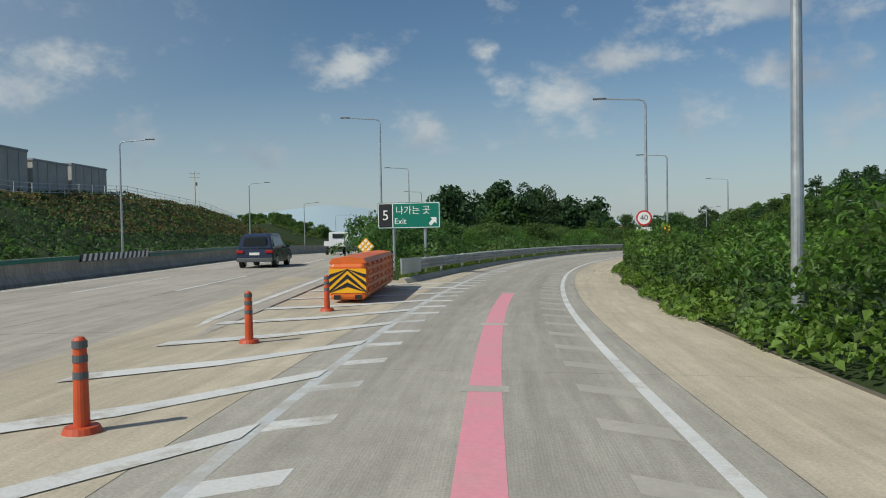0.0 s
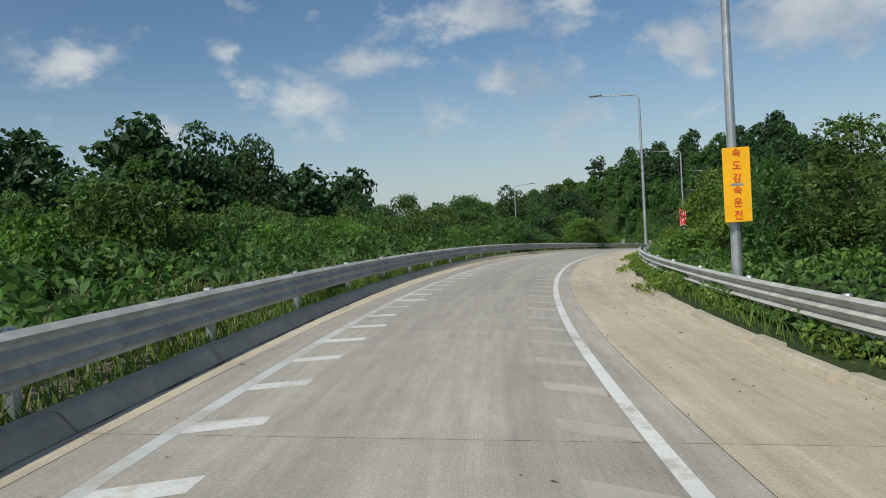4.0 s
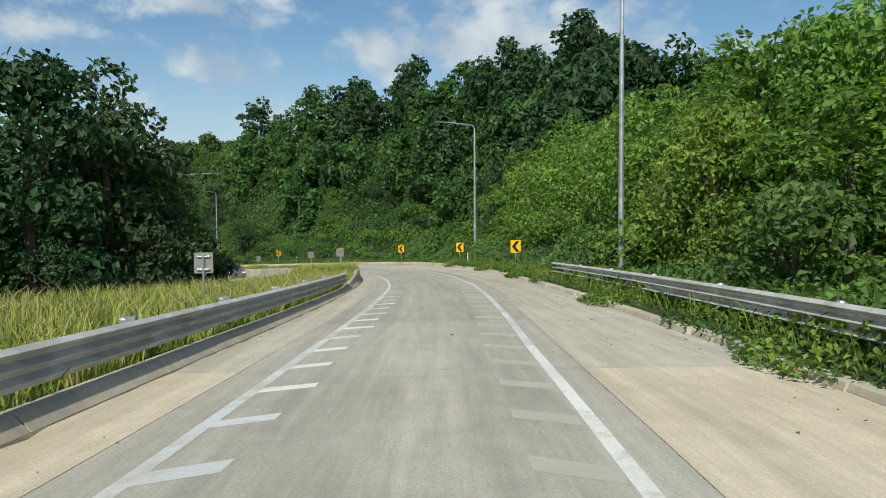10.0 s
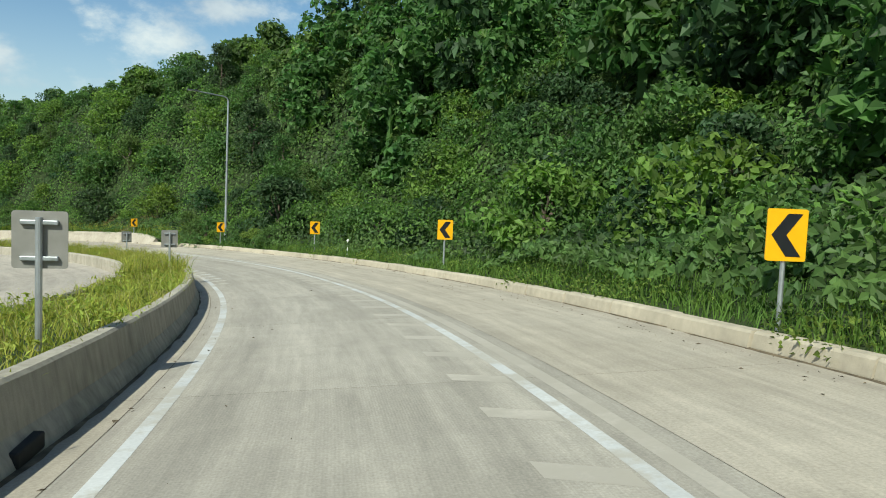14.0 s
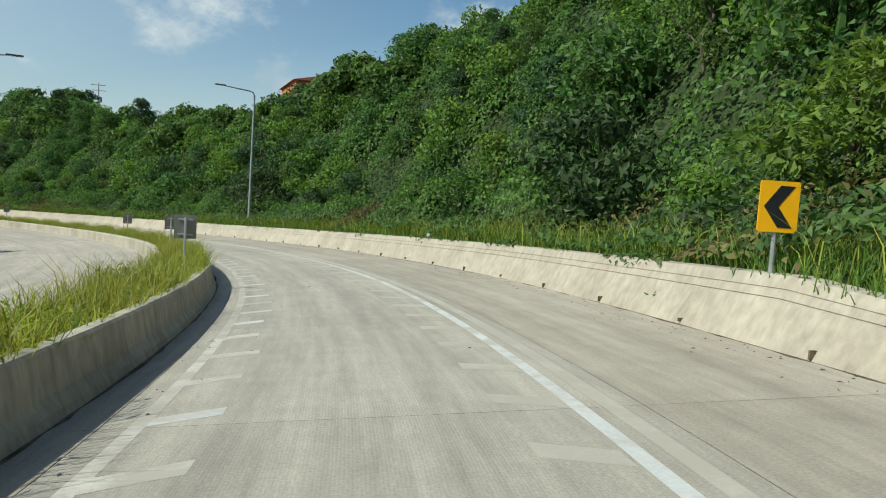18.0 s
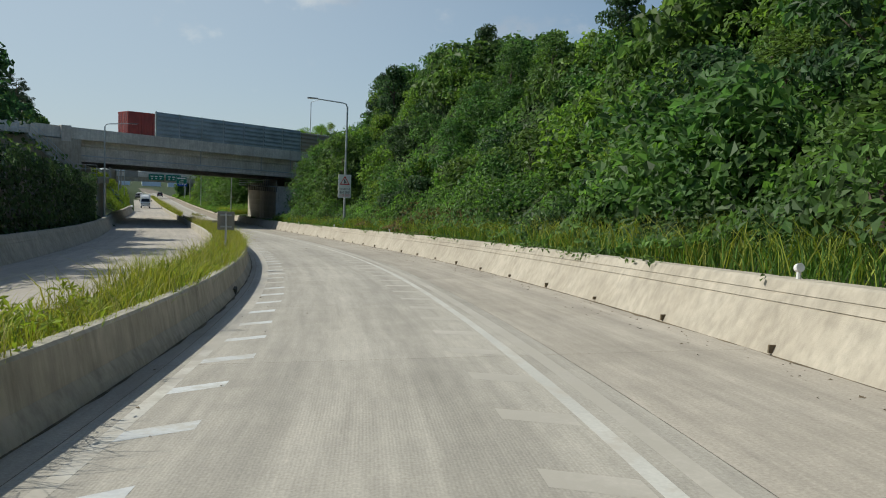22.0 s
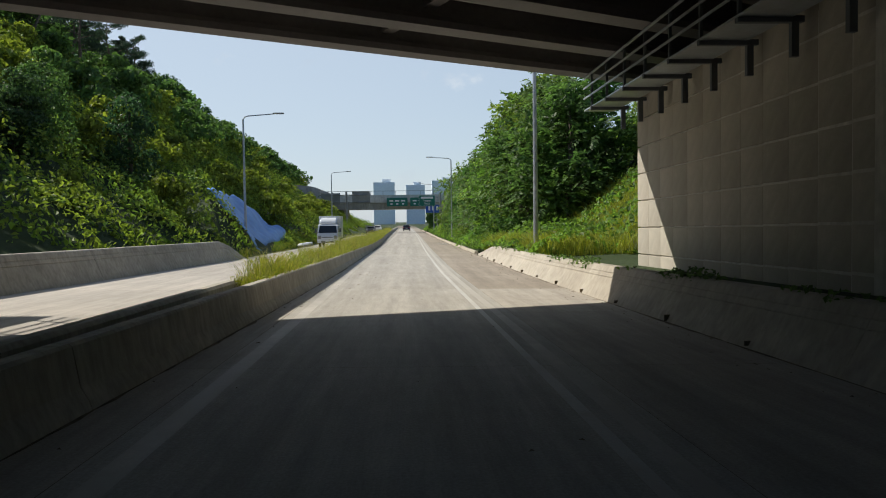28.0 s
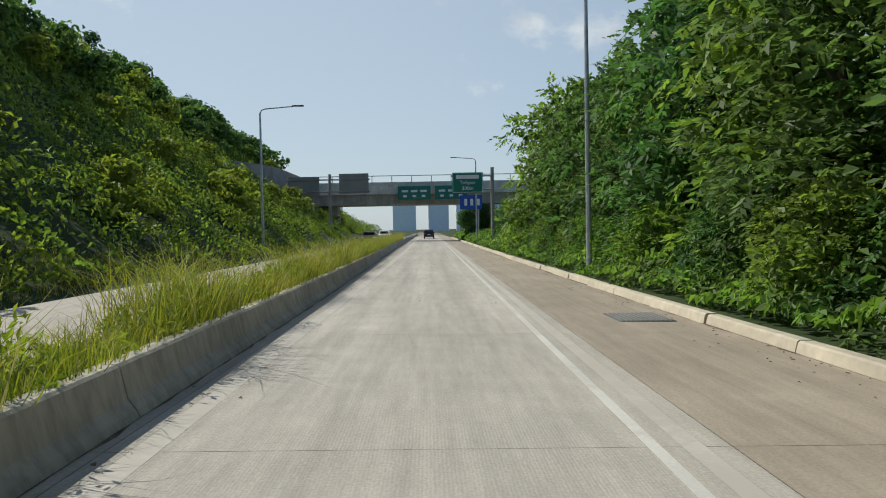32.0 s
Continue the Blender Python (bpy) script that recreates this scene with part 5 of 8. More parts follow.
undergrowth("undergrowth", np.random.default_rng(61), 0, xy, 0.3, "leaf_rust", "rust-brown dry growth on the slope beyond the expressway", 1.0, 2.5, 0.12)
xy = main_xyz(np.random.default_rng(62).uniform(-20, 235, 9000), np.random.default_rng(63).uniform(-40, -13.2, 9000))[:, :2]
undergrowth("undergrowth", np.random.default_rng(64), 0, xy, 0.3, "leaf_mid", "green growth on the slope beyond the expressway", 1.0, 2.0)
xy = main_xyz(RNG.uniform(-20, 235, 22000), RNG.uniform(-50, -13.2, 22000))[:, :2]
undergrowth("undergrowth", RNG, 0, xy, 0.32, "leaf_dark", "green and brown growth on the slope beyond the expressway", 0.9)
spill("creeping_vines", RNG, 24000, 62, 205, -0.35, 0.9, 0.12, 0.62, 0.07, "leaf_fresh", "green vines creeping over the kerb and rail", 1.1)
spill("creeping_vines", RNG, 11000, 118, 203, -0.45, 0.5, 0.06, 0.3, 0.07, "leaf_mid", "dusty green vines creeping over the broken kerb", 1.0)
spill("creeping_vines", RNG, 14000, 205, 282, -0.05, 1.2, 0.22, 0.75, 0.06, "leaf_light", "green weeds hanging over the kerb", 0.8)
spill("creeping_vines", RNG, 9000, 484, 560, 0.1, 1.6, 0.25, 1.1, 0.09, "leaf_mid", "low green weeds behind the kerb", 0.6)

spill("creeping_vines", RNG, 16000, -8, 64, -0.25, 1.3, 0.12, 1.1, 0.105, "leaf_light", "broad-leaved green vines creeping onto the shoulder", 0.5)
spill("creeping_vines", RNG, 5000, 258, 284, 0.0, 1.3, 0.3, 0.95, 0.08, "leaf_mid", "tall green weeds at the start of the barrier wall", 0.5)

dry = np.random.default_rng(65)
for s, d, rad, n in ((376, 6.4, 2.6, 1500), (371, 7.2, 2.0, 900), (384, 6.2, 1.6, 500), (283, 6.6, 1.8, 600), (291, 8.0, 1.6, 500), (268, 12.0, 2.2, 600), (312, 6.6, 1.4, 450)):
    q = np.array(at(s, d)[:2]) + dry.normal(size=(n, 2)) * rad * 0.5
    undergrowth("dry_growth", dry, 0, keep(q), 0.09, "leaf_rust", "brown dry brambles and bare earth on the cut slope", 1.6, 1.3, 0.12, 0.7, kr)
n = 15000
s = dry.uniform(284, 474, n)
f = np.clip(0.35 + 0.4 * np.sin(s * 0.61 + 2 * np.sin(s * 0.17)) + 0.35 * np.sin(s * 1.7), 0, 1)
ok = dry.random(n) < f ** 1.5
s, f = s[ok], f[ok]
k = dry.random(len(s))
top = np.interp(s, [425, 455], [0.84, 0.72])
q = ramp_xyz(s, tab(RIGHT_EDGE, s) + 0.30 + 0.5 * k, top + 0.16 * f * dry.random(len(s)) - 0.22 * f * (1 - k) ** 2 * dry.random(len(s)))
tagged(mesh_part("hanging_vines", raw_mesh("hanging_vines", *leaf_arrays(q, dry.normal(size=q.shape) * 0.5 + np.array([0, 0, 0.8]), 0.06, dry, 1.8)), "leaf_mid"), "green weeds hanging over the top of the barrier wall", "vines", kind="stuff")

# shrubs and trees
plant(SH_MID + SH_LIGHT + SH_NEAR, keep(scatter(RNG, 50, 46, 170, edge(2.2), edge(14))), RNG, 0.6, 1.05)
plant(T_NEAR, keep(scatter(RNG, 20, 62, 112, edge(5.0), edge(20))), RNG, 0.5, 0.85)
plant(T_LIGHT + T_NEAR, np.array([at(s, d)[:2] for s, d in ((82, 8.0), (85, 9.0), (88, 8.4))]), RNG, 0.42, 0.55)
plant(T_LIGHT + T_NEAR, np.array([at(s, d)[:2] for s, d in ((162, 11), (166, 9.5), (170, 8.0))]), RNG, 0.75, 0.95)
woods("woods", W_TREE, keep(scatter(RNG, 34, 20, 130, edge(60), edge(110))), RNG, 0.5, 0.85, "leaf_dark", "dark green far woods beyond the bushes")
plant(T_LIGHT * 3 + T_NEAR[1:2], keep(scatter(RNG, 34, 166, 204, edge(3.6), edge(14))), RNG, 0.9, 1.3)
plant(SH_NEAR, keep(scatter(RNG, 26, 172, 205, edge(3.2), edge(5.5))), RNG, 0.7, 1.1)
plant(SH_MID + SH_DARK + SH_LIGHT + SH_NEAR, keep(scatter(RNG, 78, 200, 428, edge(3.0), edge(9))), RNG, 0.7, 1.4)
woods("hill_shrubs", W_CLUMP, keep(scatter(RNG, 150, 200, 428, edge(3.6), edge(17))), RNG, 0.6, 1.35, "leaf_mid", "rounded green shrubs crowding the cut slope")
woods("hill_shrubs", W_CLUMP, keep(scatter(RNG, 80, 200, 428, edge(3.6), edge(17))), RNG, 0.6, 1.3, "leaf_light", "bright green leafy shrubs on the cut slope")
woods("hill_shrubs", W_CLUMP, keep(scatter(RNG, 50, 200, 428, edge(4.5), edge(17))), RNG, 0.6, 1.3, "leaf_dark", "dark green shrubs on the cut slope")
plant(T_MID + T_NEAR[:1] + T_DARK[1:], keep(scatter(RNG, 46, 204, 428, edge(6.5), edge(16))), RNG, 0.38, 0.62)
woods("hill_shrubs", W_SHRUB, keep(scatter(RNG, 120, 196, 428, edge(11), edge(24))), RNG, 0.7, 1.3, "leaf_mid", "green shrubs covering the upper slope")
woods("woods", W_TREE, keep(scatter(RNG, 52, 200, 278, edge(11), edge(32))), RNG, 0.75, 1.15, "leaf_dark", "dark green woods on the hill above the curve")
woods("woods", W_TREE, keep(scatter(RNG, 46, 200, 278, edge(9), edge(28))), RNG, 0.6, 1.0, "leaf_mid", "green broadleaf woods on the hill above the curve")
woods("woods", W_TREE, keep(scatter(RNG, 10, 280, 420, edge(14), edge(24))), RNG, 0.3, 0.5, "leaf_dark", "dark green trees on the crest of the slope")
plant(T_NEAR, np.array([at(406 + 2.6 * k, 8.6 + 1.6 * (k % 2))[:2] for k in range(7)]), RNG, 0.75, 1.0)
plant(SH_MID + SH_DARK + SH_NEAR, keep(scatter(RNG, 80, 32, 140, ledge(-5), ledge(-26))), RNG, 0.6, 1.1)
far = keep(scatter(RNG, 130, 70, 185, ledge(-20), ledge(-62)))
far = far[far[:, 0] > -2.0]
woods("woods", W_TREE, far, RNG, 0.84, 1.1, "leaf_dark", "dark green woods between ramp and expressway")
plant(T_NEAR[::2], np.array([at(s, d)[:2] for s, d in ((150, -9.2), (147, -8.8), (153, -11.5), (146, -11.5), (149, -13), (158, -19))]), RNG, 0.64, 0.78)
plant(T_NEAR[::2] + T_DARK[:1], np.array([at(s, d)[:2] for s, d in ((163, -25), (167, -28), (160, -27), (169, -23))]), np.random.default_rng(81), 1.1, 1.3)
plant(T_MID + T_DARK[:1], np.array([at(s, d)[:2] for s, d in ((120, -23), (124, -21.5), (129, -21), (134, -20), (138, -19.5), (127, -26))]), RNG, 0.72, 0.9)
plant(SH_NEAR, np.array([at(s, d)[:2] for s, d in ((149, -6.5), (151, -7.2), (137, -5.6), (139.5, -5.2), (142, -5.5), (144, -5.1), (146.5, -5.6), (140, -7), (145, -7), (141, -5.3), (143.5, -5.4), (139, -5.4))]), RNG, 0.95, 1.45)
woods("woods", W_TREE, keep(scatter(RNG, 42, 196, 372, ledge(-5), ledge(-22))), RNG, 0.5, 0.9, "leaf_dark", "dark green trees beyond the far lane")
woods("hill_shrubs", W_SHRUB, keep(scatter(RNG, 130, 452, 640, ledge(-5), ledge(-30))), RNG, 0.5, 1.0, "leaf_yellow", "bright green bushes on the lower hillside")
woods("hill_shrubs", W_SHRUB, keep(scatter(RNG, 190, 452, 640, ledge(-16), ledge(-50))), RNG, 0.7, 1.35, "leaf_mid", "green shrubs covering the hillside")
woods("woods", W_TREE, keep(scatter(RNG, 30, 452, 640, ledge(-26), ledge(-52))), RNG, 0.35, 0.65, "leaf_dark", "dark green trees on the hillside")
plant(T_DARK + T_MID, keep(scatter(RNG, 12, 456, 480, ledge(-6.5), ledge(-20))), RNG, 0.45, 0.7)
woods("hill_shrubs", W_SHRUB, keep(scatter(RNG, 70, 148, 218, edge(19), edge(62))), RNG, 0.6, 1.1, "leaf_mid", "green shrubs beyond the roadside trees")
plant(T_NEAR, np.array([at(486 + 2.6 * k, 8.3 + 1.1 * (k % 3))[:2] for k in range(24)]), RNG, 1.0, 1.35)
plant(T_NEAR, np.array([at(489 + 3.0 * k, 10.5 + 0.8 * (k % 2))[:2] for k in range(6)]), RNG, 1.35, 1.6)
plant(SH_NEAR, np.array([at(486 + 2.1 * k, 6.5 + 0.5 * (k % 2))[:2] for k in range(26)]), RNG, 0.7, 1.0)
plant(T_MID + SH_MID, keep(scatter(RNG, 40, 545, 650, edge(2.2), edge(14))), RNG, 0.6, 0.92)
plant(T_LIGHT + SH_LIGHT, keep(scatter(RNG, 22, 456, 482, edge(8), edge(20))), RNG, 0.6, 0.95)

plant(T_DARK + T_NEAR[:1], np.array([at(s, d)[:2] for s, d in ((97, -25), (101, -24), (105, -27), (109, -25), (112, -29), (116, -31))]), RNG, 0.95, 1.12)
plant(T_DARK, np.array([at(s, d)[:2] for s, d in ((372, -17.6), (377, -18.2), (382, -18), (388, -18.6), (394, -18.2), (366, -18))]), RNG, 0.95, 1.3)

plant(T_DARK + T_NEAR[2:], np.array([at(s, d)[:2] for s, d in ((187, -14.2), (192, -13.8), (182, -16), (197, -13.5), (178, -19), (202, -13.6), (190, -18))]), RNG, 0.92, 1.1)
plant(SH_MID + SH_DARK, np.array([at(s, d)[:2] for s, d in ((186, -12.4), (190, -12), (195, -11.6), (200, -11.3), (205, -11.6), (181, -15))]), RNG, 0.7, 1.0)
plant(T_NEAR, np.array([at(s, d)[:2] for s, d in ((104, 9.8), (107, 11.5), (110, 10.2), (113, 12.2), (119, 13), (108, 8.6))]), RNG, 0.6, 0.78)

# roadside bushes along the middle of the ramp
BUSH = np.random.default_rng(23)
woods("bush_belt", W_BUSH, keep(scatter(BUSH, 60, 40, 112, ledge(-4.5), ledge(-15)), 11.8), BUSH, 0.75, 1.15, "leaf_mid", "feathery green bushes behind the guard rail")
woods("bush_belt", W_BUSH, keep(scatter(BUSH, 46, 36, 112, ledge(-3.6), ledge(-12)), 11.8), BUSH, 0.6, 0.95, "leaf_light", "pale green weeds and young bushes behind the guard rail")
woods("bush_belt", W_BUSH, np.array([at(s, d)[:2] for s, d in ((33, -7.2), (35, -8.2), (37, -7.0), (39, -8.6), (41, -7.4), (36, -9.4), (43, -9.0), (45, -7.8), (47, -9.6), (40, -10.0))]), BUSH, 0.85, 1.15, "leaf_mid", "green bushes in the gore behind the exit sign")
plant(SH_NEAR + SH_DARK[:1], np.array([at(s, d)[:2] for s, d in ((110, -5.4), (112.5, -6.2), (115, -5.6), (117.5, -6.8), (120, -6.0), (123, -7.0), (126, -6.4), (113, -8.6), (118, -9.2), (122, -9.6), (127, -9.0), (130, -7.5))]), BUSH, 0.75, 1.05)
plant(T_MID + T_NEAR[:1], np.array([at(s, d)[:2] for s, d in ((128, -14.5), (133, -15.5), (138, -15), (142, -17.5), (146, -16), (131, -19))]), BUSH, 0.52, 0.66)
plant(T_NEAR[:1], np.array([at(126.0, 10.9)[:2]]), BUSH, 0.82, 0.84)
plant(T_NEAR, np.array([at(s, d)[:2] for s, d in ((480, 10.6), (482.5, 11.4), (484.5, 10.2), (483, 13.5))]), BUSH, 1.15, 1.4)

plant(SH_MID[:2] + SH_NEAR[:2] + SH_LIGHT[:1], np.array([at(s, float(tab(RIGHT_EDGE, s)) + d)[:2] for s, d in ((258.5, 1.0), (260.6, 0.8), (262.4, 1.2), (264, 1.5), (267.5, 0.9), (269, 0.75), (270.5, 1.1), (272, 0.8), (273.5, 1.2))]), BUSH, 0.5, 0.8)

# pines on the hilltop
def pine(m, h, seed):
    rng = np.random.default_rng(seed)
    ob = empty("pine_tree", m, "tall dark pine with bare trunk on the hilltop", "tree", "pines on the hilltop")
    bm = bmesh.new()
    a = Vector((0, 0, -0.6))
    axis = []
    for k in range(1, 7):
        b = Vector((rng.normal() * 0.14, rng.normal() * 0.14, h * k / 6))
        cyl(bm, a, b, 0.17 * (1 - k / 7.5) + 0.03, 0.17 * (1 - (k + 1) / 7.5) + 0.02, 8)
        axis.append(b)
        a = b
    part("trunk", bm, "bark", ob)
    tufts = []
    for k in range(16):
        f = 0.38 + 0.6 * k / 15
        b = axis[min(int(f * 6), 5)].lerp(axis[max(int(f * 6) - 1, 0)], 0.5)
        b = Vector((b.x, b.y, h * f))
        w = rng.uniform(0, 6.28)
        L = h * (0.32 - 0.24 * (f - 0.38)) * rng.uniform(0.6, 1.1)
        tip = b + Vector((math.cos(w) * L, math.sin(w) * L, L * rng.uniform(0.15, 0.5)))
        bm = bmesh.new()
        cyl(bm, b, tip, 0.05, 0.02, 6)
        part("limb", bm, "bark", ob)
        for g in (0.6, 0.85, 1.05):
            c = b.lerp(tip, g)
            tufts.append((c.x, c.y, c.z + 0.1, L * rng.uniform(0.26, 0.42), L * rng.uniform(0.12, 0.2)))
    p, nrm = blob_leaves(tufts, 3000, rng, 0.5, 0.4)
    mesh_part("crown", raw_mesh("crown", *leaf_arrays(p, nrm, 0.075, rng, 4.0)), "needle", ob)


for k, (s, d, h) in enumerate(((498, -31, 8.0), (503, -29.5, 8.6), (507, -31.5, 7.5), (511, -30, 7.8), (515, -29.6, 6.6), (520, -30.5, 7.2))):
    q = at(s, d)
    pine(Matrix.Translation((q.x, q.y, float(ground_z(np.array([q.x]), np.array([q.y]))[0]))), h, 80 + k)

# grasses
for n, mat, high, label in ((110000, "grass_blade", 0.5, "yellow-green grass in the planted median strip"), (34000, "grass_green", 0.46, "green weeds among the grass of the median strip"), (16000, "grass_dry", 0.55, "dry seed heads among the grass of the median strip")):
    s = 186 + 400 * RNG.random(n) ** 1.15
    a, b = tab(FAR_LANE_NEAR, s) + 0.15, tab(LEFT_EDGE, s) - 0.22
    pts = ramp_xyz(s, a + (b - a) * RNG.random(n), np.where(s < 470, 0.4, 0.29))
    tuft = 0.55 + 0.45 * np.sin(s * 1.9 + 2 * np.sin(s * 0.37))
    ok = ((s < 425) | (s > 447)) & (RNG.random(n) < 0.45 + tuft)
    tall = high * np.where(s < 235, 0.66, np.where(s < 470, 1.2, 1.75)) * (0.8 + 0.35 * np.sin(s * 0.8 + np.sin(s * 2.3)))
    grass("median_grass", RNG, pts[ok], tall[ok], 0.0055, mat, label, 0.36)


n = 60000
s = 186 + 400 * RNG.random(n) ** 1.15
a, b = tab(FAR_LANE_NEAR, s) + 0.15, tab(LEFT_EDGE, s) - 0.2
f = RNG.random(n)
clump = np.clip(0.55 + 0.3 * np.sin(s * 1.3 + 3 * f + 2 * np.sin(s * 0.21)) + 0.25 * np.sin(s * 3.1 + 5 * f), 0.1, 1.1)
ok = (s < 425) | (s > 447)
pts = ramp_xyz(s, a + (b - a) * f, np.where(s < 470, 0.4, 0.29) + np.where(s < 235, 0.36, np.where(s < 470, 0.5, 0.78)) * clump * RNG.random(n) ** 0.7)[ok]
tagged(mesh_part("median_weeds", raw_mesh("median_weeds", *leaf_arrays(pts, RNG.normal(size=pts.shape) + np.array([0, 0, 0.6]), 0.034, RNG, 3.2)), "grass_blade"), "low leafy weeds in the planted median strip", "weeds", kind="stuff")


def verge_cover(n, s0, s1, d0, d1, height, width, mat, label, power=1.0):
    xy = keep(scatter(RNG, n, s0, s1, d0, d1, power))
    z = ground_z(xy[:, 0], xy[:, 1])
    grass("verge_grass", RNG, np.stack([xy[:, 0], xy[:, 1], z - 0.02], 1), height, width, mat, label)


verge_cover(24000, 180, 282, edge(0.25), edge(3.6), 0.42, 0.010, "grass_green", "rough green grass along the slope's foot", 1.4)
verge_cover(26000, 275, 480, edge(0.75), edge(3.2), 0.6, 0.010, "grass_green", "rough green grass above the barrier wall", 1.3)
verge_cover(22000, 275, 480, edge(0.75), edge(4.6), 0.85, 0.009, "grass_blade", "yellow-green grass above the barrier wall", 1.3)
verge_cover(26000, 444, 482, edge(0.75), edge(9.0), 0.9, 0.010, "grass_blade", "tall yellow-green grass on the slope beyond the bridge", 1.2)
verge_cover(14000, 55, 180, edge(0.25), edge(2.4), 0.4, 0.010, "grass_green", "green grass round the guard rail posts")
verge_cover(9000, 118, 206, edge(0.5), edge(3.8), 0.6, 0.009, "grass_blade", "yellow-green grass behind the guard rail")
verge_cover(14000, 24, 150, lambda s: tab(LEFT_EDGE, s) - 0.62, lambda s: tab(LEFT_EDGE, s) - 3.0, 0.6, 0.010, "grass_green", "tall green grass behind the guard rail")
verge_cover(7000, 24, 150, lambda s: tab(LEFT_EDGE, s) - 0.9, lambda s: tab(LEFT_EDGE, s) - 4.5, 0.8, 0.009, "grass_dry", "dry straw-coloured grass behind the guard rail")
verge_cover(9000, 474, 512, lambda s: tab(FAR_LANE_EDGE, s) - 0.25, lambda s: tab(T_FOOT, s) - 0.1, 0.36, 0.010, "grass_green", "low green grass between the far lane and the tarpaulin")
verge_cover(5000, 476, 520, lambda s: tab(FAR_LANE_EDGE, s) - 0.25, lambda s: tab(T_FOOT, s) - 0.1, 0.5, 0.009, "grass_blade", "yellow-green grass between the far lane and the tarpaulin")
# meadow where the ramps part
for n, mat, high in ((16000, "grass_blade", 0.5), (9000, "grass_green", 0.45), (9000, "grass_dry", 0.6)):
    s = 149 + 42 * RNG.random(n)
    a, b = tab(FAR_LANE_NEAR, s) + 0.4, tab(LEFT_EDGE, s) - 0.4
    grass("meadow_grass", RNG, ramp_xyz(s, b + (a - b) * RNG.random(n) ** 1.6, np.where(s < 187, 0.08, 0.4)), high, 0.011, mat, "dry and green meadow grass where the ramps part")
# weeds in the shade between rail and kerb
n = 12000
s = RNG.uniform(25, 186, n)
grass("rail_weeds", RNG, ramp_xyz(s, tab(LEFT_EDGE, s) - 0.3 - 0.5 * RNG.random(n), 0.02), 0.2, 0.010, "grass_green", "dark weeds below the guard rail")

n = 260
s = RNG.uniform(404, 421, n)
grass("reed_grass", RNG, ramp_xyz(s, tab(LEFT_EDGE, s) - 0.4 - 0.6 * RNG.random(n), 0.4), 0.85, 0.007, "grass_dry", "tall feathery reed grass in the planted strip", 0.45)
reed = np.random.default_rng(91)
plumes, dirs = [], []
for k in range(34):
    s = reed.uniform(404, 419)
    base = ramp_xyz(np.array([s]), tab(LEFT_EDGE, np.array([s])) - 0.4 - 0.6 * reed.random(), 1.05 + 0.3 * reed.random())[0]
    w = reed.uniform(0, 6.28)
    f = reed.random(70)
    arc = np.stack([np.cos(w) * 0.34 * f, np.sin(w) * 0.34 * f, 0.16 * np.sin(f * 2.6)], 1)
    plumes.append(base + arc + reed.normal(size=(70, 3)) * 0.016)
    dirs.append(reed.normal(size=(70, 3)))
tagged(mesh_part("reed_plumes", raw_mesh("reed_plumes", *leaf_arrays(np.concatenate(plumes), np.concatenate(dirs), 0.014, reed, 4.5)), "grass_dry"), "feathery straw-coloured seed plumes of reeds in the planted strip", "reed plumes", kind="stuff")

for ob in PROTOS:
    for c in list(ob.children_recursive):
        bpy.data.objects.remove(c)
    bpy.data.objects.remove(ob)


# ---- building blocks for things ----
def plate(bm, pts, y, thick):
    """A flat plate in the xz plane with outline pts, its face at y and its back thick behind it."""
    f = [bm.verts.new((x, y, z)) for x, z in pts]
    g = [bm.verts.new((x, y + thick, z)) for x, z in pts]
    n = len(pts)
    bm.faces.new(f)
    bm.faces.new(g[::-1])
    for i in range(n):
        bm.faces.new((f[i], g[i], g[(i + 1) % n], f[(i + 1) % n]))
    bmesh.ops.recalc_face_normals(bm, faces=bm.faces)
    return bm


def rounded(w, h, r=0.04, cx=0.0, cz=0.0):
    pts = []
    for sx, sz, a0 in ((1, 1, 0), (-1, 1, 90), (-1, -1, 180), (1, -1, 270)):
        for k in range(4):
            a = radians(a0 + 30 * k)
            pts.append((cx + sx * (w / 2 - r) + r * math.cos(a), cz + sz * (h / 2 - r) + r * math.sin(a)))
    return pts


def ring_pts(r, n=32, cx=0.0, cz=0.0):
    return [(cx + r * math.cos(6.2832 * k / n), cz + r * math.sin(6.2832 * k / n)) for k in range(n)]


def words(body, size, parent, x, y, z, mat, name="lettering", squeeze=1.0):
    """Raised lettering in Blender's own font, facing -y."""
    cu = bpy.data.curves.new(name, "FONT")
    cu.body, cu.size, cu.align_x, cu.align_y, cu.extrude, cu.resolution_u = body, size, "CENTER", "CENTER", 0.002, 3
    tmp = new("tmp", cu)
    me = bpy.data.meshes.new_from_object(tmp)
    bpy.data.objects.remove(tmp)
    me.name = name
    me.materials.clear()
    me.transform(Matrix.Translation((x, y, z)) @ Matrix.Rotation(radians(90), 4, "X") @ Matrix.Diagonal((squeeze, 1, 1, 1)))
    return mesh_part(name, me, mat, parent)


def ground_at(s, d):
    p = at(s, d)
    return float(ground_z(np.array([p.x]), np.array([p.y]))[0])


def stand(s, d, turn=0.0, sink=0.0):
    """The pose of a thing that stands on the ground at s, d."""
    p = at(s, d)
    return Matrix.Translation((p.x, p.y, ground_at(s, d) - sink)) @ Matrix.Rotation(float(centre(s)[3]) + radians(turn), 4, "Z")


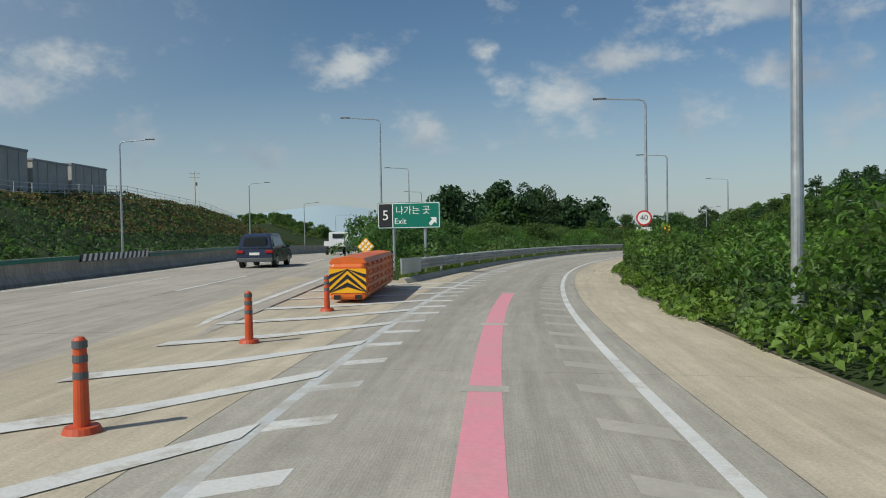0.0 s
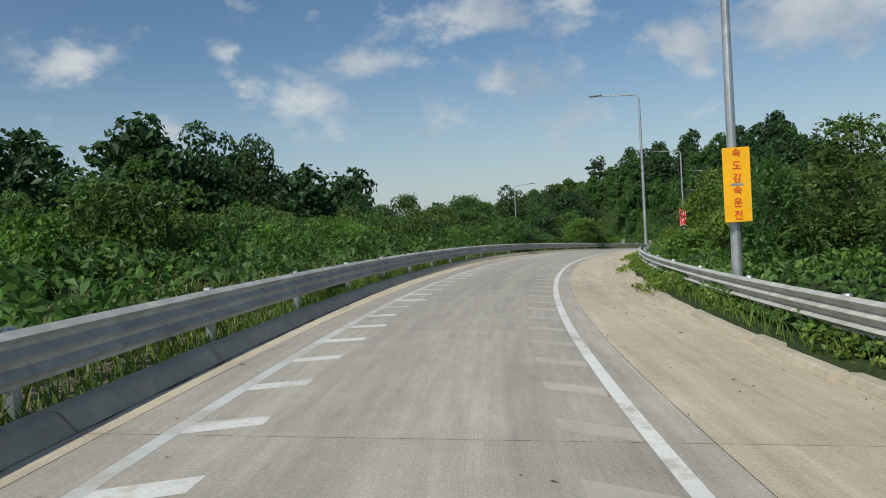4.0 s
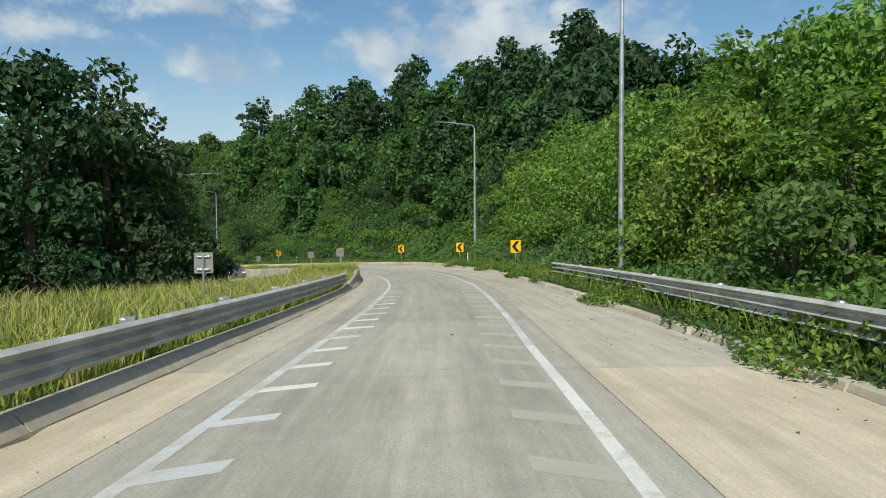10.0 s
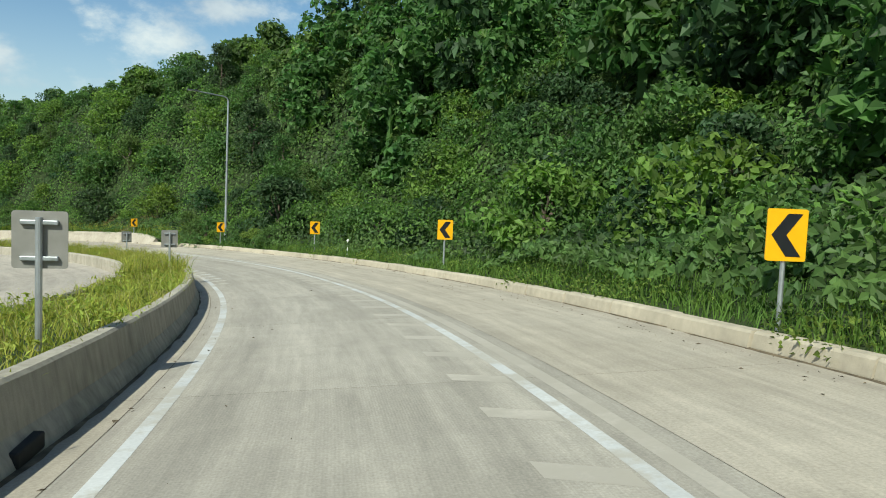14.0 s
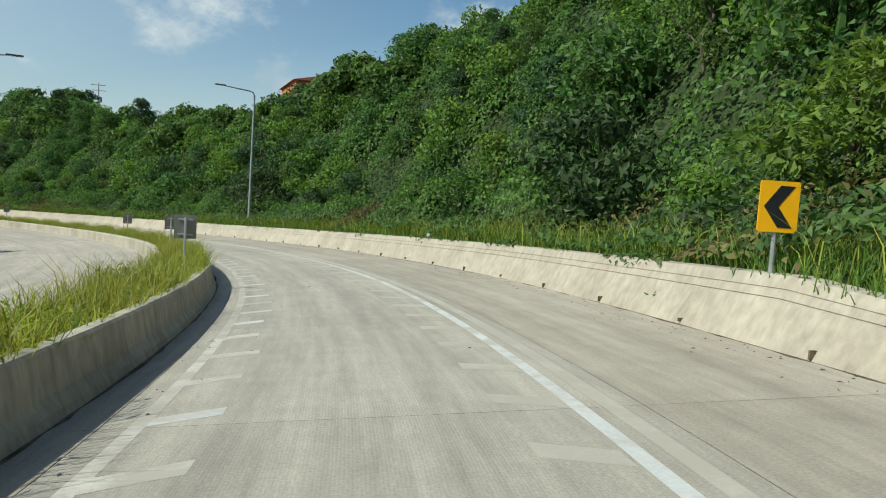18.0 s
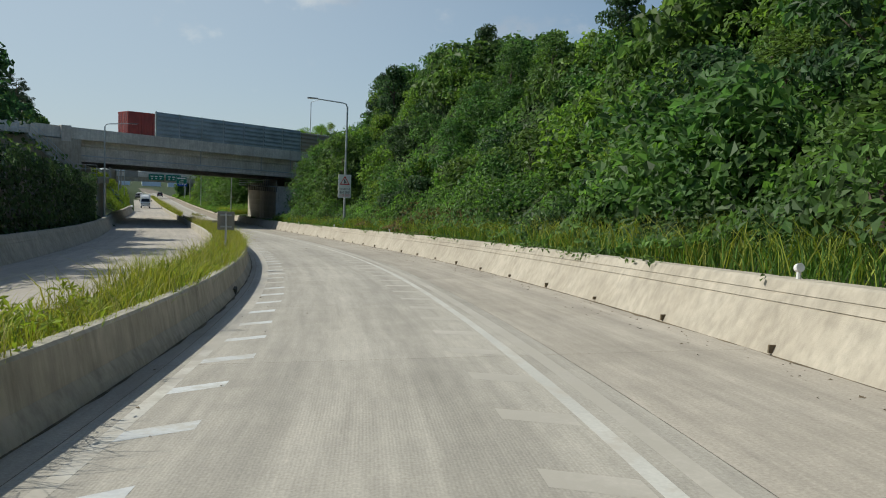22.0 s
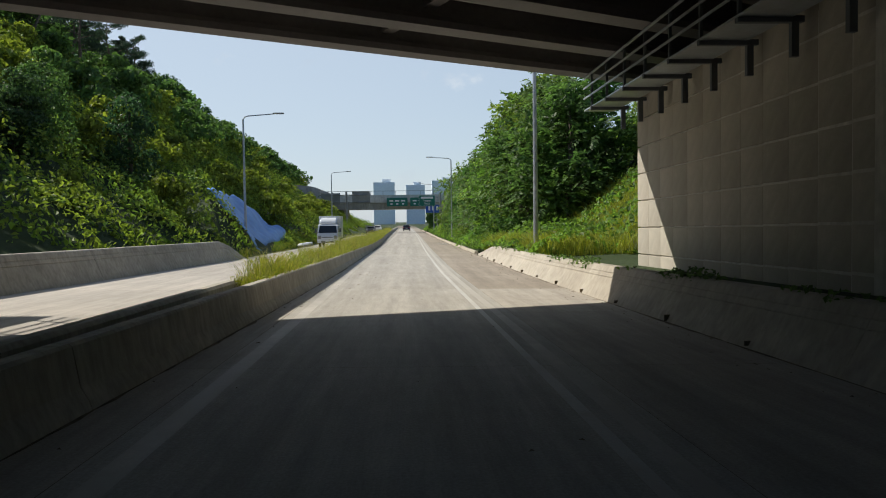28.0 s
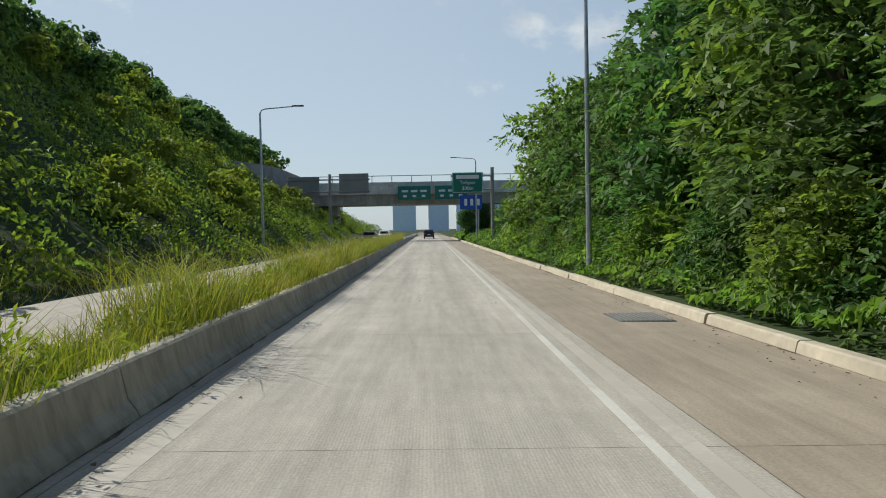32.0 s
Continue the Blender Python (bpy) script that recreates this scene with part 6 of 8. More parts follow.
# ---- bridge, seen from below; the expressway runs over it ----
def bridge():
    b = empty("bridge", I4, "grey concrete expressway bridge with dark inner girders and stained parapets", "bridge", kind="structure")
    V0, V1 = 306, 360
    deck = lambda name, u0, u1, h0, h1, mat, label="": mesh_part(name, sweep(name, [(u0, h0), (u0, h1), (u1, h1), (u1, h0)], V0, V1, 0.0, 5, place=main_xyz), mat, b, label)
    deck("deck", -11.5, 11.5, -0.45, -0.02, "bridge_concrete")
    for u in (-12.35, 12.0):
        for k in range(11):
            mesh_part("parapet", sweep("parapet", [(u, -0.12), (u, 1.0), (u + 0.3, 1.0), (u + 0.3, -0.06)], V0 + 5 * k + 0.01, V0 + 5 * k + 4.99, 0.0, 5, place=main_xyz), "bridge_concrete", b)
    for u0, u1 in ((-12.34, -11.4), (11.4, 12.29)):
        deck("deck_edge", u0, u1, -0.1, -0.03, "bridge_concrete")
    # inner girders and cross beams are much darker than the outer girder
    for k in range(10):
        u = -11.2 + k * 2.49
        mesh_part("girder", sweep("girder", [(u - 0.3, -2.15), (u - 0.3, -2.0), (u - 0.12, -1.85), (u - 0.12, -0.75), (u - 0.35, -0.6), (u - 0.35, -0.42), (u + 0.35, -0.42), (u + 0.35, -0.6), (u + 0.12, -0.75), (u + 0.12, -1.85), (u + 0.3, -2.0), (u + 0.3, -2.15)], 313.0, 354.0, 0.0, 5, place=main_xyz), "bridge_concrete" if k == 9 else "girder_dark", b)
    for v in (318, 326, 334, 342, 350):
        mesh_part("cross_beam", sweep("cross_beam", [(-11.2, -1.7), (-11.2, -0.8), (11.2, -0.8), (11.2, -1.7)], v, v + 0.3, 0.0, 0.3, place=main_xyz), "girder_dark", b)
    # abutments beside the two lanes
    def face(name, s0, s1, d0, d1, top, mat="bridge_concrete"):
        bm = B()
        ring = [at(s0, d0), at(s1, d0), at(s1, d1), at(s0, d1)]
        lo = [bm.verts.new((p.x, p.y, p.z - 0.6)) for p in ring]
        hi = [bm.verts.new((p.x, p.y, t)) for p, t in zip(ring, top)]
        bm.faces.new(lo[::-1])
        bm.faces.new(hi)
        for i in range(4):
            bm.faces.new((lo[i], lo[(i + 1) % 4], hi[(i + 1) % 4], hi[i]))
        bmesh.ops.recalc_face_normals(bm, faces=bm.faces)
        return part(name, bm, mat, b)
    face("abutment", 418.4, 446.8, -12.4, -19.0, (-12.2,) * 4)
    face("abutment", 429.0, 452.3, 6.5, 12.5, (-12.4,) * 4)
    part("wing_wall", box(B(), (-8.0, 306.5, -13.0), (0.6, 21.5, 8.6)), "barrier_concrete", b)
    part("end_post", box(B(), (-8.05, 315.9, -8.2), (0.75, 0.9, 1.5), bevel=0.03), "bridge_concrete", b)
    face("back_wall", 419.0, 446.8, -14.2, -19.0, (-9.0,) * 4)
    face("back_wall", 429.0, 452.3, 8.6, 12.5, (-9.4,) * 4)
    # stone-faced panels on the right-hand abutment
    for i in range(25):
        for j in range(7):
            s, h = 429.2 + i * 0.93, 0.2 + j * 0.74
            bm = B()
            box(bm, (0, 0, 0), (0.05, 0.92, 0.71), bevel=0.012)
            ob = part("stone_panel", bm, "stone_face", b) if (i, j) == (0, 0) else mesh_part("stone_panel", stone, None, b)
            if (i, j) == (0, 0):
                stone = ob.data
            else:
                bm.free()
            ob.matrix_local = turned(s + 0.46, 6.485, h + 0.36)
    # inspection walks below the bearings
    def walkway(s0, s1, d, z, side, name="walkway"):
        w = part(name, box(B(), (0, 0, 0), (0.01, 0.01, 0.01)), "galvanised", b)
        n = int((s1 - s0) / 1.6)
        for k in range(n + 1):
            s = s0 + k * 1.6
            m = turned(s, d, 0)
            m.translation.z = z
            bm = B()
            box(bm, (side * 0.55, 0, -0.05), (1.1, 0.12, 0.1))
            box(bm, (side * 0.15, 0, -0.35), (0.12, 0.1, 0.6))
            box(bm, (side * 1.05, 0, 0.45), (0.06, 0.06, 1.0))
            bm.transform(m)
            part("bracket", bm, "lamp_dark" if side < 0 else "galvanised", w)
        for off, up, t in ((1.05, 0.95, 0.05), (1.05, 0.65, 0.04), (1.05, 0.35, 0.04), (0.6, 0.0, 0.9)):
            pts = [(side * off - (t / 2), up - 0.02), (side * off - t / 2, up + 0.02), (side * off + t / 2, up + 0.02), (side * off + t / 2, up - 0.02)]
            bm = B()
            a, c = at(s0, d), at(s1, d)
            ang = float(centre((s0 + s1) / 2)[3])
            box(bm, (0, 0, 0), (t, (c - a).length, 0.04))
            bm.transform(Matrix.Translation(((a.x + c.x) / 2, (a.y + c.y) / 2, z + up)) @ Matrix.Rotation(ang, 4, "Z") @ Matrix.Translation((side * off, 0, 0)))
            part("rail", bm, "galvanised", w)
    walkway(419, 448.5, -12.3, -12.15, 1)
    walkway(427.5, 454, 6.4, -12.4, -1)
    # stair down the wing wall
    for k in range(15):
        y, z = 312.5 + 0.265 * k, -8.5 - 0.262 * k
        part("step", box(B(), (-7.1, y, z), (0.95, 0.3, 0.05)), "galvanised", b)
    for k in range(6):
        y, z = 312.4 + 0.76 * k, -8.45 - 0.752 * k
        part("stair_post", cyl(B(), (-6.65, y, z - 0.1), (-6.65, y, z + 1.15), 0.035, seg=8), "galvanised", b)
    for up in (1.15, 0.75, 0.38):
        part("stair_rail", cyl(B(), (-6.65, 312.4, -8.45 + up), (-6.65, 316.2, -12.2 + up), 0.032, seg=8), "galvanised", b)
    for x in (-6.65, -7.55):
        part("stair_string", box(B(), (x, 0, 0), (0.05, 5.4, 0.22), Matrix.Translation((0, 314.3, -10.4)) @ Matrix.Rotation(radians(-44.6), 4, "X")), "galvanised", b)
    for y0, y1, z in ((310.6, 312.4, -8.45), (316.2, 318.3, -12.2)):
        part("landing", box(B(), (-7.1, (y0 + y1) / 2, z), (0.95, y1 - y0, 0.06)), "galvanised", b)
        for k in range(3):
            y = y0 + (y1 - y0) * k / 2
            part("stair_post", cyl(B(), (-6.65, y, z), (-6.65, y, z + 1.15), 0.035, seg=8), "galvanised", b)
        for up in (1.15, 0.75, 0.38):
            part("stair_rail", cyl(B(), (-6.65, y0, z + up), (-6.65, y1, z + up), 0.032, seg=8), "galvanised", b)
    # pipes on the outer girder
    for h, r, v0, v1 in ((-1.62, 0.06, 312, 352),):
        mesh_part("drain_pipe", sweep("drain_pipe", [(12.45 + r * math.cos(6.28 * k / 8), h + r * math.sin(6.28 * k / 8)) for k in range(8)], v0, v1, 0.0, 5, place=main_xyz), "galvanised", b)
    for v in (329.5, 337, 341):
        p = main_xyz(v, 12.42, 0)
        part("drain_pipe", cyl(B(), (p[0], p[1], p[2] - 0.1), (p[0], p[1], p[2] - 1.65), 0.05, seg=8), "galvanised", b)
    # noise wall on the near parapet
    n = empty("noise_barrier", I4, "grey-blue louvred noise barrier on the bridge parapet", "noise barrier")
    for k in range(11):
        v = 324.6 + 2.55 * k
        tan = k > 6
        p0, p1 = main_xyz(v, 12.15, 1.0), main_xyz(v + 2.5, 12.15, 1.0)
        h = 2.47 if not tan else 2.3
        mesh_part("panel", sweep("panel", [(12.12, 1.0), (12.12, 1.0 + h), (12.22, 1.0 + h), (12.22, 1.0)], v + 0.06, v + 2.49, 0.0, 2.5, place=main_xyz), "noise_tan" if tan else "noise_panel", n)
        for j in range(5):
            z = 1.2 + 0.45 * j
            mesh_part("louvre", sweep("louvre", [(12.23, z), (12.23, z + 0.3), (12.3, z + 0.22), (12.3, z + 0.08)], v + 0.1, v + 2.45, 0.0, 2.5, place=main_xyz), "noise_tan" if tan else "noise_panel", n)
        part("post", box(B(), (float(p0[0]), float(p0[1]), float(p0[2]) + h / 2), (0.2, 0.1, h + 0.1)), "galvanised", n)
    tagged(n, category="noise barrier")


weathered("tier_concrete", (0.27, 0.26, 0.25), (0.2, 0.19, 0.18))
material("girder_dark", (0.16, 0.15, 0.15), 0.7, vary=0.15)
material("stone_face", (0.46, 0.42, 0.35), 0.9, scale=3, vary=0.12, bump=0.6, fine=6, second=(0.38, 0.34, 0.28), obj=0.1)
bridge()


# ---- guard rails ----
def guard_rails():
    wave = [(0, 0.0), (0.0, 0.03), (0.075, 0.075), (0.0, 0.12), (0.0, 0.15), (0.075, 0.195), (0.0, 0.24), (0.0, 0.27), (0.075, 0.315), (0.0, 0.35), (-0.012, 0.35), (0.06, 0.315), (-0.012, 0.27), (-0.012, 0.24), (0.06, 0.195), (-0.012, 0.15), (-0.012, 0.12), (0.06, 0.075), (-0.012, 0.03), (-0.012, 0.0)]
    for side, s0, s1, off, rows, group in ((1, 26.0, 178.0, -0.42, LEFT_EDGE, "left"), (-1, 46.0, 178.0, 0.75, RIGHT_EDGE, "right")):
        g = empty("guard_rail", I4, "dusty galvanised steel guard rail on short posts", "guard rail")
        s = s0
        while s < s1:
            prof = [(a * 1.15, 0.34 + b * 1.24) for a, b in wave]
            mesh_part("beam", sweep("beam", prof, s, s + 4.02, (lambda q: tab(rows, q) + off + (np.interp(q, [110, 135], [0, 0.16]) if side > 0 else 0)), 1.0, side=side, scale=lambda q: 1 - (np.interp(q, [110, 135], [0, 0.13]) if side > 0 else 0 * q)), "rail_steel", g)
            bm = B()
            top = 0.74 if s < 112 or side < 0 else 0.64
            cyl(bm, (0, 0, -0.5), (0, 0, top), 0.065, seg=10)
            cyl(bm, (0, 0, top), (0, 0, top + 0.03), 0.07, 0.05, seg=10)
            bm.transform(turned(s + 0.2, float(tab(rows, s)) + off - side * 0.2))
            part("post", bm, "galvanised", g)
            bm = B()
            box(bm, (side * 0.08, 0, 0.6), (0.16, 0.1, 0.16))
            bm.transform(turned(s + 0.2, float(tab(rows, s)) + off - side * 0.2))
            part("spacer", bm, "galvanised", g)
            s += 4.0
        end = sweep("end_plate", [(0.05, 0.26), (0.05, 0.8), (0.0, 0.8), (0.0, 0.26)], s0 - 2.4 if side > 0 else s0 - 1.0, s0, fn(rows, off), 0.6, side=side)
        mesh_part("end_plate", end, "galvanised", g, "plain steel end plate")


guard_rails()


# ---- street lamps ----
def lamp_proto(height, reach):
    ob = tagged(new("street_lamp"), "tall galvanised street lamp with a flat dark lamp head", "street lamp", "street lamps along the ramp")
    part("pole", cyl(B(), (0, 0, -0.3), (0, 0, height - 0.25), 0.105, 0.062, 14), "galvanised", ob)
    part("base_plate", box(B(), (0, 0, 0.02), (0.4, 0.4, 0.05), bevel=0.01), "galvanised", ob)
    bm = B()
    pts = [Vector((0, 0, height - 0.3)), Vector((-0.1, 0, height - 0.08)), Vector((-0.35, 0, height)), Vector((-reach + 0.5, 0, height + 0.14))]
    for a, b in zip(pts, pts[1:]):
        cyl(bm, a, b, 0.045, 0.038, 10)
    part("arm", bm, "galvanised", ob)
    head = part("lamp_head", box(B(), (-reach + 0.2, 0, height + 0.17), (0.75, 0.26, 0.08), bevel=0.025), "lamp_dark", ob, "flat dark lamp head")
    part("diffuser", box(B(), (-reach + 0.15, 0, height + 0.125), (0.5, 0.2, 0.02)), "sign_white", head)
    return ob


def lamps():
    hi, mid, tall, low = lamp_proto(9.6, 2.7), lamp_proto(10.3, 2.7), lamp_proto(10.9, 3.0), lamp_proto(8.95, 2.7)
    for s, d, p in ((11, 4.5, hi), (41.1, 5.1, hi), (71.3, 4.6, hi), (103.9, 4.6, hi), (139.3, 4.8, hi), (173.5, 6.3, mid), (202.1, 6.4, hi), (266.8, 6.1, mid), (329.8, 6.0, hi), (391.5, 5.75, low), (461.4, 5.15, hi), (520.1, 5.4, hi), (581, 5.6, hi)):
        copy_thing(p, stand(s, d))
    for s, d, turn in ((159.2, -19.0, 180), (225, -12.6, 180), (486.4, -11.4, 180), (544.8, -10.9, 180), (318, -12.0, 180), (416.6, -11.55, 180)):
        copy_thing(hi, turned(s, d, 0.0, turn) if s > 400 else stand(s, d, turn))
    for v, u, turn in ((61, 9.9, 0), (100, 10.6, 0), (140, 11.3, 0), (180, 11.3, 0), (220, 11.3, 0), (20, -11.6, 180), (62, -11.6, 180), (104, -11.6, 180), (146, -11.6, 180), (190, -11.6, 180), (362, -12.6, 180)):
        q = main_xyz(v, u, 0.0)
        copy_thing(tall if u > 0 or v > 300 else hi, Matrix.Translation(Vector(q.tolist())) @ Matrix.Rotation(MAIN_TURN + radians(turn), 4, "Z"))
    for o in (hi, mid, tall, low):
        for c in list(o.children_recursive):
            bpy.data.objects.remove(c)
        bpy.data.objects.remove(o)


lamps()


# ---- signs ----
def chevron_sign():
    ob = tagged(new("chevron_sign"), "yellow curve sign with a black chevron on a thin post", "curve sign", "curve signs along the outer edge")
    part("post", cyl(B(), (0, 0.03, -0.7), (0, 0.03, 1.62), 0.033, seg=10), "galvanised", ob)
    pl = part("plate", plate(B(), rounded(0.52, 0.66, 0.03, 0, 1.42), -0.02, 0.02), "sign_yellow", ob)
    w, h, z = 0.2, 0.27, 1.42
    part("chevron", plate(B(), [(0.19, z + h), (0.0, z + h), (-0.2, z), (0.0, z - h), (0.19, z - h), (-0.01, z)], -0.026, 0.004), "sign_black", pl)
    part("clamp", box(B(), (0, 0.02, 1.42), (0.3, 0.05, 0.05)), "galvanised", ob)
    return ob


def back_sign(low=-0.3):
    ob = tagged(new("sign_back"), "grey back of a curve sign standing in the planted strip", "road sign", "signs in the planted strip")
    part("post", cyl(B(), (0, 0, low), (0, 0, 1.0), 0.033, seg=10), "galvanised", ob)
    part("plate", plate(B(), rounded(0.5, 0.56, 0.03, 0, 0.78), 0.04, 0.015), "sign_back", ob)
    for z in (0.6, 0.95):
        part("clamp", box(B(), (0, 0.02, z), (0.34, 0.05, 0.045), bevel=0.008), "galvanised", ob)
    return ob


def drop(ob):
    for c in list(ob.children_recursive):
        bpy.data.objects.remove(c)
    bpy.data.objects.remove(ob)


def signs():
    c = chevron_sign()
    for s, d, h in ((188.1, 5.45, -0.07), (203.6, 5.7, -0.1), (219.3, 5.55, -0.05), (235.3, 5.45, 0.05), (251.0, 5.35, 0.1), (265.2, 5.05, 0.05), (281.2, 5.4, 0.28)):
        copy_thing(c, turned(s, d, h, -8))
    drop(c)
    k = back_sign()
    for s in (203, 218.5, 237.5, 255, 274.5, 291.5, 307.5, 324, 360.5):
        copy_thing(k, turned(s, float(tab(LEFT_EDGE, s)) - 0.75, 0.75, 4))
    drop(k)
    k = back_sign(-1.1)
    copy_thing(k, stand(169.4, -6.2, 4) @ Matrix.Translation((0, 0, 0.75)))
    drop(k)
    # exit sign in the gore
    p = (at(28.6, -5.95), at(28.6, -2.95))
    e = empty("exit_sign", turned(30.0, -5.45, -0.1, -3), "green exit sign with white lettering and arrow on two posts", "exit sign")
    z = 2.57
    part("board", plate(B(), rounded(2.85, 1.14, 0.06, 0, z), 0.0, 0.05), "sign_green", e)
    part("border", plate(B(), rounded(2.8, 1.09, 0.05, 0, z), -0.004, 0.003), "sign_white", e)
    part("field", plate(B(), rounded(2.74, 1.03, 0.04, 0, z), -0.008, 0.003), "sign_green", e)
    part("number_field", plate(B(), rounded(0.62, 1.03, 0.03, -1.06, z), -0.012, 0.003), "sign_black", e)
    part("divider", plate(B(), [(-0.75, z - 0.515), (-0.71, z - 0.515), (-0.71, z + 0.515), (-0.75, z + 0.515)], -0.014, 0.004), "sign_white", e)
    words("5", 0.62, e, -1.06, -0.016, z, "sign_white")
    words("나가는 곳", 0.40, e, 0.2, -0.014, z + 0.2, "sign_white")
    words("Exit", 0.36, e, -0.38, -0.014, z - 0.26, "sign_white")
    ar = [(0.16, 0.16), (-0.12, 0.16), (-0.03, 0.07), (-0.2, -0.1), (-0.09, -0.21), (0.08, -0.04), (0.16, -0.12)]
    part("arrow", plate(B(), [(1.1 + x, z - 0.26 + y) for x, y in ar], -0.014, 0.004), "sign_white", e)
    for x in (-0.72, 0.72):
        part("post", cyl(B(), (x, 0.11, -0.3), (x, 0.11, z + 0.4), 0.07, seg=12), "galvanised", e)
    # speed limit on a lamp pole
    e = empty("speed_sign", stand(40.95, 4.95, 4), "round white speed limit sign with red rim above a plate", "speed sign")
    z = 2.98
    d = part("disc", plate(B(), ring_pts(0.43, 36, 0, z), -0.16, 0.02), "sign_red", e)
    part("field", plate(B(), ring_pts(0.345, 36, 0, z), -0.166, 0.004), "sign_white", d)
    words("40", 0.44, d, 0, -0.168, z, "sign_black")
    q = part("plate", plate(B(), rounded(0.86, 0.26, 0.02, 0, z - 0.62), -0.16, 0.02), "sign_black", e)
    part("field", plate(B(), rounded(0.83, 0.23, 0.02, 0, z - 0.62), -0.166, 0.004), "sign_white", q)
    words("램프구간", 0.19, q, 0, -0.168, z - 0.62, "sign_black")
    for zz in (z, z - 0.62):
        part("clamp", box(B(), (0, -0.09, zz), (0.28, 0.12, 0.05)), "galvanised", e)
    # upright boards on lamp poles
    def board(s, d, z, w, h, face, ink, rows, label, name, border=None):
        e = empty(name, stand(s, d, 3), label, "warning sign")
        part("board", plate(B(), rounded(w, h, 0.02, 0, z), -0.15, 0.03), border or face, e)
        if border:
            part("field", plate(B(), rounded(w - 0.05, h - 0.05, 0.02, 0, z), -0.155, 0.004), face, e)
        n = len(rows)
        for k, r in enumerate(rows):
            words(r, h / n * 0.82, e, 0, -0.158, z + h / 2 - (k + 0.5) * h / n, ink)
        part("clamp", box(B(), (0, -0.09, z), (0.24, 0.12, 0.05)), "galvanised", e)
        return e
    board(71.2, 4.6, 2.35, 0.5, 1.4, "sign_yellow", "sign_red", list("속도감속운전"), "yellow upright sign with red lettering on a lamp pole", "slow_sign")
    board(139.2, 4.75, 2.95, 0.57, 1.66, "sign_red", "sign_white", list("급커브위험"), "red upright sign with white lettering on a lamp pole", "curve_warning", "sign_white")
    e = empty("merge_sign", stand(391.4, 5.65, 6), "white warning board with a red triangle on a lamp pole", "warning sign")
    z = 3.05
    part("board", plate(B(), rounded(0.95, 1.66, 0.02, 0, z), -0.15, 0.03), "sign_white", e)
    tr = part("triangle", plate(B(), [(-0.38, z + 0.1), (0.38, z + 0.1), (0, z + 0.74)], -0.156, 0.004), "sign_red", e)
    part("field", plate(B(), [(-0.27, z + 0.18), (0.27, z + 0.18), (0, z + 0.62)], -0.161, 0.004), "sign_white", tr)
    part("mark", plate(B(), [(-0.05, z + 0.2), (0.03, z + 0.2), (0.03, z + 0.27), (0.12, z + 0.23), (0.12, z + 0.29), (0.03, z + 0.37), (0.03, z + 0.48), (-0.05, z + 0.48)], -0.166, 0.004), "sign_black", tr)
    words("전방 교차지점", 0.17, e, 0, -0.158, z - 0.2, "sign_black", squeeze=0.8)
    words("주의 운전", 0.22, e, 0, -0.158, z - 0.45, "sign_black", squeeze=0.9)
    words("사고 위험", 0.22, e, 0, -0.158, z - 0.68, "sign_red", squeeze=0.9)
    # triangle and boards on the gore lamp
    q = main_xyz(60.9, 9.9, 0.0)
    e = empty("work_sign", Matrix.Translation(Vector(q.tolist())) @ Matrix.Rotation(radians(-4), 4, "Z"), "orange warning triangle above orange boards on a lamp pole", "warning sign")
    part("triangle", plate(B(), [(-0.55, 2.7), (0.55, 2.7), (0, 3.65)], -0.15, 0.03), "sign_red", e)
    part("field", plate(B(), [(-0.42, 2.78), (0.42, 2.78), (0, 3.5)], -0.156, 0.004), "sign_yellow", e)
    for x in (-0.1, 0.06):
        part("mark", plate(B(), [(x, 2.86), (x + 0.05, 2.86), (x + 0.03, 3.2), (x - 0.02, 3.2)], -0.16, 0.003), "sign_black", e)
    part("board", plate(B(), rounded(0.6, 1.0, 0.02, 0, 2.1), -0.15, 0.03), "plastic_orange", e)
    # yellow reflector board at the nose of the gore
    e = empty("nose_marker", turned(23.3, -5.3, -0.1), "yellow diamond of reflector discs on a drum post", "nose marker")
    part("drum", cyl(B(), (0, 0, -0.2), (0, 0, 0.85), 0.17, 0.16, 16), "kerb_concrete", e)
    r = 0.3
    part("board", plate(B(), [(0, 1.3 + r), (-r, 1.3), (0, 1.3 - r), (r, 1.3)], -0.02, 0.03), "sign_yellow", e)
    for i in range(3):
        for j in range(3):
            x, zz = (i - j) * 0.095, 1.3 + (i + j - 2) * 0.095
            part("reflector", cyl(B(), (x, -0.02, zz), (x, -0.045, zz), 0.05, 0.045, 10), "sign_white", e)
    part("post", cyl(B(), (0, 0.03, 0.8), (0, 0.03, 1.3), 0.03, seg=8), "galvanised", e)
    # white delineator posts
    for s, d in ((157, 5.0), (201.1, 5.6), (247, 5.6), (300, 5.4), (344, 5.05), (376, 4.95), (392, 4.9), (407, 4.85), (122, 4.9)):
        wall = 277 < s < 480
        d = float(tab(RIGHT_EDGE, s)) + 0.55 if wall else d
        e = empty("delineator", turned(s, d, 0.82) if wall else stand(s, d), "short white delineator post with a round top", "delineator", "delineators along the ramp")
        top = 0.1 if wall else 0.7
        part("post", cyl(B(), (0, 0, -0.1), (0, 0, top), 0.028, seg=8), "sign_white", e)
        part("disc", cyl(B(), (0, -0.03, top + 0.06), (0, 0.03, top + 0.04), 0.055, seg=12), "sign_white", e)


signs()


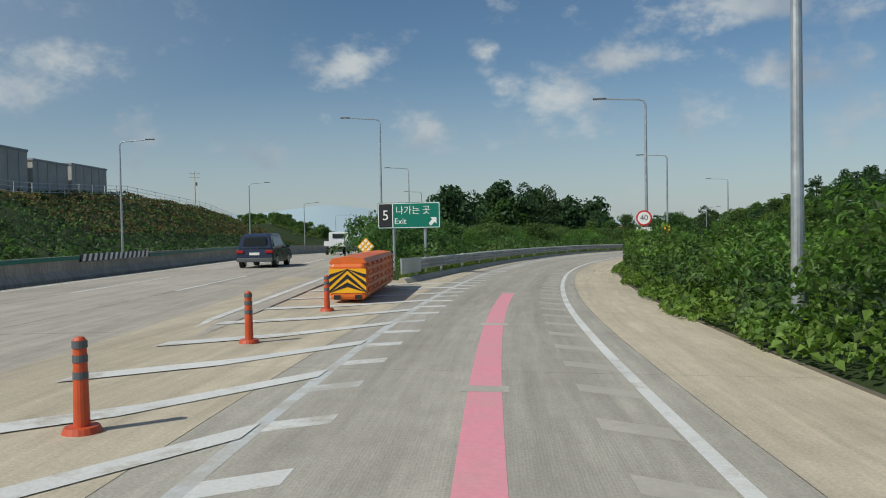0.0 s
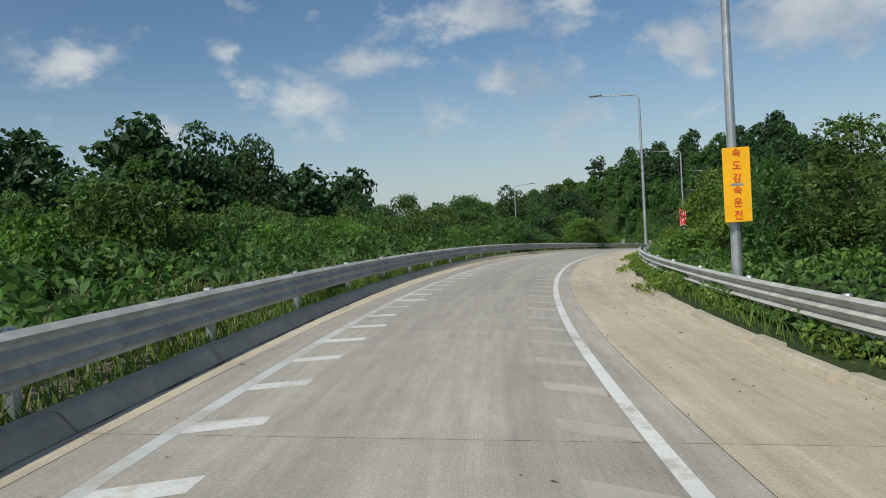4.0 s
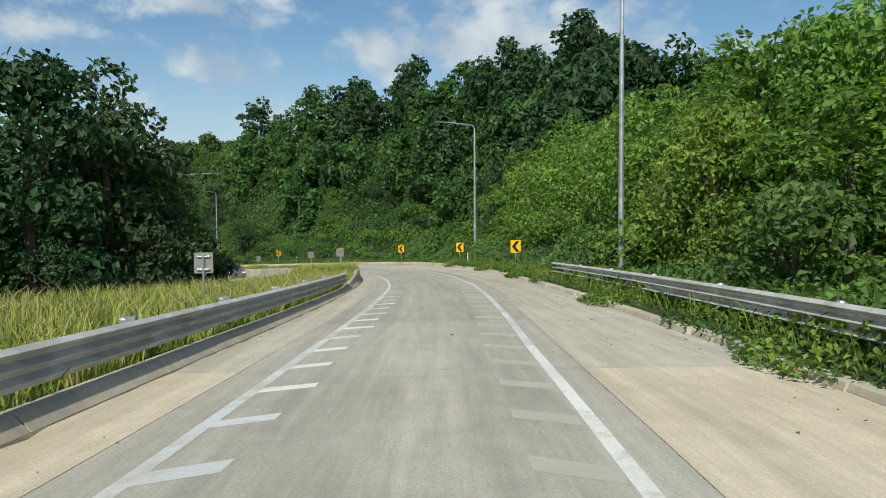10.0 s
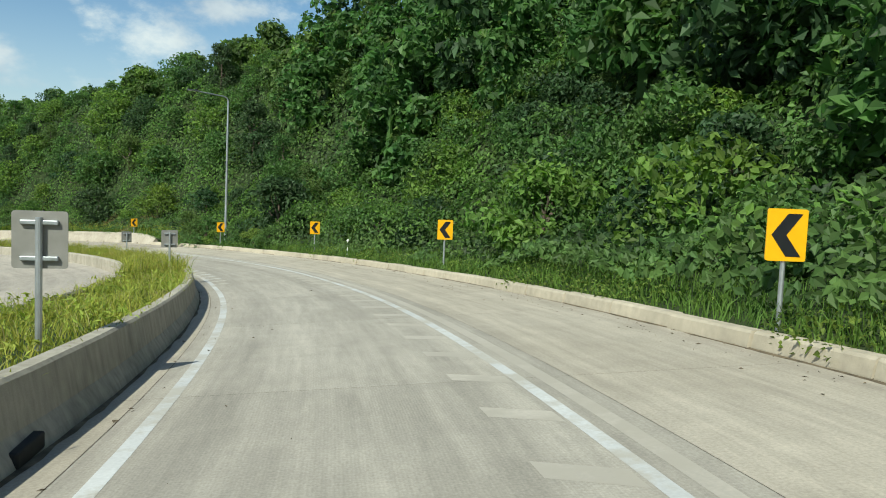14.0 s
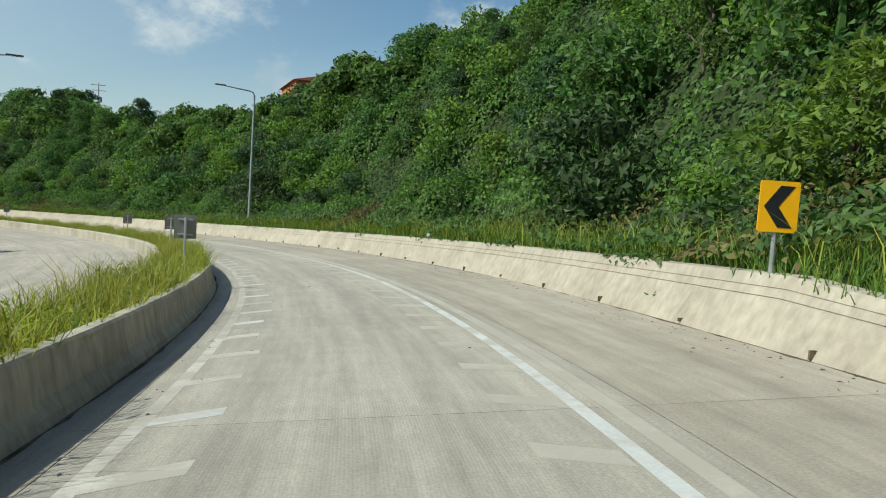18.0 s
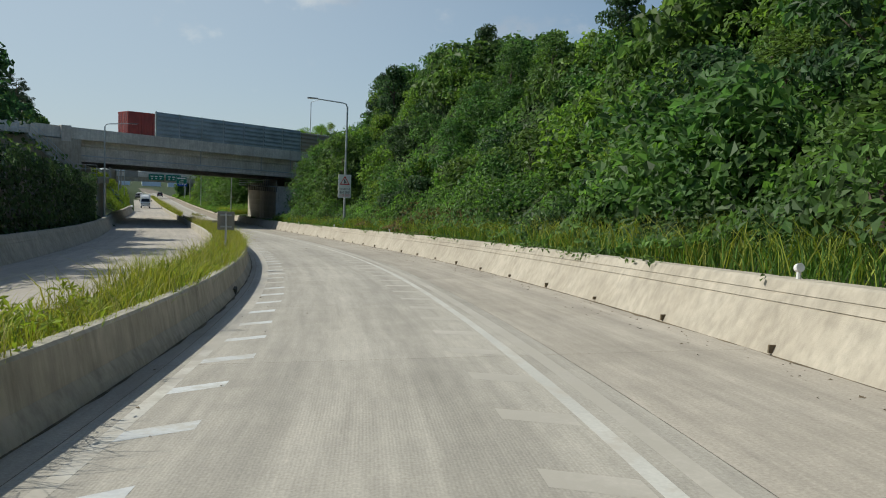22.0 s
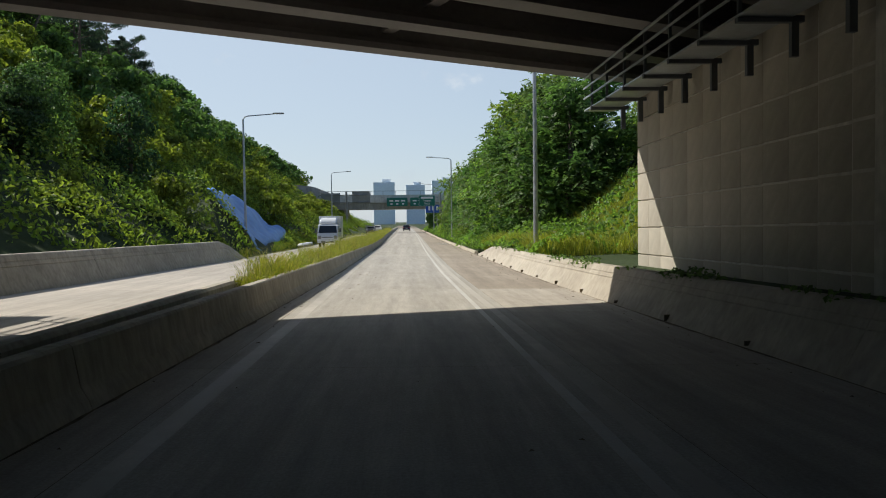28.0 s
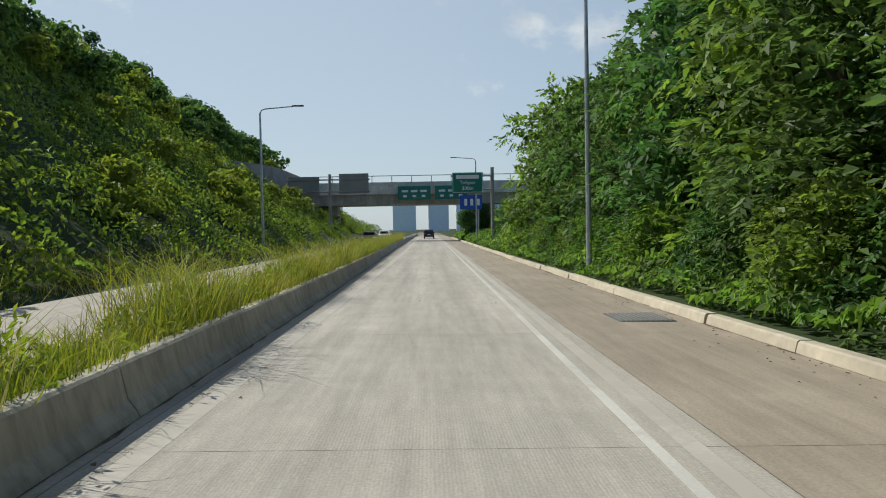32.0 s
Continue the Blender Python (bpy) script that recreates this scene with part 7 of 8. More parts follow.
# ---- gore: bollards, cushion, stripes ----
def gore():
    bol = tagged(new("bollard"), "scuffed orange plastic bollard with grey bands on a round foot", "bollard", "bollards in the gore")
    part("foot", cyl(B(), (0, 0, 0), (0, 0, 0.05), 0.15, 0.13, 20), "bollard_red", bol)
    part("tube", cyl(B(), (0, 0, 0.05), (0, 0, 0.72), 0.062, 0.05, 16), "bollard_red", bol)
    part("cap", cyl(B(), (0, 0, 0.72), (0, 0, 0.745), 0.05, 0.03, 16), "bollard_red", bol)
    for z in (0.42, 0.55, 0.66):
        part("band", cyl(B(), (0, 0, z), (0, 0, z + 0.055), 0.0585, 0.057, 16), "lamp_dark", bol)
    for s, d in ((5.2, -3.2), (9.8, -3.6), (14.2, -3.7)):
        copy_thing(bol, turned(s, d))
    drop(bol)
    c = empty("crash_cushion", turned(15.9, -3.72, 0.0, 5.0) @ Matrix.Diagonal((1.24, 1.1, 1.0, 1.0)), "orange plastic crash cushion with a black and yellow chevron front", "crash cushion")
    bm = B()
    L = 5.4
    box(bm, (0, L / 2, 0.5), (0.68, L, 0.86), bevel=0.08)
    part("body", bm, "plastic_orange", c)
    bm = B()
    plate(bm, [(-0.36, 0.0), (0.36, 0.0), (0.3, 0.12), (0.0, 0.16), (-0.3, 0.12)], 0.05, L - 0.1)
    bm.transform(Matrix.Translation((0, 0, 0.92)))
    part("lid", bm, "plastic_orange", c)
    for k in range(4):
        z = 0.2 + 0.2 * k
        for side in (-1, 1):
            bm = B()
            box(bm, (side * 0.345, L / 2, z), (0.04, L - 0.3, 0.07), bevel=0.012)
            part("rib", bm, "plastic_orange", c)
            for j in range(7):
                part("lug", box(B(), (side * 0.35, 0.55 + j * 0.8, z + 0.09), (0.035, 0.4, 0.07), bevel=0.01), "plastic_orange", c)
    face = part("front_board", plate(B(), rounded(0.7, 0.56, 0.01, 0, 0.52), -0.012, 0.01), "sign_yellow", c)
    for k in range(4):
        z0 = 0.22 + k * 0.19
        for sgn in (-1, 1):
            pts = [(0, z0 + 0.16), (sgn * 0.35, z0 - 0.22), (sgn * 0.35, z0 - 0.12), (0, z0 + 0.27)]
            pts = [(x, min(max(z, 0.245), 0.795)) for x, z in pts]
            part("stripe", plate(B(), pts if sgn > 0 else pts[::-1], -0.018, 0.004), "sign_black", face)
    for x in (-0.2, 0.2):
        part("fork_slot", box(B(), (x, 0.0, 0.14), (0.12, 0.05, 0.1)), "tyre", c)
    paint = empty("gore_marking", I4, "worn white diagonal stripes painted in the gore", "road marking", kind="structure")
    s = -9.0
    k = 0
    while s < 24:
        k += 1
        near = float(tab(RIGHT_LINE, max(s, 0))) - 3.42
        far = -4.15 - 0.018 * max(s, 0) - (0.0026 * s * s if s > 0 else 0)
        v = np.concatenate([ramp_xyz([s, s + 0.45], [near, near], 0.009), ramp_xyz([s - 1.35, s - 1.8], [(near + far) / 2, (near + far) / 2], 0.009)])
        mesh_part("gore_stripe", raw_mesh("gore_stripe", v, [[3, 2, 1, 0]]), "paint_edge", paint)
        m = (near + far) / 2
        v = ramp_xyz([s - 1.35, s - 1.8, s - 2.9, s - 2.45], [m, m, far, far], 0.009)
        mesh_part("gore_stripe", raw_mesh("gore_stripe", v, [[0, 1, 2, 3]]), "paint_edge", paint)
        s += 2.35
    fill = mesh_part("gore_slab", strip("gore_slab", -58, 24.5, lambda q: -5.2 - 0.006 * np.maximum(q, 0) ** 2, -3.27, -0.004, -0.004, 2.0, 3), "shoulder_concrete")
    tagged(fill, "tan concrete paving of the gore between ramp and expressway", "pavement", kind="structure")


gore()


# ---- vehicles ----
def wheel_at(ob, x, y, r, w=0.22):
    wh = part("wheel", cyl(B(), (x - w / 2, y, r), (x + w / 2, y, r), r, seg=20), "tyre", ob)
    part("rim", cyl(B(), (x - w / 2 - 0.01, y, r), (x + w / 2 + 0.01, y, r), r * 0.6, seg=14), "galvanised", wh)


def car(name, m, paint, label, L=4.6, W=1.86, H=1.65, group=""):
    ob = empty(name, m, label, "car", group)
    low = [(-L / 2, 0.35), (-L / 2 - 0.02, 0.62), (-L / 2 + 0.08, 0.95), (L / 2 - 1.25, 0.98), (L / 2 - 0.15, 0.82), (L / 2, 0.55), (L / 2 - 0.03, 0.3), (0, 0.24)]
    def hull(pts, w0, w1, mat, pname, parent):
        zs = [z for _, z in pts]
        bm = B()
        a, b = [], []
        for y, z in pts:
            k = (z - min(zs)) / (max(zs) - min(zs))
            w = w0 + (w1 - w0) * k
            a.append(bm.verts.new((-w / 2, y, z)))
            b.append(bm.verts.new((w / 2, y, z)))
        n = len(pts)
        bm.faces.new(a)
        bm.faces.new(b[::-1])
        for i in range(n):
            bm.faces.new((a[i], b[i], b[(i + 1) % n], a[(i + 1) % n]))
        bmesh.ops.recalc_face_normals(bm, faces=bm.faces)
        bmesh.ops.bevel(bm, geom=list(bm.edges), offset=0.05, segments=2, affect="EDGES")
        return part(pname, bm, mat, parent)
    hull(low, W, W - 0.06, paint, "body", ob)
    top = [(-L / 2 + 0.1, 0.93), (-L / 2 + 0.3, H - 0.12), (-L / 2 + 0.75, H), (0.3, H - 0.02), (L / 2 - 1.35, 0.95)]
    hull(top, W - 0.1, W - 0.5, paint, "cabin", ob)
    glass = [(-L / 2 + 0.45, 1.02), (-L / 2 + 0.6, H - 0.16), (0.22, H - 0.14), (L / 2 - 1.65, 1.02)]
    hull(glass, W - 0.07, W - 0.43, "glass_dark", "side_window", ob)
    part("rear_window", plate(B(), [(-0.6, 1.08), (0.6, 1.08), (0.5, H - 0.2), (-0.5, H - 0.2)], -L / 2 + 0.14, 0.1), "glass_dark", ob)
    part("windscreen", plate(B(), [(-0.66, 1.02), (0.66, 1.02), (0.56, H - 0.14), (-0.56, H - 0.14)], L / 2 - 1.62, 0.34), "glass_dark", ob)
    for x in (-1, 1):
        part("tail_light", box(B(), (x * (W / 2 - 0.22), -L / 2 + 0.02, 0.82), (0.36, 0.12, 0.14), bevel=0.02), "tail_red", ob)
        part("headlight", box(B(), (x * (W / 2 - 0.24), L / 2 - 0.14, 0.68), (0.36, 0.2, 0.12), bevel=0.02), "sign_white", ob)
        part("mirror", box(B(), (x * (W / 2 + 0.08), 0.75, 1.02), (0.18, 0.1, 0.13), bevel=0.03), paint, ob)
        for y in (-L / 2 + 0.85, L / 2 - 0.9):
            wheel_at(ob, x * (W / 2 - 0.12), y, 0.35)
    part("bumper", box(B(), (0, -L / 2 + 0.02, 0.42), (W - 0.1, 0.12, 0.2), bevel=0.03), "lamp_dark", ob)
    part("number_plate", box(B(), (0, -L / 2 - 0.03, 0.72), (0.5, 0.02, 0.13)), "sign_white", ob)
    return ob


def box_truck(m, label, box_body=True):
    ob = empty("delivery_truck", m, label, "truck", "light trucks")
    W = 1.75
    prof = [(-0.1, 0.45), (-0.1, 1.95), (1.05, 1.98), (1.25, 1.9), (1.62, 1.25), (1.78, 0.95), (1.8, 0.45)]
    bm = B()
    plate(bm, [(y, z) for y, z in prof], -W / 2, W)
    bmesh.ops.bevel(bm, geom=list(bm.edges), offset=0.05, segments=2, affect="EDGES")
    bm.transform(Matrix.Rotation(radians(90), 4, "Z"))
    bm.transform(Matrix.Translation((0, 0.9, 0)))
    # profile now runs along y with the front ahead
    cab = part("cab", bm, "car_white", ob)
    def slab(corners, back, mat, name, parent):
        bm = B()
        f = [bm.verts.new(c) for c in corners]
        g = [bm.verts.new((c[0], c[1] - back, c[2])) for c in corners]
        bm.faces.new(f)
        bm.faces.new(g[::-1])
        for k in range(len(f)):
            bm.faces.new((f[k], g[k], g[(k + 1) % len(f)], f[(k + 1) % len(f)]))
        bmesh.ops.recalc_face_normals(bm, faces=bm.faces)
        return part(name, bm, mat, parent)
    front = lambda z: 2.52 - (z - 1.25) * 0.569 + 0.014
    slab([(-0.79, front(1.24), 1.24), (0.79, front(1.24), 1.24), (0.70, front(1.86), 1.86), (-0.70, front(1.86), 1.86)], 0.03, "glass_dark", "windscreen", cab)
    for x in (-0.4, 0.35):
        slab([(x - 0.3, front(1.27) + 0.02, 1.27), (x + 0.3, front(1.3) + 0.02, 1.3), (x + 0.3, front(1.32) + 0.02, 1.32), (x - 0.3, front(1.29) + 0.02, 1.29)], 0.01, "tyre", "wiper", cab)
    for x in (-1, 1):
        part("door_window", plate(B(), [(-0.1, 1.3), (0.62, 1.3), (0.35, 1.83), (-0.1, 1.83)], 0, 0.02), "glass_dark", cab).matrix_local = Matrix.Translation((x * (W / 2 + 0.004), 1.45, 0)) @ Matrix.Rotation(radians(90), 4, "Z")
        part("mirror", box(B(), (x * (W / 2 + 0.18), 2.15, 1.45), (0.16, 0.1, 0.34), bevel=0.03), "lamp_dark", ob)
        part("headlight", box(B(), (x * 0.68, 2.65, 0.86), (0.26, 0.12, 0.3), bevel=0.04), "sign_back", ob)
    part("grille", box(B(), (0, 2.67, 0.86), (0.9, 0.05, 0.07), bevel=0.01), "lamp_dark", ob)
    part("air_intake", box(B(), (0, 2.735, 0.47), (1.1, 0.03, 0.12), bevel=0.01), "tyre", ob)
    part("bumper", box(B(), (0, 2.66, 0.5), (W, 0.16, 0.22), bevel=0.04), "car_white", ob)
    part("number_plate", box(B(), (0, 2.75, 0.55), (0.45, 0.02, 0.16)), "sign_white", ob)
    if box_body:
        part("cargo_box", box(B(), (0, -0.75, 1.72), (1.86, 3.0, 1.95), bevel=0.03), "car_white", ob)
        bm = B()
        plate(bm, [(-0.15, 1.97), (-0.12, 2.5), (0.25, 2.56), (0.75, 2.42), (1.08, 2.15), (1.15, 1.97)], -0.74, 1.48)
        bmesh.ops.bevel(bm, geom=list(bm.edges), offset=0.1, segments=3, affect="EDGES")
        bm.transform(Matrix.Translation((0, 0.9, 0)) @ Matrix.Rotation(radians(90), 4, "Z"))
        part("roof_fairing", bm, "car_white", ob)
    else:
        for x in (-1, 1):
            part("side_board", box(B(), (x * 0.84, -0.75, 0.98), (0.05, 2.9, 0.4)), "car_white", ob)
        part("tail_board", box(B(), (0, -2.2, 0.98), (1.7, 0.05, 0.4)), "car_white", ob)
        part("rear_window", plate(B(), rounded(1.1, 0.4, 0.04, 0, 1.6), 0.76, 0.05), "glass_dark", ob)
        part("load_bed", box(B(), (0, -0.75, 0.8), (1.65, 2.9, 0.06)), "galvanised", ob)
    part("chassis", box(B(), (0, -0.2, 0.55), (0.9, 4.6, 0.2)), "tyre", ob)
    for x in (-1, 1):
        for y in (-1.3, 1.75):
            wheel_at(ob, x * 0.74, y, 0.33, 0.2)
    return ob


def on_main(v, u, turn=0):
    return Matrix.Translation(Vector(main_xyz(v, u, 0.0).tolist())) @ Matrix.Rotation(MAIN_TURN + radians(turn), 4, "Z")


car("car", on_main(39, 5.5), "car_navy", "dark navy family car driving on the expressway", H=1.72)
box_truck(on_main(66, 5.6), "small white pickup truck on the expressway", False)
car("car", on_main(112, 5.2), "car_white", "white car far ahead on the expressway", H=1.45)
car("car", on_main(16, -5.4, 180), "car_grey", "dark car on the opposite carriageway", H=1.5)
car("car", turned(229, -8.2, 0, 180), "car_grey", "dark saloon car on the opposite ramp", H=1.45)
car("car", turned(628, 0.2), "car_navy", "dark car far ahead on the ramp road", H=1.6)
car("car", turned(588, -7.2, 0, 180), "car_grey", "dark car far off on the opposite lane", H=1.45)
car("car", turned(610, -6.6, 0, 180), "car_white", "white car far off on the opposite lane", H=1.5)


def container_lorry(m):
    ob = empty("container_lorry", m, "articulated lorry with a dark red shipping container on the bridge", "lorry")
    can = part("container", box(B(), (0, 0, 2.62), (2.44, 12.2, 2.6), bevel=0.03), "container_red", ob)
    for k in range(38):
        for x in (-1, 1):
            part("rib", box(B(), (x * 1.235, -5.75 + 0.31 * k, 2.62), (0.05, 0.15, 2.3)), "container_red", can)
    for x in (-0.9, -0.35, 0.35, 0.9):
        part("lock_bar", cyl(B(), (x, -6.13, 1.45), (x, -6.13, 3.8), 0.025, seg=8), "galvanised", can)
    for x in (-1.1, 1.1):
        for z in (1.42, 3.82):
            part("corner_casting", box(B(), (x, -6.0, z), (0.2, 0.24, 0.18)), "container_red", can)
    part("chassis", box(B(), (0, 0, 1.15), (1.1, 12.4, 0.25)), "tyre", ob)
    part("bumper", box(B(), (0, -6.1, 0.75), (2.3, 0.12, 0.14)), "lamp_dark", ob)
    part("cab", box(B(), (0, 8.3, 1.95), (2.44, 2.2, 3.0), bevel=0.12), "car_navy", ob)
    part("windscreen", box(B(), (0, 9.41, 2.45), (2.1, 0.04, 0.9)), "glass_dark", ob)
    for y in (-5.2, -3.9, -2.6, 5.6, 8.6):
        for x in (-1, 1):
            wheel_at(ob, x * 1.05, y, 0.5, 0.3)


material("container_red", (0.20, 0.028, 0.024), 0.55, scale=4, vary=0.15, second=(0.15, 0.02, 0.02), mix_scale=1.2)
container_lorry(on_main(330.3, 5.2))
box_truck(turned(499.9, -6.72, 0, 180), "white box truck with a roof fairing on the opposite lane")


# ---- beyond the bridge ----
def beyond():
    f = empty("footbridge", I4, "pale grey concrete overpass with railing across the road", "overpass", kind="structure")
    z0 = at(602, 0).z
    def beam(name, d0, d1, zlo, zhi, t0, t1, mat):
        bm = B()
        a, c = at(602, d0), at(602, d1)
        ang = float(centre(602)[3])
        box(bm, (0, 0, 0), ((c - a).length, t1 - t0, zhi - zlo))
        bm.transform(Matrix.Translation(((a.x + c.x) / 2, (a.y + c.y) / 2, z0 + (zlo + zhi) / 2)) @ Matrix.Rotation(ang, 4, "Z") @ Matrix.Translation((0, (t0 + t1) / 2, 0)))
        return part(name, bm, mat, f)
    beam("girder", -34, 34, 5.2, 6.7, 0, 6, "barrier_concrete")
    beam("parapet", -34, 34, 6.7, 8.4, -0.4, 0.0, "bridge_concrete")
    for k in range(24):
        beam("rail_post", -33 + k * 2.8, -32.9 + k * 2.8, 8.4, 9.3, -0.3, -0.2, "galvanised")
    beam("rail", -34, 34, 9.25, 9.35, -0.3, -0.2, "galvanised")
    for d in (-13.5, 9.0):
        beam("pier", d - 0.6, d + 0.6, -0.5, 5.2, 1, 5, "barrier_concrete")
    g = empty("direction_sign", turned(601.2, 1.2, 6.6), "wide green direction sign on the overpass parapet", "direction sign")
    for x, w in ((-3.0, 4.6), (2.2, 4.6)):
        part("board", plate(B(), rounded(w, 1.9, 0.05, x, 0.2), -0.5, 0.1), "sign_green", g)
        for j in range(3):
            part("text_bar", plate(B(), rounded(0.9, 0.3, 0.02, x - 1.3 + 1.3 * j, 0.45), -0.51, 0.005), "sign_white", g)
            part("text_bar", plate(B(), rounded(0.5, 0.3, 0.02, x - 1.3 + 1.3 * j, -0.25), -0.51, 0.005), "sign_white", g)
    e = empty("toll_sign", turned(567.5, 6.3), "green toll gate sign hung from a grey mast arm", "direction sign")
    part("mast", cyl(B(), (0, 0, -0.3), (0, 0, 7.6), 0.2, 0.17, 16), "sign_back", e)
    for z in (6.8, 5.5):
        part("arm", cyl(B(), (0, 0, z), (-4.0, 0, z), 0.08, seg=10), "sign_back", e)
    part("board", plate(B(), rounded(2.95, 1.95, 0.06, -2.4, 6.15), -0.2, 0.06), "sign_green", e)
    part("border", plate(B(), rounded(2.87, 1.87, 0.05, -2.4, 6.15), -0.204, 0.003), "sign_white", e)
    part("field", plate(B(), rounded(2.8, 1.8, 0.05, -2.4, 6.15), -0.208, 0.003), "sign_green", e)
    part("text_bar", plate(B(), rounded(2.2, 0.36, 0.05, -2.4, 6.7), -0.213, 0.004), "sign_white", e)
    words("Tollgate", 0.46, e, -2.4, -0.213, 6.15, "sign_white")
    words("300m", 0.5, e, -2.4, -0.213, 5.6, "sign_white")
    e = empty("lane_sign", turned(596.8, 6.9), "blue lane sign on a post", "road sign")
    part("post", cyl(B(), (0, 0, -0.3), (0, 0, 6.4), 0.09, seg=10), "galvanised", e)
    part("board", plate(B(), rounded(3.0, 1.9, 0.05, -1.0, 5.3), -0.1, 0.05), "sign_blue", e)
    for x in (-1.7, -0.9, 0.0):
        part("text_bar", plate(B(), rounded(0.4, 0.9, 0.05, x, 5.3), -0.11, 0.005), "sign_white", e)
    e = empty("gantry_sign", turned(590, -12.2), "grey backs of two road signs on a mast", "road sign")
    part("mast", cyl(B(), (0, 0, -0.5), (0, 0, 8.6), 0.22, 0.18, 16), "sign_back", e)
    part("arm", cyl(B(), (-5.5, 0, 7.9), (5.0, 0, 7.9), 0.09, seg=10), "sign_back", e)
    part("arm", cyl(B(), (-5.5, 0, 6.4), (5.0, 0, 6.4), 0.09, seg=10), "sign_back", e)
    part("board", plate(B(), rounded(3.9, 2.4, 0.05, -3.3, 7.1), 0.1, 0.06), "sign_back", e)
    part("board", plate(B(), rounded(3.7, 2.5, 0.05, 3.0, 7.4), 0.1, 0.06), "sign_back", e)
    # tiers of a retaining wall on the left
    w = empty("retaining_wall", I4, "grey block retaining wall in set-back tiers", "retaining wall", kind="structure")
    for k in range(4):
        for j in range(12):
            s = 566 + j * 5
            mesh_part("wall_panel", sweep("wall_panel", [(0, -1), (-0.1, 2.3), (-0.9, 2.3), (-0.9, -1)], s, s + 4.96, lambda q: -13.5 - 1.9 * k - np.clip((592 - q) / 33, 0, 1) * 10, 3, scale=lambda q, k=k: np.ones_like(q)), "tier_concrete", w)
            w.children[-1].location.z = 2.5 * k
    # blue sheet on the left slope, held by sandbags
    n, m = 40, 16
    u, w = np.linspace(0, 1, n)[:, None], np.linspace(0, 1, m)[None]
    s = 483 + 24.8 * u + 0 * w
    d = tab(T_FOOT, s) + 0.25 - (tab(T_CAP, s) / 1.25 + 0.35) * w
    p = ramp_xyz(s, d)
    rng = np.random.default_rng(5)
    fold = 0.10 * np.sin(s * 1.1 + d * 0.8) + 0.06 * np.sin(s * 2.7 - d * 2.2) + 0.05 * np.sin(s * 0.5 + d * 3.5)
    z = ground_z(p[..., 0], p[..., 1]) + 0.12 + 0.42 * np.minimum(1, w * 6) + fold + rng.normal(size=(n, m)) * 0.02
    t = mesh_part("tarpaulin", grid_mesh("tarpaulin", np.stack([p[..., 0], p[..., 1], z], -1)), "tarp_blue")
    so = t.modifiers.new("thick", "SOLIDIFY")
    so.thickness = 0.03
    for q in t.data.polygons:
        q.use_smooth = True
    tagged(t, "creased blue tarpaulin spread over the slope", "tarpaulin")
    for k in range(9):
        bm = B()
        bmesh.ops.create_uvsphere(bm, u_segments=10, v_segments=6, radius=0.5)
        bm.transform(Matrix.Diagonal((0.5, 0.8, 0.34, 1)))
        o = part("sandbag", bm, "wall_white")
        o.matrix_world = turned(498.5 + k * 0.8, -9.15 - 0.2 * (k % 2), 0.12)
        tagged(o, "pale plastic sandbag lying beside the lane", "sandbag", "sandbags below the tarpaulin")
    # drain cover in the right shoulder
    e = empty("drain_grate", turned(508, 3.65, 0.006), "dark iron drain grate in the shoulder", "drain")
    part("frame", box(B(), (0, 0, 0), (0.95, 1.3, 0.012)), "lamp_dark", e)
    for k in range(11):
        part("bar", box(B(), (-0.42 + 0.084 * k, 0, 0.012), (0.03, 1.2, 0.014)), "sign_back", e)
    # far housing towers, haze put into their base colour
    rng = np.random.default_rng(9)
    for k, (s, d, w, h) in enumerate(((1150, -205, 26, 30), (1160, -165, 22, 28), (1150, -95, 42, 27), (1160, -20, 20, 40), (1170, 10, 18, 38), (1170, 36, 20, 42), (1180, 62, 16, 39), (1160, -130, 18, 25))):
        t = empty("apartment_tower", turned(s, d, 0.0), "apartment tower with distance haze put into its pale blue-grey colour", "apartment tower", "far housing towers")
        part("body", box(B(), (0, 0, h / 2), (w, 16, h)), "tower_haze", t)
        part("roof", box(B(), (rng.uniform(-4, 4), 0, h + 1.5), (w * 0.4, 8, 3)), "tower_haze", t)
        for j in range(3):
            part("balcony_bay", box(B(), (-w / 3 + j * w / 3, -8.1, h / 2), (w * 0.16, 0.6, h * 0.92)), "tower_haze", t)


beyond()


# ---- buildings and poles round about ----
def hall(m, w, l, h, label, roof="roof_grey", wall="wall_white", name="warehouse"):
    ob = empty(name, m, label, "building")
    part("wall", box(B(), (0, 0, h / 2), (w, l, h)), wall, ob)
    bm = B()
    plate(bm, [(-w / 2 - 0.3, 0), (w / 2 + 0.3, 0), (0, w * 0.12)], -l / 2 - 0.3, l + 0.6)
    bm.transform(Matrix.Translation((0, 0, h)))
    part("roof", bm, roof, ob)
    for k in range(int(l / 4)):
        for x in (-1, 1):
            part("window", box(B(), (x * (w / 2 + 0.03), -l / 2 + 2 + 4 * k, h * 0.6), (0.08, 1.8, 1.0)), "glass_dark", ob)
    part("door", box(B(), (0, -l / 2 - 0.04, h * 0.35), (3.0, 0.1, h * 0.7)), "roof_grey", ob)
    return ob


def on_ground(x, y, turn=0.0, sink=0.2):
    return Matrix.Translation((x, y, float(ground_z(np.array([x]), np.array([y]))[0]) - sink)) @ Matrix.Rotation(radians(turn), 4, "Z")


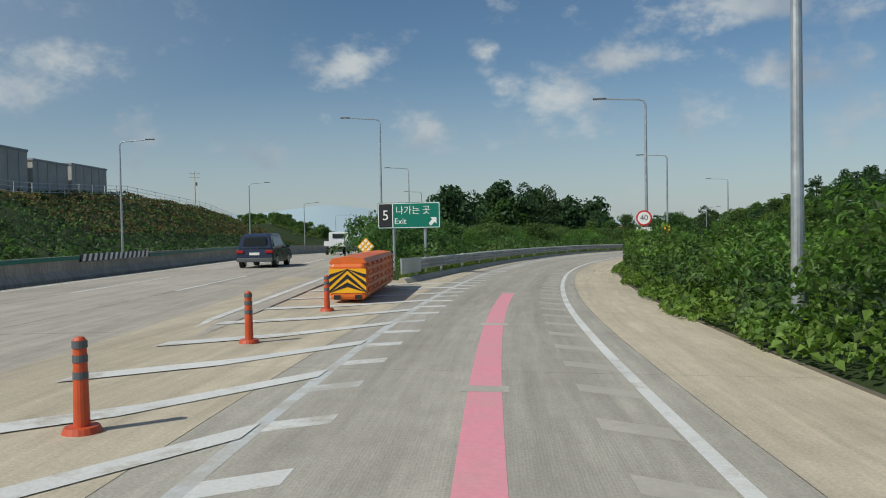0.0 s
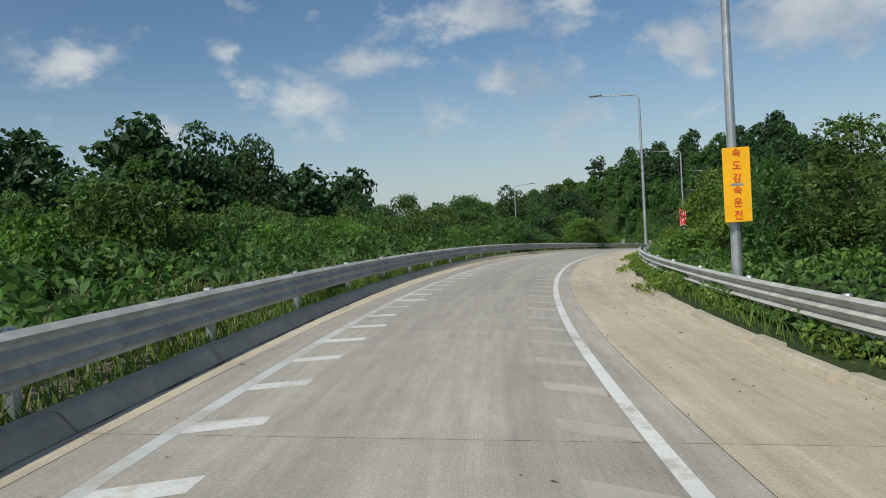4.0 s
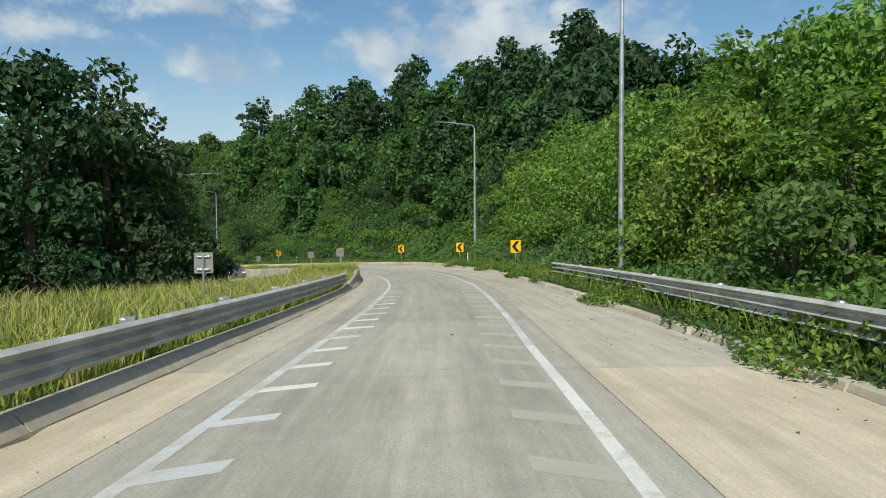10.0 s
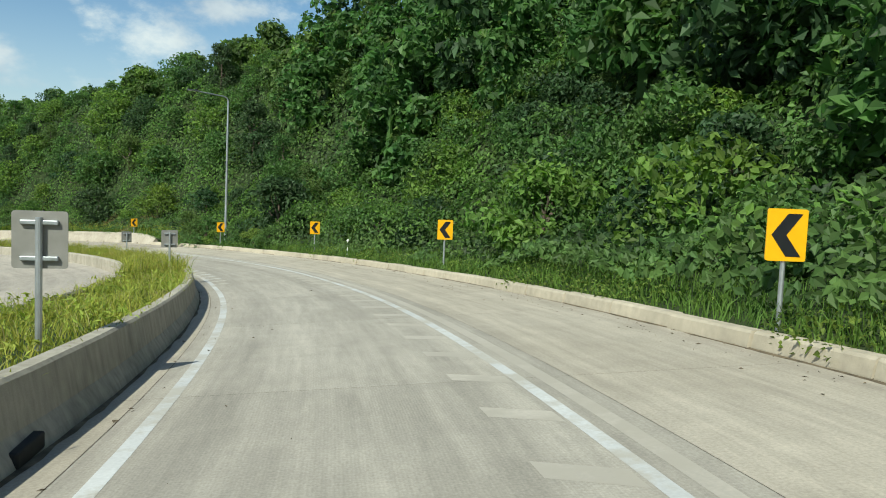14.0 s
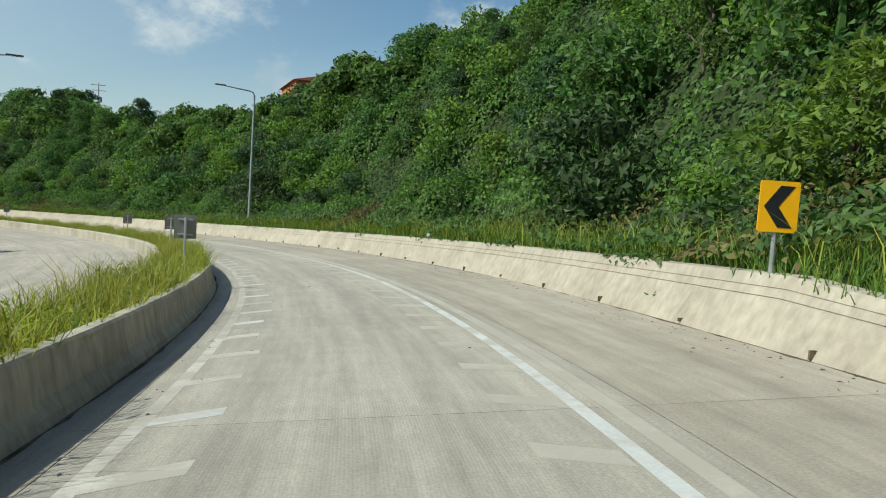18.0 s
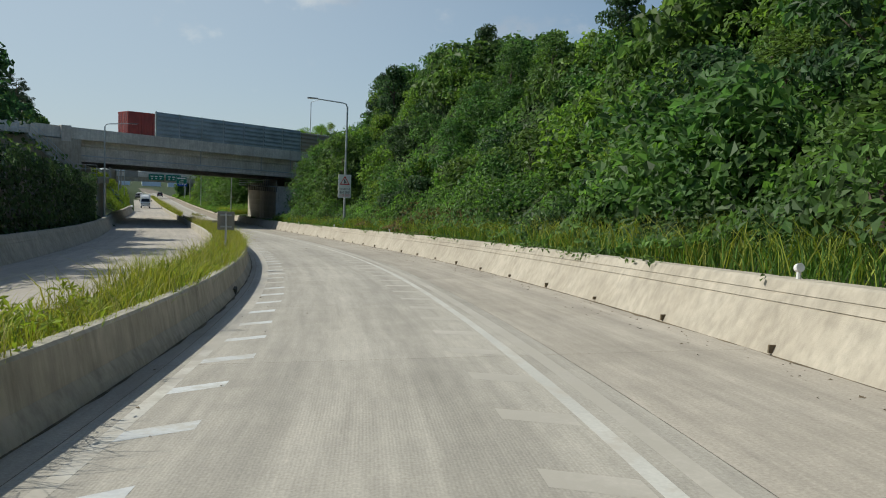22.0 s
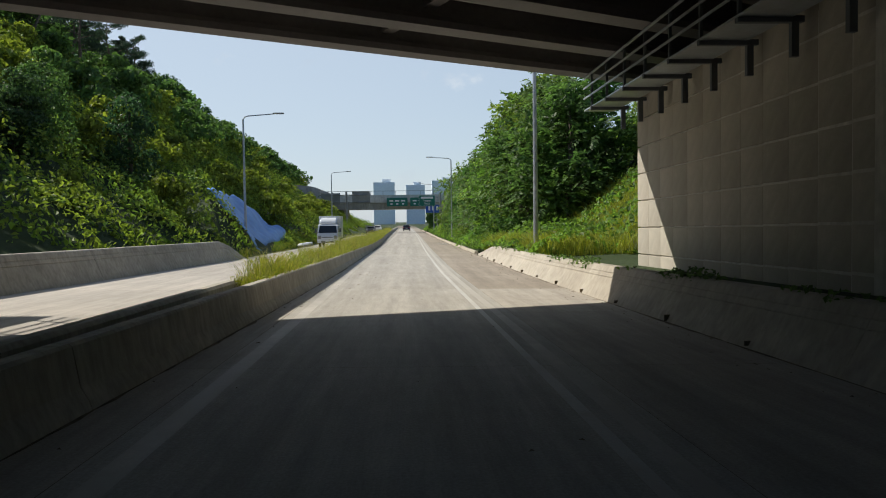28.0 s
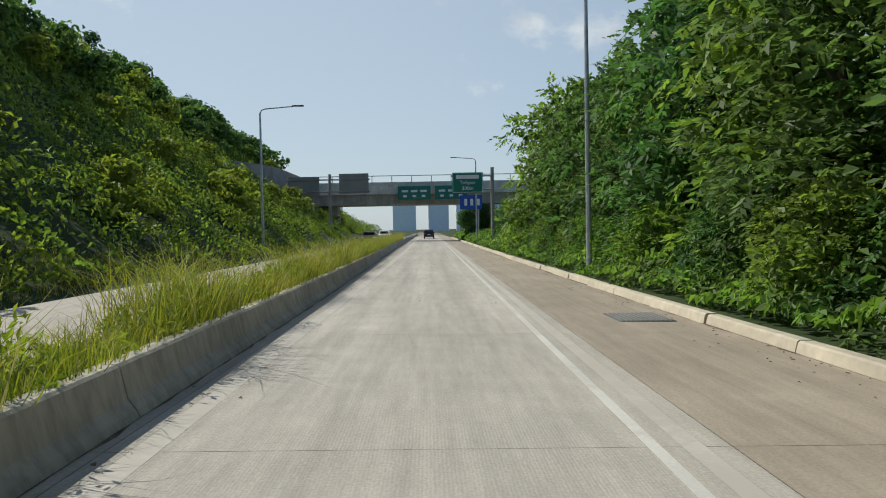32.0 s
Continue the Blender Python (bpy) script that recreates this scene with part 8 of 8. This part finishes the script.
p = at(118, 34)
hall(on_ground(p.x, p.y, -50), 11, 22, 4.2, "white warehouse with a grey metal roof behind the trees")
p = at(150, 40)
hall(on_ground(p.x, p.y, -40), 10, 18, 4.5, "white warehouse with a grey metal roof behind the trees")
p = at(80, 38)
hall(on_ground(p.x, p.y, -30), 10, 24, 4.0, "low white shed with a grey roof beyond the bushes")
g = float(ground_z(np.array([70.8]), np.array([318.6]))[0])
hall(Matrix.Translation((70.8, 318.6, g - 0.3)) @ Matrix.Rotation(radians(30), 4, "Z"), 7, 10, 1.3 - g, "orange building on top of the hill", "brick_orange", "brick_orange", "house")
for v, long, high in ((93.5, 8, 6.2), (103.5, 9, 4.8), (115, 11, 4.6)):
    q = main_xyz(v, -43, 0)
    ob = empty("factory", on_ground(q[0], q[1], 0), "pale flat-roofed factory building above the slope", "building", "factory buildings above the slope")
    part("wall", box(B(), (0, 0, high / 2), (9, long, high)), "wall_cream", ob)
    part("parapet", box(B(), (0, 0, high + 0.12), (9.2, long + 0.2, 0.3)), "roof_grey", ob)
    for k in range(int(long / 2.4)):
        part("rib", box(B(), (4.53, -long / 2 + 1.2 + 2.4 * k, high / 2), (0.08, 0.12, high * 0.96)), "roof_grey", ob)


def hill_fence():
    f = empty("hill_fence", I4, "white metal fence along the top of the slope", "fence")
    pts = [main_xyz(84 + 4 * k, -35, 0) for k in range(28)]
    z = [float(ground_z(np.array([q[0]]), np.array([q[1]]))[0]) for q in pts]
    for q, zz in zip(pts, z):
        part("post", cyl(B(), (q[0], q[1], zz - 0.2), (q[0], q[1], zz + 2.0), 0.06, seg=6), "wall_white", f)
    for (a, za), (b, zb) in zip(zip(pts, z), zip(pts[1:], z[1:])):
        for up in (1.95, 1.4, 0.8):
            part("rail", cyl(B(), (a[0], a[1], za + up), (b[0], b[1], zb + up), 0.035, seg=5), "wall_white", f)


hill_fence()


def utility_pole(m, h, mast=False):
    if mast:
        ob = empty("antenna_mast", m, "grey steel antenna mast with panel antennas", "mast")
        part("pole", cyl(B(), (0, 0, -0.5), (0, 0, h), 0.35, 0.18, 12), "galvanised", ob)
        for z in (h - 2.2, h - 4.0):
            part("platform", cyl(B(), (0, 0, z), (0, 0, z + 0.15), 1.1, seg=12), "galvanised", ob)
            for k in range(6):
                a = k * 1.047
                part("antenna", box(B(), (1.1 * math.cos(a), 1.1 * math.sin(a), z + 0.9), (0.25, 0.25, 1.5)), "sign_white", ob)
    else:
        ob = empty("utility_pole", m, "concrete utility pole with crossarms and insulators", "utility pole", "utility poles on the hills")
        part("pole", cyl(B(), (0, 0, -0.5), (0, 0, h), 0.18, 0.1, 10), "bridge_concrete", ob)
        for z in (h - 0.4, h - 1.3):
            part("crossarm", box(B(), (0, 0, z), (2.2, 0.1, 0.1)), "galvanised", ob)
            for x in (-1, -0.4, 0.4, 1):
                part("insulator", cyl(B(), (x, 0, z), (x, 0, z + 0.25), 0.05, seg=6), "sign_white", ob)
        part("transformer", cyl(B(), (0.35, 0, h - 3.2), (0.35, 0, h - 2.4), 0.25, seg=10), "sign_back", ob)
    return ob


for x, y, top, mast in ((-40.5, 390.0, 8.6, False), (-43.9, 397.6, 12.6, True), (19.6, 354.7, 4.9, False)):
    m = on_ground(x, y, 25)
    utility_pole(m, top - m.translation.z, mast)
q = main_xyz(175, -42, 0)
utility_pole(on_ground(q[0], q[1], 10), 11)


def ivy_fence():
    f = empty("vine_fence", I4, "tall steel fence panels overgrown with vines beside the far lane", "fence")
    for k in range(14):
        s = 352 + 4.0 * k
        d = float(tab(FAR_LANE_EDGE, s)) - 1.5
        bm = B()
        cyl(bm, (0, 0, 0.2), (0, 0, 4.2), 0.05, seg=8)
        bm.transform(turned(s, d))
        part("post", bm, "galvanised", f)
        mesh_part("panel", sweep("panel", [(0, 0.3), (0, 4.0), (-0.06, 4.0), (-0.06, 0.3)], s + 0.06, s + 3.94, d, 2.0), "girder_dark", f)


ivy_fence()
rng = np.random.default_rng(17)
n = 9000
S = rng.uniform(350, 409, n)
D = tab(FAR_LANE_EDGE, S) - 1.3 + np.abs(rng.normal(size=n)) * 0.12
H = rng.uniform(0.3, 4.4, n) ** 1.0
P = ramp_xyz(S, D, H)
A = centre(S)[3]
NRM = np.stack([np.cos(A), np.sin(A), np.full(n, 0.4)], 1) + rng.normal(size=(n, 3)) * 0.4
tagged(mesh_part("fence_vines", raw_mesh("fence_vines", *leaf_arrays(P, NRM, 0.17, rng)), "leaf_dark"), "dark green vines hanging over the fence", "vines", kind="stuff")
# drain openings in the planted strip's barrier
for s in (216, 247.5, 270.6, 294.1, 317.7, 335, 352.8, 375, 398, 408.2, 416.5):
    o = part("drain_opening", box(B(), (0, 0, 0.07), (0.1, 0.5, 0.13), bevel=0.02), "tyre")
    o.matrix_world = turned(s, float(tab(LEFT_EDGE, s)) - 0.05)
    tagged(o, "dark drain opening at the foot of the barrier", "drain opening", "drain openings in the barrier")


# ---- far ridges on the horizon ----
def ridge(name, a0, a1, dist, high, seed, mat):
    rng = np.random.default_rng(seed)
    a = np.radians(np.linspace(a0, a1, 90))
    h = np.zeros(90)
    for k in range(1, 9):
        h += np.sin(a * k * 5 + rng.uniform(0, 6.28)) / k
    h = high * (0.55 + 0.25 * h / 1.5) * np.sin(np.linspace(0.05, math.pi - 0.05, 90)) ** 0.4
    x, y = -np.sin(a) * dist, np.cos(a) * dist
    rows = [np.stack([x * f, y * f, -30 + h * g], 1) for f, g in ((0.9, 0.0), (0.95, 0.7), (1.0, 1.35), (1.06, 0.4))]
    o = mesh_part(name, grid_mesh(name, np.stack(rows, 0), flip=True), mat)
    tagged(o, "wooded hills on the horizon, haze painted into the blue ridge's colour", "hills", kind="structure")


# distance haze is painted into the farther ridge's pale blue
material("haze_blue", (0.36, 0.46, 0.52), 0.95, vary=0.05)
material("far_green", (0.10, 0.16, 0.10), 0.95, vary=0.2, scale=0.05, mix_scale=0.01)
ridge("backdrop", -20, 40, 2600, 110, 3, "haze_blue")
ridge("backdrop", -70, 15, 900, 45, 4, "far_green")
